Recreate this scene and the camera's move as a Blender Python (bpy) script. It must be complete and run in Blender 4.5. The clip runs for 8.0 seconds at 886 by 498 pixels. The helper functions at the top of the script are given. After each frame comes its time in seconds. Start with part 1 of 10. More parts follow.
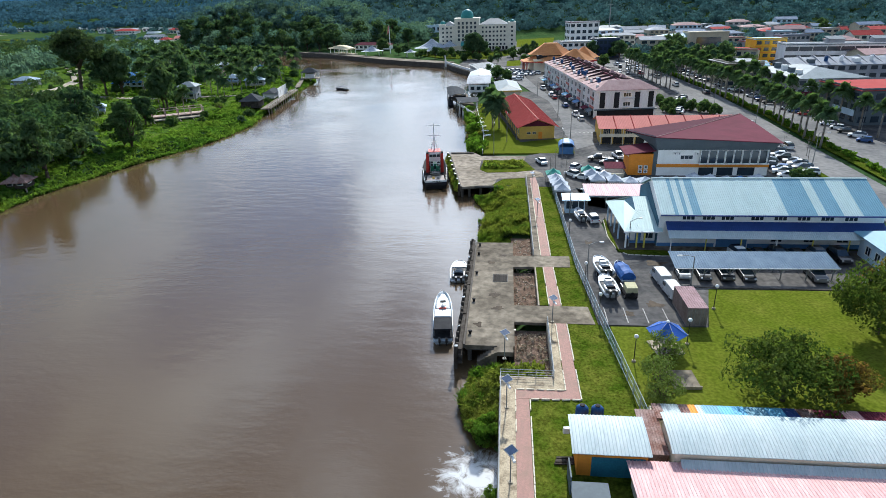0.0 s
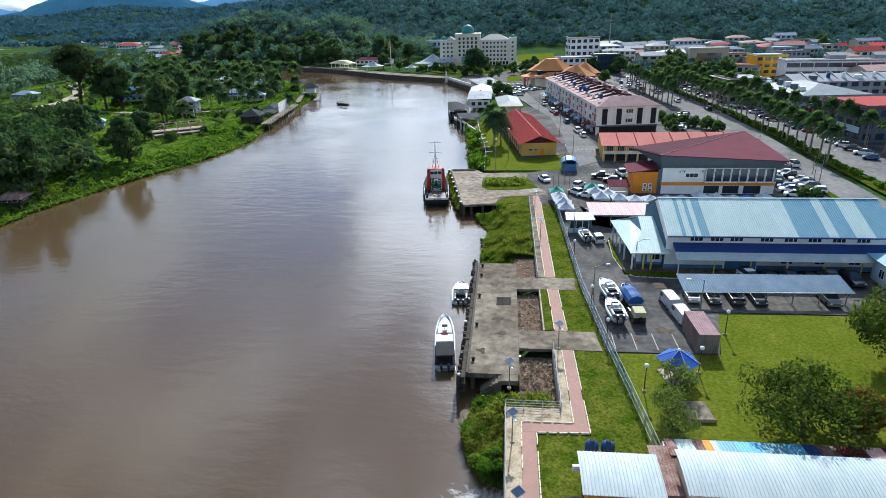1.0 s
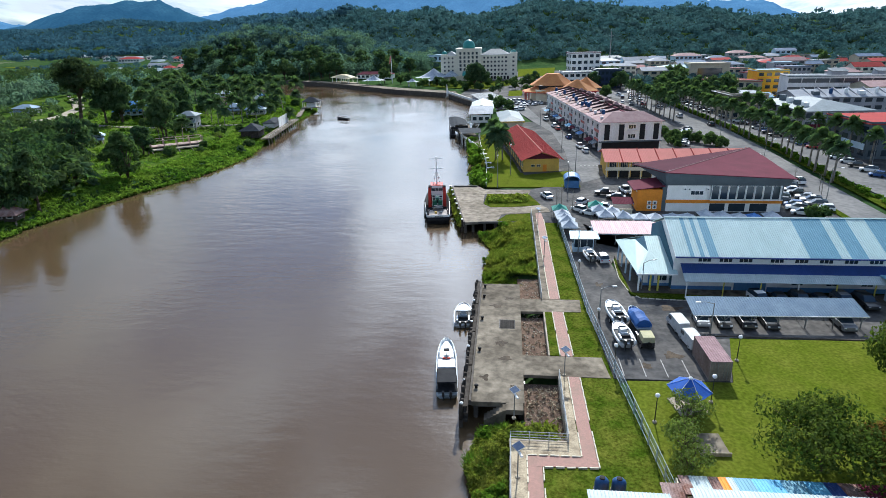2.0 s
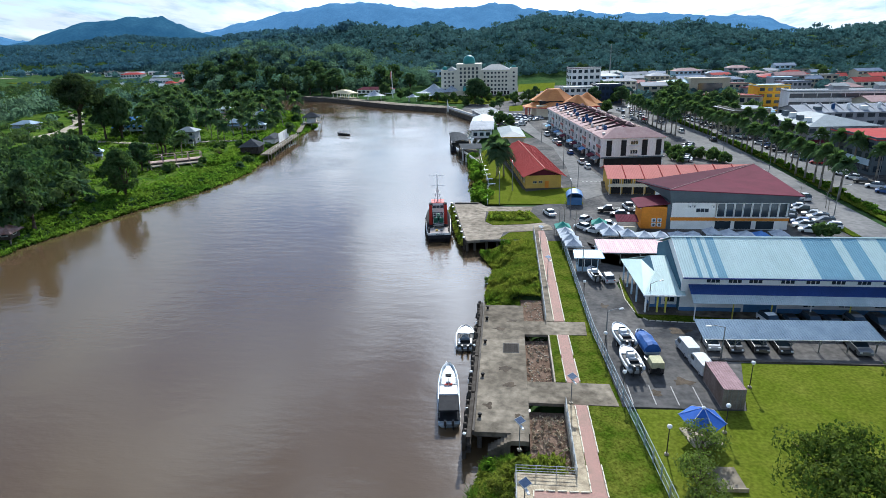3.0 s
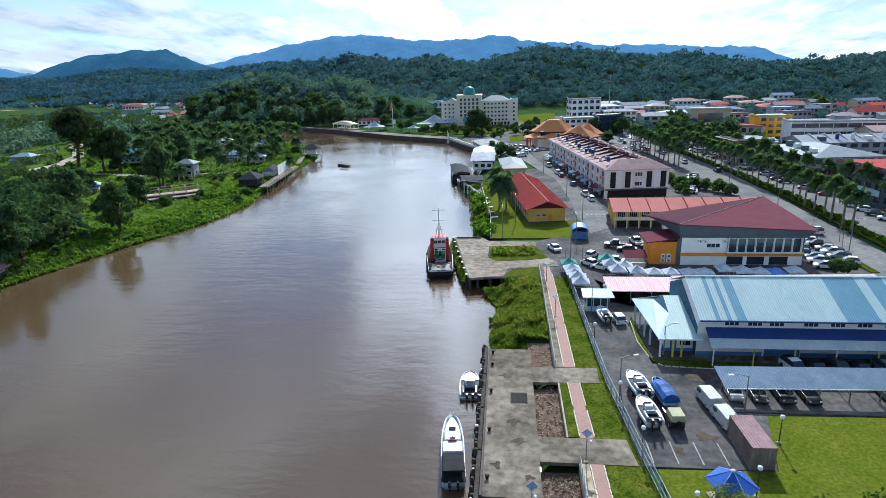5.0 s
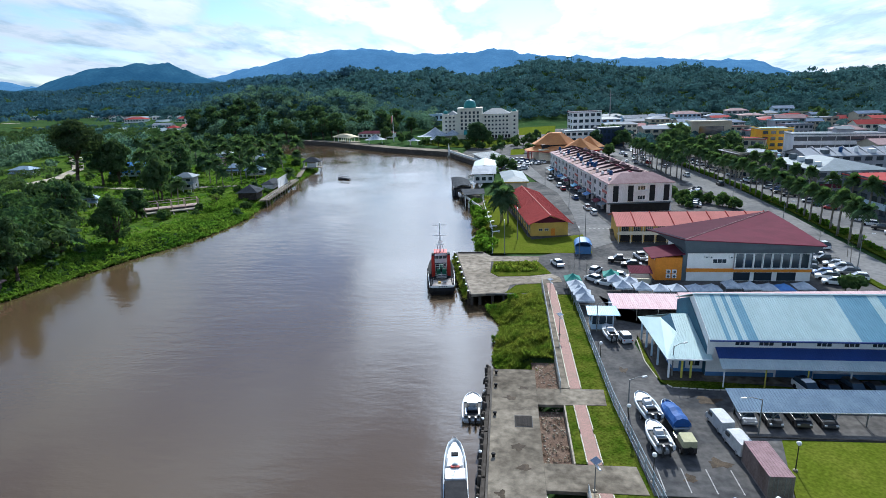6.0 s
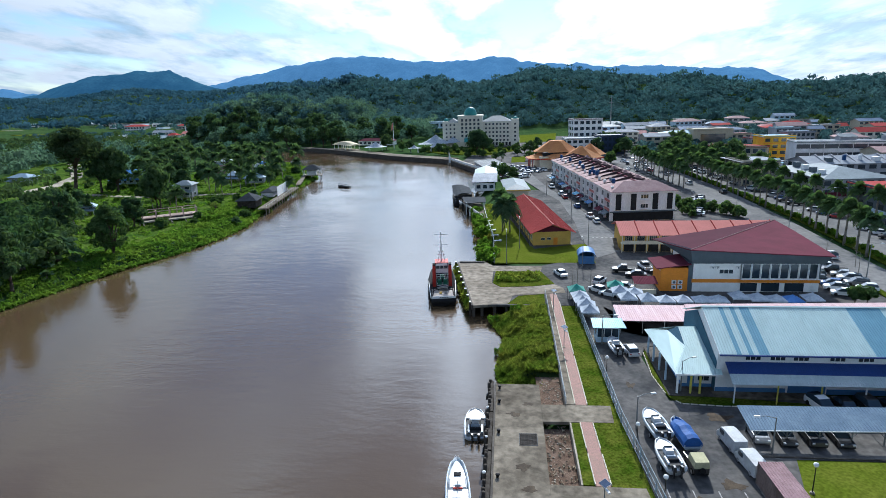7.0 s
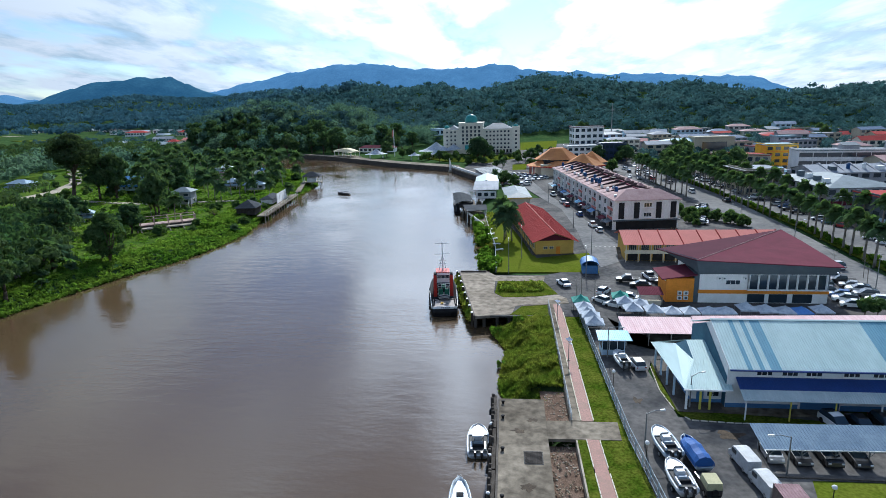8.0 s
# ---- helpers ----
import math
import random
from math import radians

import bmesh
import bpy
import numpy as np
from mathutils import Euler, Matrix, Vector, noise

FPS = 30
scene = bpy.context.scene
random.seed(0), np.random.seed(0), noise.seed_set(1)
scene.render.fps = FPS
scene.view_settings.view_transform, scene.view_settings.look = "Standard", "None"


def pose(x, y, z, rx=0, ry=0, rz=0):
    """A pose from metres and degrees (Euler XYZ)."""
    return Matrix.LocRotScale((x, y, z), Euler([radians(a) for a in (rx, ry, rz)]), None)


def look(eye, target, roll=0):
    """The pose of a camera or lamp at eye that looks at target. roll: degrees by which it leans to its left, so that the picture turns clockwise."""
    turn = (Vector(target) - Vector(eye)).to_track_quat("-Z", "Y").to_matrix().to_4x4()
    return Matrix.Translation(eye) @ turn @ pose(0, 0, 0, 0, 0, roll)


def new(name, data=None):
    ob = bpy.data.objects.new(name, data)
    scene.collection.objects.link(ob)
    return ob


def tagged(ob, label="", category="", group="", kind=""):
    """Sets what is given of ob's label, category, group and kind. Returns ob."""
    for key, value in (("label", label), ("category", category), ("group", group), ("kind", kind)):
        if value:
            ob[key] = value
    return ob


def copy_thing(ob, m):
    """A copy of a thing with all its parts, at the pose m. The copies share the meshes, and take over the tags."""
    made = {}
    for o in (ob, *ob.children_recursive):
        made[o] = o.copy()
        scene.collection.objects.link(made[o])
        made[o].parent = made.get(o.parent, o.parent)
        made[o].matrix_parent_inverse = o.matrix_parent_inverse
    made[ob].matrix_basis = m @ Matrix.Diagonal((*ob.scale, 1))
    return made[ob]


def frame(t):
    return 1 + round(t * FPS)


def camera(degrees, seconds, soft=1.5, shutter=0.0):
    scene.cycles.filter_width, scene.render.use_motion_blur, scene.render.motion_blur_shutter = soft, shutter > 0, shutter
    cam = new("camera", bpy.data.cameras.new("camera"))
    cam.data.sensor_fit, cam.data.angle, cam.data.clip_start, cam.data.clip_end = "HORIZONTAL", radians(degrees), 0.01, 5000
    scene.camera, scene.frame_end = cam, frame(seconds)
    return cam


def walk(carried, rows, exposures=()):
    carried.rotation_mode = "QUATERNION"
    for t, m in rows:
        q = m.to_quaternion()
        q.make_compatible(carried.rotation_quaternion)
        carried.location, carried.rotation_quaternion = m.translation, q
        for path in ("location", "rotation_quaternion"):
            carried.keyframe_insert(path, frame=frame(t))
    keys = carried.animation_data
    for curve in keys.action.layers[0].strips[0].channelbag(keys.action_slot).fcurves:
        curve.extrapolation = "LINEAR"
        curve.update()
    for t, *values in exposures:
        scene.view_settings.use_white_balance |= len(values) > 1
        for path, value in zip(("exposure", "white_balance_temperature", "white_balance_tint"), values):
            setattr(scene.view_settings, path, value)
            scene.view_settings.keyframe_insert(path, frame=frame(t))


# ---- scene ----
cam = camera(73.7, 8.0, soft=0.8)
PATH = [
    (0, (1.973, -1.847, 41.414), (-0.097, 16.426, 33.552), -1.74),
    (0.5, (1.687, -0.519, 41.556), (-0.379, 17.839, 33.893), -1.62),
    (1, (1.424, 0.787, 41.694), (-0.650, 19.229, 34.239), -1.59),
    (1.5, (1.180, 2.071, 41.827), (-0.903, 20.592, 34.571), -1.49),
    (3, (0.533, 5.802, 42.186), (-1.573, 24.556, 35.563), -1.54),
    (3.5, (0.335, 7.008, 42.290), (-1.777, 25.841, 35.897), -1.58),
    (4, (0.141, 8.196, 42.383), (-1.978, 27.101, 36.210), -1.60),
    (4.5, (-0.054, 9.367, 42.465), (-2.173, 28.343, 36.514), -1.66),
    (6, (-0.667, 12.787, 42.636), (-2.808, 31.946, 37.312), -1.73),
    (6.5, (-0.892, 13.898, 42.664), (-3.034, 33.088, 37.452), -1.67),
    (7, (-1.133, 14.997, 42.676), (-3.278, 34.217, 37.580), -1.71),
    (7.5, (-1.392, 16.083, 42.671), (-3.534, 35.332, 37.682), -1.59),
    (8, (-1.673, 17.158, 42.647), (-3.815, 36.436, 37.773), -1.53),
]
walk(cam, [(t, look(eye, target, roll)) for t, eye, target, roll in PATH],
     exposures=[(0.0, 0.60, 5800, 8), (4.5, 0.56, 5550, 8), (6.5, 0.42, 5500, 8), (8.0, 0.36, 5500, 8)])

# ---- light ----
SUN_EL, SUN_AZ = 35.0, 5.0          # degrees; azimuth from +y towards +x
scene.view_settings.exposure = 0.0
world = bpy.data.worlds.new("world")
scene.world = world
world.use_nodes = True
wn, wl = world.node_tree.nodes, world.node_tree.links
wn.clear()
w_out = wn.new("ShaderNodeOutputWorld")
w_bg = wn.new("ShaderNodeBackground")
w_sky = wn.new("ShaderNodeTexSky")
w_sky.sky_type = "NISHITA"
w_sky.sun_disc = False
w_sky.sun_elevation = radians(SUN_EL)
w_sky.sun_rotation = radians(SUN_AZ)
w_sky.air_density, w_sky.dust_density, w_sky.ozone_density = 1.0, 0.25, 2.0
w_tc = wn.new("ShaderNodeTexCoord")
# clouds: stretched noise over a flattened dome
w_sep = wn.new("ShaderNodeSeparateXYZ")
wl.new(w_tc.outputs["Generated"], w_sep.inputs[0])
w_den = wn.new("ShaderNodeMath"); w_den.operation = "ADD"; w_den.inputs[1].default_value = 0.16
wl.new(w_sep.outputs["Z"], w_den.inputs[0])
w_max = wn.new("ShaderNodeMath"); w_max.operation = "MAXIMUM"; w_max.inputs[1].default_value = 0.08
wl.new(w_den.outputs[0], w_max.inputs[0])
w_dx = wn.new("ShaderNodeMath"); w_dx.operation = "DIVIDE"
w_dy = wn.new("ShaderNodeMath"); w_dy.operation = "DIVIDE"
wl.new(w_sep.outputs["X"], w_dx.inputs[0]); wl.new(w_max.outputs[0], w_dx.inputs[1])
wl.new(w_sep.outputs["Y"], w_dy.inputs[0]); wl.new(w_max.outputs[0], w_dy.inputs[1])
w_com = wn.new("ShaderNodeCombineXYZ")
wl.new(w_dx.outputs[0], w_com.inputs[0]); wl.new(w_dy.outputs[0], w_com.inputs[1])
w_noise = wn.new("ShaderNodeTexNoise")
w_noise.inputs["Scale"].default_value = 2.0
w_noise.inputs["Detail"].default_value = 9.0
w_noise.inputs["Roughness"].default_value = 0.52
w_noise.inputs["Distortion"].default_value = 0.25
w_puff = wn.new("ShaderNodeMapping")
w_puff.inputs["Location"].default_value = (0.7, 1.9, 0)
w_puff.inputs["Scale"].default_value = (1.0, 0.5, 1.0)
wl.new(w_com.outputs[0], w_puff.inputs[0])
wl.new(w_puff.outputs[0], w_noise.inputs["Vector"])
w_ramp = wn.new("ShaderNodeValToRGB")
w_ramp.color_ramp.elements[0].position = 0.46
w_ramp.color_ramp.elements[0].color = (0, 0, 0, 1)
w_ramp.color_ramp.elements[1].position = 0.60
w_ramp.color_ramp.elements[1].color = (1, 1, 1, 1)
# the cloud bank lies low over the hills and thins towards the zenith
w_hi = wn.new("ShaderNodeMapRange")
w_hi.inputs["From Min"].default_value, w_hi.inputs["From Max"].default_value = 0.04, 0.62
w_hi.inputs["To Min"].default_value, w_hi.inputs["To Max"].default_value = -0.10, 0.0
wl.new(w_sep.outputs["Z"], w_hi.inputs["Value"])
w_thin = wn.new("ShaderNodeMath"); w_thin.operation = "SUBTRACT"
wl.new(w_noise.outputs["Fac"], w_thin.inputs[0]); wl.new(w_hi.outputs[0], w_thin.inputs[1])
wl.new(w_thin.outputs[0], w_ramp.inputs[0])
# clouds brighten towards the sun
w_dot = wn.new("ShaderNodeVectorMath"); w_dot.operation = "DOT_PRODUCT"
w_dot.inputs[1].default_value = (math.sin(radians(SUN_AZ)) * math.cos(radians(SUN_EL)), math.cos(radians(SUN_AZ)) * math.cos(radians(SUN_EL)), math.sin(radians(SUN_EL)))
wl.new(w_tc.outputs["Generated"], w_dot.inputs[0])
w_cl = wn.new("ShaderNodeMath"); w_cl.operation = "MAXIMUM"; w_cl.inputs[1].default_value = 0.0
wl.new(w_dot.outputs["Value"], w_cl.inputs[0])
w_pow = wn.new("ShaderNodeMath"); w_pow.operation = "POWER"; w_pow.inputs[1].default_value = 7.0
wl.new(w_cl.outputs[0], w_pow.inputs[0])
w_gain = wn.new("ShaderNodeMath"); w_gain.operation = "MULTIPLY_ADD"; w_gain.inputs[1].default_value = 2.2; w_gain.inputs[2].default_value = 5.0
wl.new(w_pow.outputs[0], w_gain.inputs[0])
w_ccol = wn.new("ShaderNodeVectorMath"); w_ccol.operation = "SCALE"
w_ccol.inputs[0].default_value = (0.95, 1.0, 1.05)
wl.new(w_gain.outputs[0], w_ccol.inputs["Scale"])
w_mix = wn.new("ShaderNodeMixRGB")
# greyer undersides
w_n2 = wn.new("ShaderNodeTexNoise")
w_n2.inputs["Scale"].default_value, w_n2.inputs["Detail"].default_value = 3.0, 10.0
w_n2.inputs["Roughness"].default_value = 0.6
w_flat = wn.new("ShaderNodeMapping")
w_flat.inputs["Location"].default_value = (3.1, 0.4, 0)
w_flat.inputs["Scale"].default_value = (1.0, 0.45, 1.0)
wl.new(w_com.outputs[0], w_flat.inputs[0])
wl.new(w_flat.outputs[0], w_n2.inputs["Vector"])
w_r2 = wn.new("ShaderNodeMapRange")
w_r2.inputs["From Min"].default_value, w_r2.inputs["From Max"].default_value = 0.38, 0.54
w_r2.inputs["To Min"].default_value, w_r2.inputs["To Max"].default_value = 0.0, 1.0
wl.new(w_n2.outputs["Fac"], w_r2.inputs["Value"])
w_under = wn.new("ShaderNodeMixRGB")
w_under.inputs[1].default_value, w_under.inputs[2].default_value = (0.62, 0.76, 0.83, 1), (1.12, 1.12, 1.12, 1)
wl.new(w_r2.outputs[0], w_under.inputs[0])
w_shade = wn.new("ShaderNodeVectorMath"); w_shade.operation = "MULTIPLY"
wl.new(w_ccol.outputs[0], w_shade.inputs[0]); wl.new(w_under.outputs[0], w_shade.inputs[1])
wl.new(w_shade.outputs[0], w_mix.inputs[2])
wl.new(w_ramp.outputs[0], w_mix.inputs[0])
w_tint = wn.new("ShaderNodeVectorMath"); w_tint.operation = "MULTIPLY"
w_tint.inputs[1].default_value = (0.80, 0.86, 0.98)
wl.new(w_sky.outputs[0], w_tint.inputs[0])
wl.new(w_tint.outputs[0], w_mix.inputs[1])
w_bg.inputs["Strength"].default_value = 0.099
# bright veil of thin cloud round the sun
w_aur = wn.new("ShaderNodeMath"); w_aur.operation = "POWER"; w_aur.inputs[1].default_value = 10.0
wl.new(w_cl.outputs[0], w_aur.inputs[0])
w_aus = wn.new("ShaderNodeVectorMath"); w_aus.operation = "SCALE"
w_aus.inputs[0].default_value = (12.2, 13.0, 14.2)
w_brk = wn.new("ShaderNodeMapRange")
w_brk.inputs["From Min"].default_value, w_brk.inputs["From Max"].default_value = 0.44, 0.58
w_brk.inputs["To Min"].default_value, w_brk.inputs["To Max"].default_value = 0.3, 2.6
wl.new(w_noise.outputs["Fac"], w_brk.inputs["Value"])
w_am = wn.new("ShaderNodeMath"); w_am.operation = "MULTIPLY"
wl.new(w_aur.outputs[0], w_am.inputs[0]); wl.new(w_brk.outputs[0], w_am.inputs[1])
wl.new(w_am.outputs[0], w_aus.inputs["Scale"])
w_sum = wn.new("ShaderNodeVectorMath"); w_sum.operation = "ADD"
wl.new(w_mix.outputs[0], w_sum.inputs[0]); wl.new(w_aus.outputs[0], w_sum.inputs[1])
wl.new(w_sum.outputs[0], w_bg.inputs[0])
wl.new(w_bg.outputs[0], w_out.inputs[0])

sun_data = bpy.data.lights.new("sun", "SUN")
sun_data.energy, sun_data.angle, sun_data.color = 4.8, radians(0.6), (1.0, 0.93, 0.81)
sun = new("sun", sun_data)
_e, _a = radians(SUN_EL), radians(SUN_AZ)
sun.matrix_basis = look((math.sin(_a) * math.cos(_e) * 300, math.cos(_a) * math.cos(_e) * 300, math.sin(_e) * 300), (0, 0, 0))

# ---- materials ----
def mat(name, a, b=None, scale=1.0, rough=0.8, metal=0.0, bump=0.0, bscale=None, fine=0.15, rnd=0.0, island=0.0, stretch=(1, 1, 1), spec=0.12, detail=6.0, lo=0.35, hi=0.65):
    """Two tones mixed by noise at one scale, with a finer grain, relief, and a shift per object or per island."""
    b = b or tuple(c * 0.75 for c in a)
    m = bpy.data.materials.new(name)
    m.use_nodes = True
    n, l = m.node_tree.nodes, m.node_tree.links
    p = n["Principled BSDF"]
    tc = n.new("ShaderNodeTexCoord")
    mp = n.new("ShaderNodeMapping")
    mp.inputs["Scale"].default_value = stretch
    l.new(tc.outputs["Object"], mp.inputs[0])
    n1 = n.new("ShaderNodeTexNoise")
    n1.inputs["Scale"].default_value, n1.inputs["Detail"].default_value, n1.inputs["Roughness"].default_value = scale, detail, 0.6
    l.new(mp.outputs[0], n1.inputs["Vector"])
    r = n.new("ShaderNodeMapRange")
    r.inputs["From Min"].default_value, r.inputs["From Max"].default_value = lo, hi
    l.new(n1.outputs["Fac"], r.inputs["Value"])
    mx = n.new("ShaderNodeMixRGB")
    mx.inputs[1].default_value, mx.inputs[2].default_value = (*a, 1), (*b, 1)
    l.new(r.outputs[0], mx.inputs[0])
    n2 = n.new("ShaderNodeTexNoise")
    n2.inputs["Scale"].default_value, n2.inputs["Detail"].default_value = scale * 9.0, 4.0
    l.new(mp.outputs[0], n2.inputs["Vector"])
    r2 = n.new("ShaderNodeMapRange")
    r2.inputs["From Min"].default_value, r2.inputs["From Max"].default_value = 0.3, 0.7
    r2.inputs["To Min"].default_value, r2.inputs["To Max"].default_value = 1 - fine, 1 + fine
    l.new(n2.outputs["Fac"], r2.inputs["Value"])
    val = r2.outputs[0]
    if rnd or island:
        if island:
            src = n.new("ShaderNodeNewGeometry").outputs["Random Per Island"]
        else:
            src = n.new("ShaderNodeObjectInfo").outputs["Random"]
        r3 = n.new("ShaderNodeMapRange")
        k = rnd or island
        r3.inputs["To Min"].default_value, r3.inputs["To Max"].default_value = 1 - k, 1 + k
        l.new(src, r3.inputs["Value"])
        mu = n.new("ShaderNodeMath"); mu.operation = "MULTIPLY"
        l.new(val, mu.inputs[0]); l.new(r3.outputs[0], mu.inputs[1])
        val = mu.outputs[0]
    sc = n.new("ShaderNodeVectorMath"); sc.operation = "SCALE"
    l.new(mx.outputs[0], sc.inputs[0]); l.new(val, sc.inputs["Scale"])
    l.new(sc.outputs[0], p.inputs["Base Color"])
    p.inputs["Roughness"].default_value, p.inputs["Metallic"].default_value = rough, metal
    p.inputs["Specular IOR Level"].default_value = spec
    if bump:
        n3 = n.new("ShaderNodeTexNoise")
        n3.inputs["Scale"].default_value, n3.inputs["Detail"].default_value = bscale or scale * 6, 5.0
        l.new(mp.outputs[0], n3.inputs["Vector"])
        bp = n.new("ShaderNodeBump")
        bp.inputs["Strength"].default_value, bp.inputs["Distance"].default_value = min(1.0, bump), 0.05
        l.new(n3.outputs["Fac"], bp.inputs["Height"])
        l.new(bp.outputs[0], p.inputs["Normal"])
    return m


def leaf_mat(name, a, b, scale=0.5, island=0.3, trans=0.52, thin=(1.25, 1.35, 0.7)):
    m = mat(name, a, b, scale=scale, rough=0.85, island=island, fine=0.2, spec=0.0)
    n, l = m.node_tree.nodes, m.node_tree.links
    p = n["Principled BSDF"]
    out = n["Material Output"]
    t = n.new("ShaderNodeBsdfTranslucent")
    src = p.inputs["Base Color"].links[0].from_socket
    br = n.new("ShaderNodeVectorMath"); br.operation = "MULTIPLY"; br.inputs[1].default_value = thin
    l.new(src, br.inputs[0])
    l.new(br.outputs[0], t.inputs["Color"])
    s = n.new("ShaderNodeMixShader")
    s.inputs[0].default_value = trans
    l.new(p.outputs[0], s.inputs[1]); l.new(t.outputs[0], s.inputs[2])
    l.new(s.outputs[0], out.inputs["Surface"])
    return m


def water_mat():
    m = bpy.data.materials.new("river_water")
    m.use_nodes = True
    n, l = m.node_tree.nodes, m.node_tree.links
    p = n["Principled BSDF"]
    tc = n.new("ShaderNodeTexCoord")
    big = n.new("ShaderNodeTexNoise")
    big.inputs["Scale"].default_value, big.inputs["Detail"].default_value = 0.018, 4.0
    l.new(tc.outputs["Object"], big.inputs["Vector"])
    mx = n.new("ShaderNodeMixRGB")
    mx.inputs[1].default_value, mx.inputs[2].default_value = (0.066, 0.043, 0.022, 1), (0.086, 0.057, 0.030, 1)
    l.new(big.outputs["Fac"], mx.inputs[0])
    # churned white water where a drain runs into the river
    sub_ = n.new("ShaderNodeVectorMath"); sub_.operation = "SUBTRACT"; sub_.inputs[1].default_value = (-0.6, 40.6, 0)
    l.new(tc.outputs["Object"], sub_.inputs[0])
    ln = n.new("ShaderNodeVectorMath"); ln.operation = "LENGTH"
    l.new(sub_.outputs[0], ln.inputs[0])
    near = n.new("ShaderNodeMapRange")
    near.inputs["From Min"].default_value, near.inputs["From Max"].default_value = 7.0, 1.0
    near.inputs["To Min"].default_value, near.inputs["To Max"].default_value = -0.34, 0.24
    near.clamp = True
    l.new(ln.outputs["Value"], near.inputs["Value"])
    fo = n.new("ShaderNodeTexNoise")
    fo.inputs["Scale"].default_value, fo.inputs["Detail"].default_value, fo.inputs["Roughness"].default_value, fo.inputs["Distortion"].default_value = 0.42, 9.0, 0.66, 1.6
    l.new(tc.outputs["Object"], fo.inputs["Vector"])
    fa = n.new("ShaderNodeMath"); fa.operation = "ADD"
    l.new(fo.outputs["Fac"], fa.inputs[0]); l.new(near.outputs[0], fa.inputs[1])
    fr = n.new("ShaderNodeMapRange")
    fr.inputs["From Min"].default_value, fr.inputs["From Max"].default_value = 0.50, 0.72
    l.new(fa.outputs[0], fr.inputs["Value"])
    fm = n.new("ShaderNodeMixRGB")
    fm.inputs[2].default_value = (0.50, 0.50, 0.49, 1)
    l.new(fr.outputs[0], fm.inputs[0]); l.new(mx.outputs[0], fm.inputs[1])
    l.new(fm.outputs[0], p.inputs["Base Color"])
    p.inputs["IOR"].default_value = 1.42
    patch = n.new("ShaderNodeTexNoise")
    patch.inputs["Scale"].default_value, patch.inputs["Detail"].default_value = 0.03, 3.0
    l.new(tc.outputs["Object"], patch.inputs["Vector"])
    rr = n.new("ShaderNodeMapRange")
    rr.inputs["From Min"].default_value, rr.inputs["From Max"].default_value = 0.4, 0.62
    rr.inputs["To Min"].default_value, rr.inputs["To Max"].default_value = 0.06, 0.16
    l.new(patch.outputs["Fac"], rr.inputs["Value"])
    l.new(rr.outputs[0], p.inputs["Roughness"])
    mp = n.new("ShaderNodeMapping")
    mp.inputs["Scale"].default_value = (0.45, 1.0, 1.0)
    l.new(tc.outputs["Object"], mp.inputs[0])
    w = n.new("ShaderNodeTexNoise")
    w.inputs["Scale"].default_value, w.inputs["Detail"].default_value, w.inputs["Roughness"].default_value = 0.42, 6.0, 0.6
    l.new(mp.outputs[0], w.inputs["Vector"])
    st = n.new("ShaderNodeMapRange")
    st.inputs["From Min"].default_value, st.inputs["From Max"].default_value = 0.35, 0.65
    st.inputs["To Min"].default_value, st.inputs["To Max"].default_value = 0.14, 0.50
    l.new(patch.outputs["Fac"], st.inputs["Value"])
    bp = n.new("ShaderNodeBump")
    bp.inputs["Distance"].default_value = 0.22
    l.new(st.outputs[0], bp.inputs["Strength"])
    l.new(w.outputs["Fac"], bp.inputs["Height"])
    l.new(bp.outputs[0], p.inputs["Normal"])
    return m


WATER = water_mat()
LAND = mat("wild_land", (0.030, 0.064, 0.022), (0.052, 0.086, 0.030), scale=0.05, rough=0.95, bump=0.6, bscale=0.8, fine=0.35, spec=0)
# leaf colour of the plain is shifted to blue, as painted haze
FOREST_FAR = leaf_mat("hazed_far_canopy", (0.046, 0.106, 0.134), (0.080, 0.150, 0.174), scale=0.008, island=0.10, trans=0.32, thin=(0.9, 1.05, 1.15))
LAWN = mat("mown_lawn", (0.076, 0.103, 0.009), (0.114, 0.127, 0.018), scale=0.30, rough=0.95, bump=0.35, bscale=14, fine=0.3, spec=0, lo=0.3, hi=0.75)
VERGE = mat("verge_grass", (0.036, 0.062, 0.005), (0.092, 0.102, 0.015), scale=0.38, rough=0.95, bump=0.9, bscale=7, fine=0.48, spec=0)
MEADOW = mat("meadow_grass", (0.034, 0.076, 0.012), (0.088, 0.128, 0.022), scale=0.11, rough=0.95, bump=0.9, bscale=2.5, fine=0.42, spec=0)
DIRT = mat("bare_dirt", (0.105, 0.070, 0.050), (0.170, 0.120, 0.090), scale=0.8, rough=0.95, bump=0.8, bscale=5, fine=0.4, spec=0)
ASPHALT = mat("asphalt", (0.046, 0.047, 0.049), (0.128, 0.120, 0.112), scale=0.14, rough=0.9, bump=0.2, bscale=20, fine=0.26, spec=0.04)
ROAD = mat("road_surface", (0.112, 0.112, 0.112), (0.185, 0.180, 0.172), scale=0.09, rough=0.9, bump=0.1, bscale=20, fine=0.2, spec=0.04)
CONC = mat("stained_concrete", (0.215, 0.185, 0.142), (0.066, 0.054, 0.040), scale=0.11, rough=0.92, bump=0.4, bscale=6, fine=0.42, lo=0.36, hi=0.72, spec=0.04, detail=10.0)
PIERC = mat("sun_bleached_concrete", (0.290, 0.250, 0.198), (0.110, 0.090, 0.066), scale=0.09, rough=0.92, bump=0.4, bscale=6, fine=0.38, lo=0.38, hi=0.74, spec=0.04, detail=10.0)
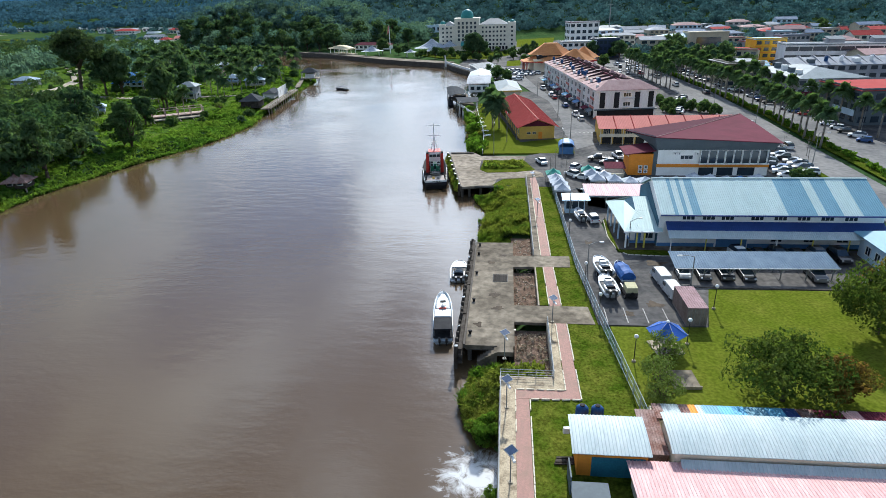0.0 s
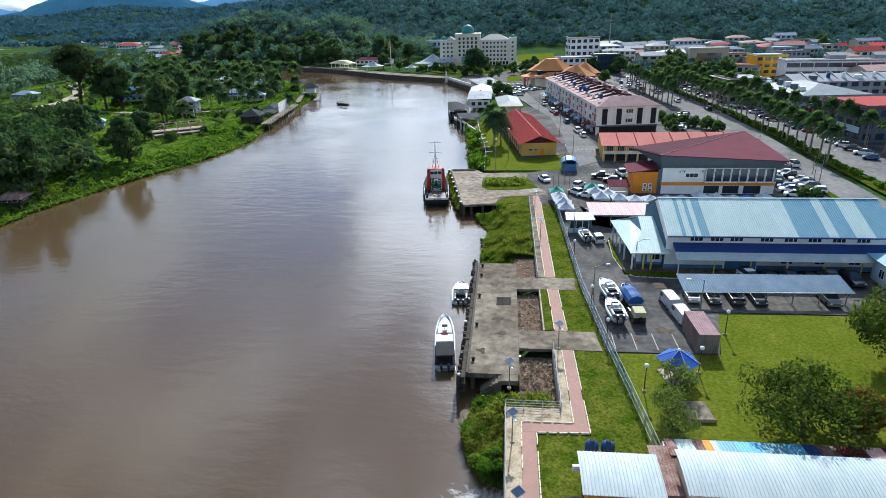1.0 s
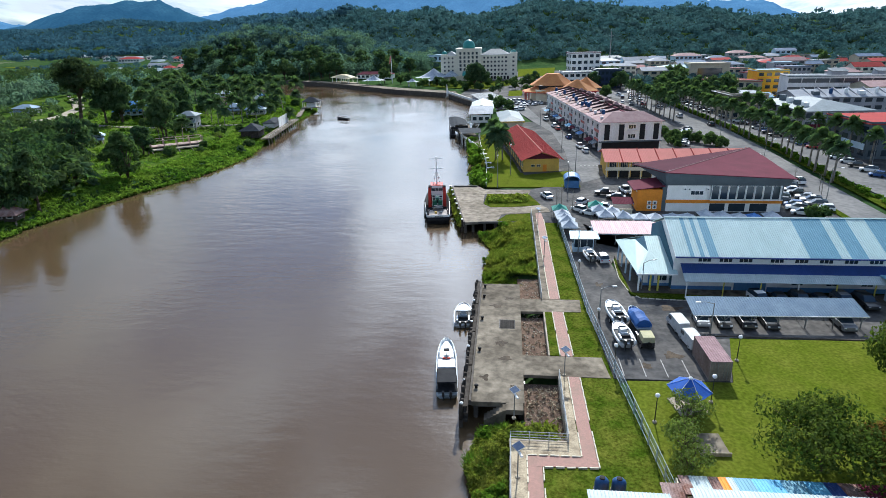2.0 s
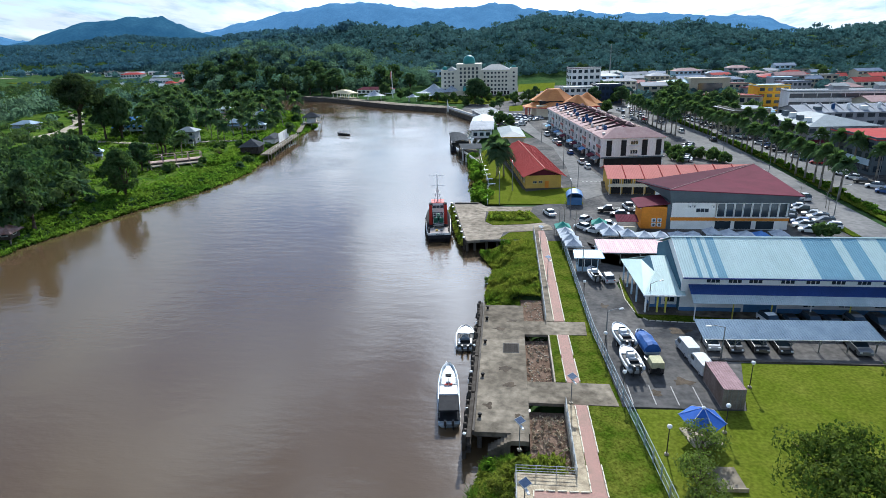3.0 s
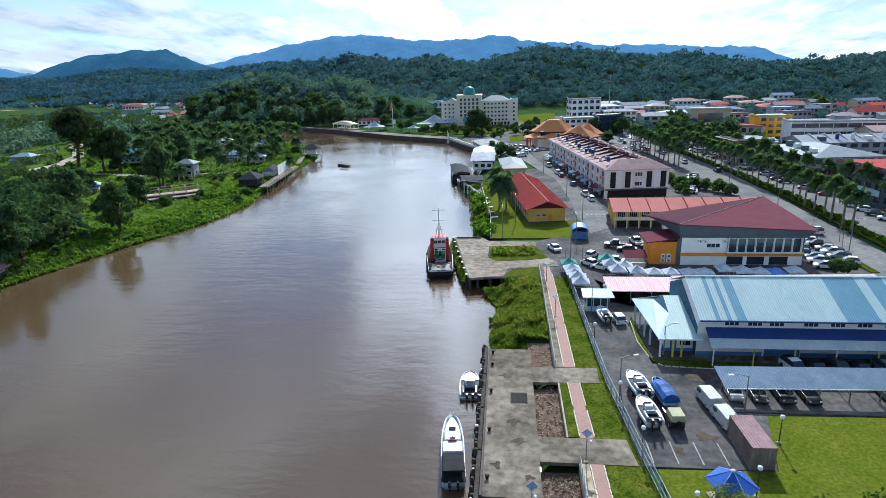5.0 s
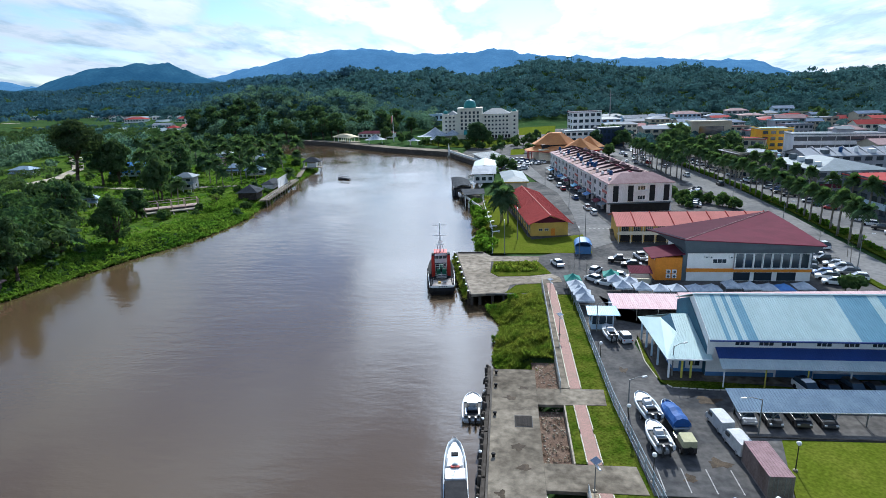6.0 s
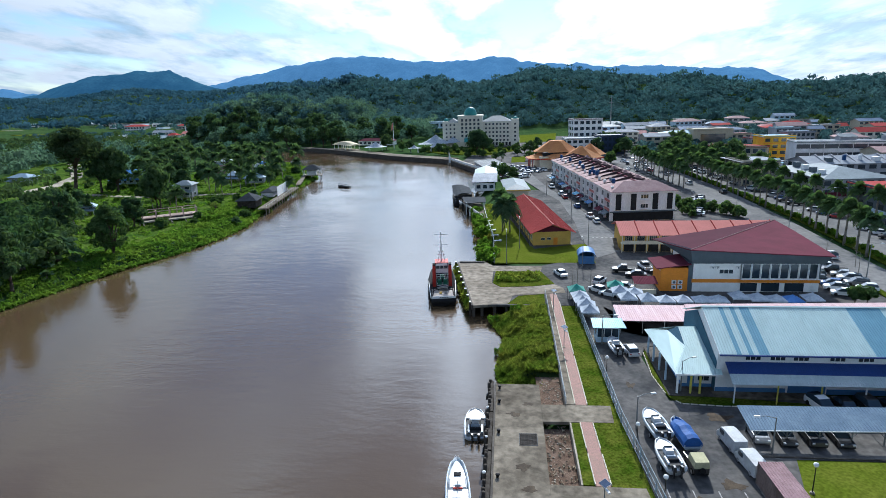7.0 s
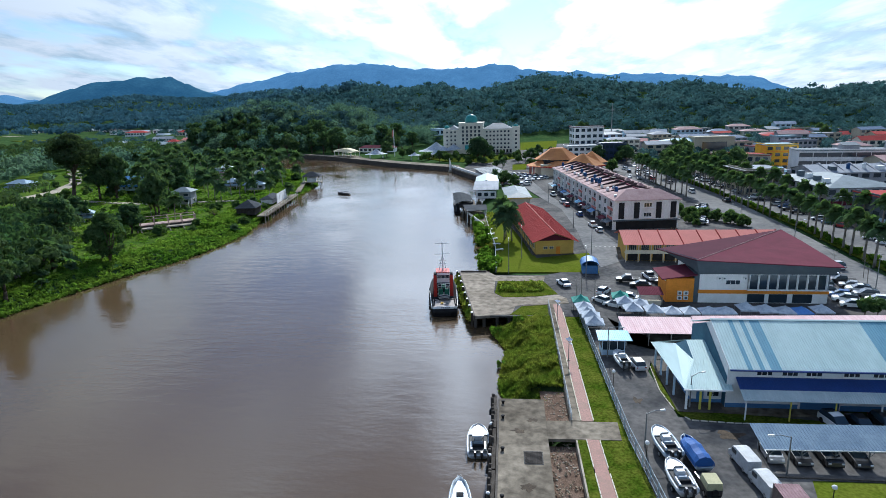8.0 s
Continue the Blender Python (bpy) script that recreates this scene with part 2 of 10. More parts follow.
CONC_L = mat("pale_concrete", (0.42, 0.37, 0.29), (0.25, 0.215, 0.165), scale=0.5, rough=0.9, bump=0.2, fine=0.15, spec=0.05)
# darker concrete, used below the decks and on walls, beams and plinths
CONC_D = mat("dark_concrete", (0.060, 0.052, 0.045), (0.11, 0.095, 0.08), scale=0.6, rough=0.8, bump=0.3, fine=0.2)
KERB = mat("kerb_paint", (0.62, 0.58, 0.46), (0.48, 0.44, 0.34), scale=1.5, rough=0.85, spec=0.05)
WHITE = mat("white_paint", (0.82, 0.82, 0.80), (0.72, 0.72, 0.69), scale=0.5, rough=0.6, fine=0.06)
CREAM = mat("cream_paint", (0.66, 0.60, 0.46), (0.56, 0.50, 0.38), scale=0.4, rough=0.75, fine=0.08)
GREYW = mat("weathered_white_wall", (0.84, 0.81, 0.79), (0.70, 0.67, 0.64), scale=0.35, rough=0.8, fine=0.1, stretch=(1, 1, 0.35))
BLUEW = mat("blue_wall_paint", (0.10, 0.22, 0.42), (0.08, 0.18, 0.36), scale=0.4, rough=0.6, fine=0.08)
PALEBLUE = mat("pale_blue_paint", (0.50, 0.62, 0.72), (0.42, 0.54, 0.64), scale=0.4, rough=0.7, fine=0.06)
ORANGE = mat("orange_paint", (0.72, 0.27, 0.035), (0.62, 0.22, 0.03), scale=0.4, rough=0.65, fine=0.08)
YELLOW = mat("yellow_paint", (0.62, 0.40, 0.09), (0.52, 0.34, 0.08), scale=0.4, rough=0.7, fine=0.08)
GREYP = mat("slate_grey_panel", (0.105, 0.13, 0.145), (0.085, 0.105, 0.12), scale=0.4, rough=0.6, fine=0.06)
R_SLATE = mat("matt_slate_roof_sheet", (0.060, 0.066, 0.072), (0.040, 0.044, 0.050), scale=0.6, rough=0.85, fine=0.15, spec=0.02)
# near-black that stands for the unlit inside behind openings and shop fronts
DARK = mat("dark_interior", (0.018, 0.019, 0.021), (0.03, 0.03, 0.032), scale=0.8, rough=0.6)
GLASS = mat("dark_window_glass", (0.018, 0.030, 0.042), (0.03, 0.045, 0.06), scale=0.3, rough=0.12, spec=0.6, fine=0.05)
R_BLUE = mat("pale_blue_roof_sheet", (0.46, 0.58, 0.57), (0.39, 0.51, 0.50), scale=0.15, rough=0.62, fine=0.05, stretch=(1, 0.2, 1), spec=0.2)
R_BLUE2 = mat("mid_blue_roof_sheet", (0.17, 0.33, 0.42), (0.14, 0.29, 0.37), scale=0.15, rough=0.62, fine=0.05, stretch=(1, 0.2, 1), spec=0.2)
R_NAVY = mat("navy_roof_sheet", (0.030, 0.065, 0.22), (0.028, 0.055, 0.18), scale=0.3, rough=0.62, fine=0.06, spec=0.2)
R_STEEL = mat("galvanised_sheet", (0.25, 0.33, 0.40), (0.19, 0.26, 0.33), scale=0.5, rough=0.62, fine=0.12, metal=0.1, spec=0.2)
R_RED = mat("red_roof_sheet", (0.34, 0.055, 0.050), (0.29, 0.05, 0.045), scale=0.3, rough=0.85, fine=0.06, spec=0.04)
R_MAROON = mat("maroon_roof_sheet", (0.118, 0.026, 0.042), (0.094, 0.022, 0.034), scale=0.3, rough=0.85, fine=0.05, spec=0.04)
R_SALMON = mat("salmon_roof_sheet", (0.52, 0.20, 0.17), (0.46, 0.18, 0.15), scale=0.3, rough=0.85, fine=0.06, spec=0.04)
R_PINK = mat("faded_pink_roof_sheet", (0.55, 0.33, 0.32), (0.62, 0.42, 0.40), scale=0.6, rough=0.85, fine=0.1, stretch=(2, 0.3, 1), spec=0.15)
R_WHITE = mat("white_roof_sheet", (0.47, 0.52, 0.52), (0.38, 0.45, 0.46), scale=0.35, rough=0.62, fine=0.06, stretch=(1, 0.3, 1), spec=0.2)
R_TILE = mat("dusty_pink_roof_tile", (0.36, 0.245, 0.235), (0.28, 0.175, 0.17), scale=0.4, rough=0.85, fine=0.12, spec=0.15)
R_ORANGE = mat("orange_roof_tile", (0.52, 0.235, 0.085), (0.43, 0.18, 0.07), scale=0.2, rough=0.85, fine=0.1, spec=0.15)
R_RUST = mat("rusty_roof_sheet", (0.16, 0.075, 0.055), (0.30, 0.22, 0.20), scale=0.7, rough=0.85, fine=0.3)
STEEL = mat("grey_steel", (0.26, 0.27, 0.27), (0.18, 0.19, 0.19), scale=2, rough=0.5, metal=0.4)
BLACK = mat("black_rubber", (0.012, 0.012, 0.013), (0.025, 0.024, 0.023), scale=2, rough=0.7)
WOODP = mat("dark_timber_pile", (0.035, 0.028, 0.022), (0.07, 0.06, 0.05), scale=1.5, rough=0.9, bump=0.4)
BARK = mat("bark", (0.10, 0.075, 0.055), (0.065, 0.05, 0.04), scale=2, rough=0.95, bump=0.6)
PALMBARK = mat("palm_bark", (0.26, 0.235, 0.20), (0.18, 0.16, 0.135), scale=1.5, rough=0.9, bump=0.4)
LEAF_A = leaf_mat("leaf_mid_green", (0.046, 0.092, 0.036), (0.096, 0.140, 0.056), trans=0.42)
LEAF_B = leaf_mat("leaf_dark_green", (0.040, 0.082, 0.044), (0.084, 0.126, 0.062), trans=0.42)
LEAF_C = leaf_mat("leaf_bright_green", (0.075, 0.150, 0.018), (0.12, 0.19, 0.03))
# hill and bend canopies: haze is painted in as bluer, paler leaf colours
FOREST = leaf_mat("hazed_forest_canopy", (0.048, 0.100, 0.104), (0.092, 0.148, 0.142), scale=0.03, island=0.08, trans=0.36, thin=(0.9, 1.1, 1.1))
BENDLEAF = leaf_mat("hazed_bend_canopy", (0.060, 0.112, 0.096), (0.112, 0.162, 0.112), scale=0.02, island=0.12, trans=0.60, thin=(1.0, 1.15, 0.9))
JUNGLELEAF = leaf_mat("jungle_canopy", (0.038, 0.078, 0.038), (0.088, 0.124, 0.052), scale=0.06, island=0.2, trans=0.35)
WEED = leaf_mat("bank_weeds", (0.082, 0.132, 0.020), (0.182, 0.192, 0.042), scale=0.2, island=0.35, trans=0.56)
BANKWEED = leaf_mat("far_bank_weeds", (0.062, 0.130, 0.020), (0.135, 0.200, 0.034), scale=0.12, island=0.3, trans=0.5)
R_BRIGHT = mat("bright_blue_roof_sheet", (0.055, 0.19, 0.44), (0.045, 0.15, 0.36), scale=0.3, rough=0.7, fine=0.08, spec=0.1)
R_PALEP = mat("pale_pink_roof_sheet", (0.66, 0.50, 0.50), (0.56, 0.38, 0.38), scale=0.8, rough=0.8, fine=0.1, stretch=(3, 0.2, 1))

PROM = mat("worn_promenade_concrete", (0.40, 0.335, 0.235), (0.155, 0.120, 0.082), scale=0.75, rough=0.92, bump=0.3, fine=0.3, lo=0.45, hi=0.68, spec=0.03)
SEAPAINT = mat("matt_black_paint", (0.016, 0.017, 0.020), (0.030, 0.030, 0.032), scale=0.8, rough=0.75, spec=0.05)

# ---- mesh helpers ----
class Geo:
    """Collects vertices and faces of one mesh."""

    def __init__(self):
        self.v, self.f = [], []

    def add(self, verts, faces):
        k = len(self.v)
        self.v += [tuple(p) for p in verts]
        self.f += [tuple(i + k for i in q) for q in faces]
        return self

    def box(self, x0, y0, z0, x1, y1, z1, top=0.0):
        """An upright box; top draws its upper face in by that much."""
        a = top
        return self.add([(x0, y0, z0), (x1, y0, z0), (x1, y1, z0), (x0, y1, z0), (x0 + a, y0 + a, z1), (x1 - a, y0 + a, z1), (x1 - a, y1 - a, z1), (x0 + a, y1 - a, z1)],
                        [(3, 2, 1, 0), (4, 5, 6, 7), (0, 1, 5, 4), (1, 2, 6, 5), (2, 3, 7, 6), (3, 0, 4, 7)])

    def slab(self, outline, z0, z1):
        n = len(outline)
        if sum(outline[i][0] * outline[(i + 1) % n][1] - outline[(i + 1) % n][0] * outline[i][1] for i in range(n)) < 0:
            outline = outline[::-1]
        vs = [(x, y, z0) for x, y in outline] + [(x, y, z1) for x, y in outline]
        return self.add(vs, [tuple(range(n))[::-1], tuple(range(n, 2 * n))] + [(i, (i + 1) % n, n + (i + 1) % n, n + i) for i in range(n)])

    def sheet(self, a, b, c, d, thick=0.08):
        """A slab with the corners a b c d (anticlockwise seen from its face), thickened to the back."""
        a, b, c, d = map(Vector, (a, b, c, d))
        n = (b - a).cross(d - a).normalized() * thick
        return self.add([a, b, c, d, a - n, b - n, c - n, d - n], [(0, 1, 2, 3), (7, 6, 5, 4), (0, 4, 5, 1), (1, 5, 6, 2), (2, 6, 7, 3), (3, 7, 4, 0)])

    def ribbed(self, a, b, c, d, pitch=0.3, rise=0.05, thick=0.05):
        """Trapezoid-ribbed sheet: ribs run from a to d, repeated from a to b."""
        a, b, c, d = map(Vector, (a, b, c, d))
        n = (b - a).cross(d - a).normalized()
        count = max(2, int((b - a).length / pitch))
        us = []
        for i in range(count):
            for du, h in ((0.0, 0), (0.55, 0), (0.65, 1), (0.9, 1)):
                us.append(((i + du) / count, h))
        us.append((1.0, 0))
        vs = []
        for u, h in us:
            vs.append(a.lerp(b, u) + n * (rise * h))
        for u, h in us:
            vs.append(d.lerp(c, u) + n * (rise * h))
        m = len(us)
        fs = [(i, i + 1, m + i + 1, m + i) for i in range(m - 1)]
        self.add(vs, fs)
        return self.sheet(a - n * 0.004, b - n * 0.004, c - n * 0.004, d - n * 0.004, thick)

    def tube(self, p, q, r, r2=None, n=8, caps=True):
        p, q = Vector(p), Vector(q)
        r2 = r if r2 is None else r2
        w = (q - p).normalized()
        s = w.orthogonal().normalized()
        t = w.cross(s)
        ring = [(math.cos(2 * math.pi * i / n), math.sin(2 * math.pi * i / n)) for i in range(n)]
        vs = [p + (s * c + t * d) * r for c, d in ring] + [q + (s * c + t * d) * r2 for c, d in ring]
        fs = [(i, (i + 1) % n, n + (i + 1) % n, n + i) for i in range(n)]
        if caps:
            fs += [tuple(range(n))[::-1], tuple(range(n, 2 * n))]
        return self.add(vs, fs)

    def path(self, pts, radii, n=8):
        for i in range(len(pts) - 1):
            self.tube(pts[i], pts[i + 1], radii[i], radii[i + 1], n)
        return self

    def lathe(self, profile, n=14, cx=0.0, cy=0.0):
        vs, fs = [], []
        for r, z in profile:
            for i in range(n):
                a = 2 * math.pi * i / n
                vs.append((cx + r * math.cos(a), cy + r * math.sin(a), z))
        for k in range(len(profile) - 1):
            for i in range(n):
                j = (i + 1) % n
                fs.append((k * n + i, k * n + j, (k + 1) * n + j, (k + 1) * n + i))
        fs.append(tuple(range(n))[::-1])
        fs.append(tuple(range((len(profile) - 1) * n, len(profile) * n)))
        return self.add(vs, fs)

    def loft(self, rings, caps=True):
        n = len(rings[0])
        vs = [p for ring in rings for p in ring]
        fs = [(k * n + i, k * n + (i + 1) % n, (k + 1) * n + (i + 1) % n, (k + 1) * n + i) for k in range(len(rings) - 1) for i in range(n)]
        if caps:
            fs += [tuple(range(n))[::-1], tuple(range((len(rings) - 1) * n, len(rings) * n))]
        return self.add(vs, fs)

    def arrays(self, verts, quads):
        k = len(self.v)
        self.v += verts.tolist()
        self.f += (quads + k).tolist()
        return self

    def turn(self, m):
        self.v = [tuple(m @ Vector(p)) for p in self.v]
        return self

    def mesh(self, name, material, smooth=False):
        me = bpy.data.meshes.new(name)
        me.from_pydata(self.v, [], self.f)
        me.materials.append(material)
        if smooth:
            me.polygons.foreach_set("use_smooth", [True] * len(me.polygons))
        me.update()
        return me


def part(name, geo, material, parent=None, label="", smooth=False):
    ob = new(name, geo.mesh(name, material, smooth) if isinstance(geo, Geo) else geo)
    ob.parent = parent
    return tagged(ob, label)


def thing(name, x, y, z, rz=0.0, label="", category="", group="", kind=""):
    ob = new(name)
    ob.empty_display_size = 0.3
    ob.matrix_basis = pose(x, y, z, 0, 0, rz)
    return tagged(ob, label, category, group, kind)


def setting(name, geo, material, label="", smooth=False):
    return tagged(part(name, geo, material, None, label, smooth), kind="structure")


rng = np.random.default_rng(7)


def leaves(centres, size, flat=0.6, seed=1, aspect=1.6, out=None, jitter=0.42):
    """Small bent leaf quads at the given points, leaning upwards, or facing outwards along out."""
    g = np.random.default_rng(seed)
    n = len(centres)
    nor = g.normal(size=(n, 3))
    if out is None:
        nor[:, 2] = np.abs(nor[:, 2]) + flat
    else:
        nor = out + nor * jitter
    nor /= np.linalg.norm(nor, axis=1)[:, None]
    ref = g.normal(size=(n, 3))
    u = np.cross(nor, ref)
    u /= np.linalg.norm(u, axis=1)[:, None] + 1e-9
    v = np.cross(nor, u)
    s = size * g.uniform(0.6, 1.4, size=(n, 1))
    a, b = u * s * aspect * 0.5, v * s * 0.5
    vs = np.stack([centres - a, centres - b * 0.9 + nor * s * 0.12, centres + a, centres + b * 0.9 + nor * s * 0.12], 1).reshape(-1, 3)
    return vs, np.arange(4 * n).reshape(n, 4)


def blob_points(n, c, r, seed=1, shell=0.55):
    """Points in the outer part of an ellipsoid."""
    g = np.random.default_rng(seed)
    d = g.normal(size=(n, 3))
    d /= np.linalg.norm(d, axis=1)[:, None]
    k = shell + (1 - shell) * g.random((n, 1)) ** 0.6
    return np.array(c) + d * k * np.array(r)

# ---- land and water ----
LEFT_BANK = [(-400, -150), (-100, -130), (40, -116), (100, -110), (123, -110.5), (145, -105), (158, -101), (173, -95), (188, -92), (205, -91), (233, -95.5), (264, -99.5), (295, -102), (325, -104), (352, -113), (375, -128), (400, -150), (430, -182), (460, -212), (490, -230), (520, -235)]
RIGHT_BANK = [(-400, -4), (0, 2.6), (36, 2.4), (43.2, 2.2), (45, 0.3), (47.5, -1.4), (51, -2.2), (57, -1.0), (60, 3.2), (92, 3.2), (95, -1.5), (100, -2.5), (113, -1.2), (121, -4.0), (126, -2.0), (150, -4.5), (163, -7.4), (177, -6.0), (187, -7.6), (202, -10.7), (224, -13), (258, -12.5), (287, -11), (315, -12.5), (333.5, -15.7), (348, -22), (364, -28.7), (380, -35), (390, -49), (400.5, -64.4), (412, -79.4), (435, -103.7), (462, -131.4), (478, -155), (496, -181), (506, -215), (515, -234), (520, -234.5)]


def along(table, y):
    return float(np.interp(y, [p[0] for p in table], [p[1] for p in table]))


RIDGE = [(-900, 0), (-620, 4), (-520, 12), (-455, 24), (-368, 47), (-285, 50), (-240, 58), (-169, 51), (-116, 53), (-56, 45), (-13, 51), (46, 63), (137, 54), (195, 46), (251, 46), (332, 38), (411, 30), (487, 36), (600, 34), (900, 40), (1500, 40)]


KNOLL = [(-345, 0), (-325, 6), (-305, 20), (-287, 29), (-257, 32), (-227, 27), (-192, 24), (-165, 27), (-140, 14), (-105, 4), (-80, 0)]


def hill(x, y):
    """Height of the land above its plain: a forested ridge behind the town and a knoll by the bend."""
    u = x * 950 / max(500.0, y)
    ridge = along(RIDGE, u)
    k = max(0.0, min(1.0, (y - 600 - 0.25 * max(0, x - 60) * (1 if x < 400 else 0.6)) / (350 - 0.2 * max(0, min(x, 400)))))
    h = ridge * k * k * (3 - 2 * k) * (1 + 0.10 * noise.noise((x * 0.012, y * 0.012, 0)))
    h += 7 * noise.noise((x * 0.02, y * 0.02, 3)) * k
    if y > 1000:
        h *= max(0.35, 1 - (y - 1000) / 700)
    knoll = along(KNOLL, x) * math.exp(-((y - 628) / 52) ** 2)
    west = max(0.0, min(1.0, (y - 1150) / 500)) * max(0.0, min(1.0, (-x - 350) / 300)) * (46 + 34 * noise.noise((x * 0.0035, y * 0.0035, 7)))
    return max(0.0, h) + knoll + west


def land_z(x, y):
    l, r = along(LEFT_BANK, y), along(RIGHT_BANK, y)
    if l < x < r:
        d = min(x - l, r - x)
        return -min(2.5, 0.25 + d * 0.5)
    d = (l - x) if x <= l else (x - r)
    rise = 2.3 if x > l else 2.0
    slope = 0.55 if x > l else 0.35
    base = -0.25 + min(rise + 0.15, d * slope)
    if 0 < x < 8.4 and 51.5 < y < 96:
        base = min(base, 1.0)
    return base + hill(x, y)


def build_land():
    ys = list(np.arange(-400, 20, 40)) + list(np.arange(20, 170, 2.5)) + list(np.arange(170, 420, 5)) + list(np.arange(420, 640, 6)) + list(np.arange(640, 1240, 20)) + list(np.arange(1260, 2400, 120)) + [2800, 3600, 4700]
    offs_l = [0, 0.7, 1.5, 3, 5, 8, 14, 24, 40, 70, 110, 160, 230, 320, 450, 620, 850, 1200, 1800, 2800, 4200]
    offs_r = [0, 0.7, 1.5, 3, 5, 8, 14, 24, 40, 65] + list(range(90, 700, 30)) + [760, 860, 1000, 1200, 1500, 2000, 2800, 4200]
    inner = [0.04, 0.15, 0.5, 0.85, 0.96]
    g = Geo()
    cols = len(offs_l) + len(inner) + len(offs_r)
    for y in ys:
        l, r = along(LEFT_BANK, y), along(RIGHT_BANK, y)
        xs = [l - o for o in offs_l[::-1]] + [l + (r - l) * k for k in inner] + [r + o for o in offs_r]
        for x in xs:
            g.v.append((x, y, land_z(x, y)))
    for j in range(len(ys) - 1):
        for i in range(cols - 1):
            a = j * cols + i
            g.f.append((a, a + 1, a + cols + 1, a + cols))
    return setting("ground", g, LAND, "rough green land falling to the muddy river banks", True)


build_land()
setting("water", Geo().slab([(-1500, -420), (110, -420), (110, 700), (-1500, 700)], -1.8, 0.0), WATER, "broad brown silty river with a smooth sheen")

# flat made ground on the town side, drawn as thin sheets over the land
Q = 2.5


def plate(name, outline, z, material, label, thick=0.35):
    return setting(name, Geo().slab(outline, z - thick, z), material, label)


plate("pavement_town", [(16.0, 124), (17, 112), (66, 112), (66, 126), (74, 126), (74, 150), (71, 260), (62, 345), (200, 345), (330, 560), (-10, 560), (-28, 372), (-12, 330), (4, 322), (10, 290), (14, 262), (19, 235), (19.5, 176), (15, 156), (7, 151), (-4.5, 151), (-5, 124)], Q, ASPHALT, "grey worn asphalt of the town yards and car parks")
plate("road_riverside", [(21, 158), (29.5, 166), (29.0, 182), (21.5, 240), (16, 270), (10.5, 318), (0, 360), (-8, 360), (2, 322), (8, 285), (12.5, 262), (18.5, 236), (20, 200), (19.5, 176)], Q + 0.03, ROAD, "pale sunlit riverside street")
plate("road_boulevard", [(66, 60), (78, 60), (82, 167), (84, 204), (85, 257), (80, 330), (72, 358), (40, 500), (30, 500), (58, 352), (66, 330), (71, 255), (73, 160)], Q + 0.035, ROAD, "pale dual carriageway lined with palms")
plate("road_boulevard_far_side", [(88, 60), (103, 60), (101, 175), (101, 205), (96, 263), (90, 330), (82, 345), (86, 262), (89, 200), (88, 150)], Q + 0.035, ROAD, "pale far carriageway of the boulevard")
plate("pavement_east", [(103, 60), (400, 60), (420, 560), (90, 560), (84, 345), (96, 263), (101, 200)], Q + 0.01, ASPHALT, "grey asphalt between the shop rows")
plate("lawn", [(15.8, 20), (90, 20), (90, 76.2), (30.5, 75.6), (27.5, 65), (15.4, 64.6)], Q + 0.01, LAWN, "sunlit mown lawn, yellowish green")
plate("pavement_yard", [(14.0, 65), (27.4, 65), (30.6, 75.7), (70, 76.4), (70, 91), (20.2, 88), (19.4, 101.5), (17.0, 124), (12.5, 124), (12.6, 100), (13.2, 80)], Q + 0.02, ASPHALT, "patched grey asphalt yard with oil stains")
plate("verge_strip", [(8.5, 126), (12.0, 124), (12.5, 105), (13.0, 82), (14.2, 66), (16.2, 46), (16.8, 20), (3.2, 20), (3.2, 53), (8.3, 53), (8.0, 60)], Q - 0.05, VERGE, "green verge grass beside the brick path")
plate("pavement_hall", [(6, 165.5), (20.2, 171), (19.7, 176), (19.2, 235), (14.2, 262), (9, 262), (-4.5, 226), (-0.6, 207)], Q + 0.012, ASPHALT, "worn asphalt beside the red-roofed hall", 0.3)
plate("verge_annex", [(20.2, 103), (19.75, 95), (20.45, 89), (21.7, 87.5), (26.7, 87.1), (38, 87.2), (38, 88.0), (26.7, 89.3), (20.9, 89.3), (20.4, 95), (20.5, 104)], Q + 0.05, VERGE, "strip of grass between kerb and office", 0.2)
plate("pavement_market", [(16.9, 123.9), (19.5, 101.6), (20.4, 104.2), (21, 105.4), (27, 106.4), (66, 106.6), (66, 111.9), (17.6, 111.9)], Q + 0.015, ASPHALT, "dark worn asphalt behind the warehouse", 0.3)
plate("lawn_red_hall", [(-4.0, 153.5), (20, 153.5), (20, 172), (6, 166.5), (-0.5, 207), (-5, 226), (-9, 226), (-7.5, 205), (-4.5, 180), (-4.8, 165)], Q + 0.02, LAWN, "bright mown grass by the red-roofed hall")
plate("lawn_pier", [(-4.2, 137.5), (-2.4, 134.8), (4.6, 135.5), (9.0, 137), (6.6, 146), (-3.6, 146.2)], Q + 0.10, VERGE, "grass island on the old pier", 0.2)

# ---- riverside: jetty, path, fences ----
def glaze(w, h, frame=0.07, depth=0.08, mullions=0):
    """Frame ring and pane of a window, standing in the plane y=0 and looking to -y, centred on x, base at z=0."""
    f, t = Geo(), frame
    f.box(-w / 2, -depth, 0, -w / 2 + t, 0.02, h).box(w / 2 - t, -depth, 0, w / 2, 0.02, h)
    f.box(-w / 2 + t, -depth, 0, w / 2 - t, 0.02, t).box(-w / 2 + t, -depth, h - t, w / 2 - t, 0.02, h)
    for i in range(mullions):
        x = -w / 2 + w * (i + 1) / (mullions + 1)
        f.box(x - t / 2, -depth * 0.8, t, x + t / 2, 0.02, h - t)
    g = Geo().box(-w / 2 + t, -depth * 0.3, t, w / 2 - t, 0.01, h - t)
    return f, g


WINDOWS = {}


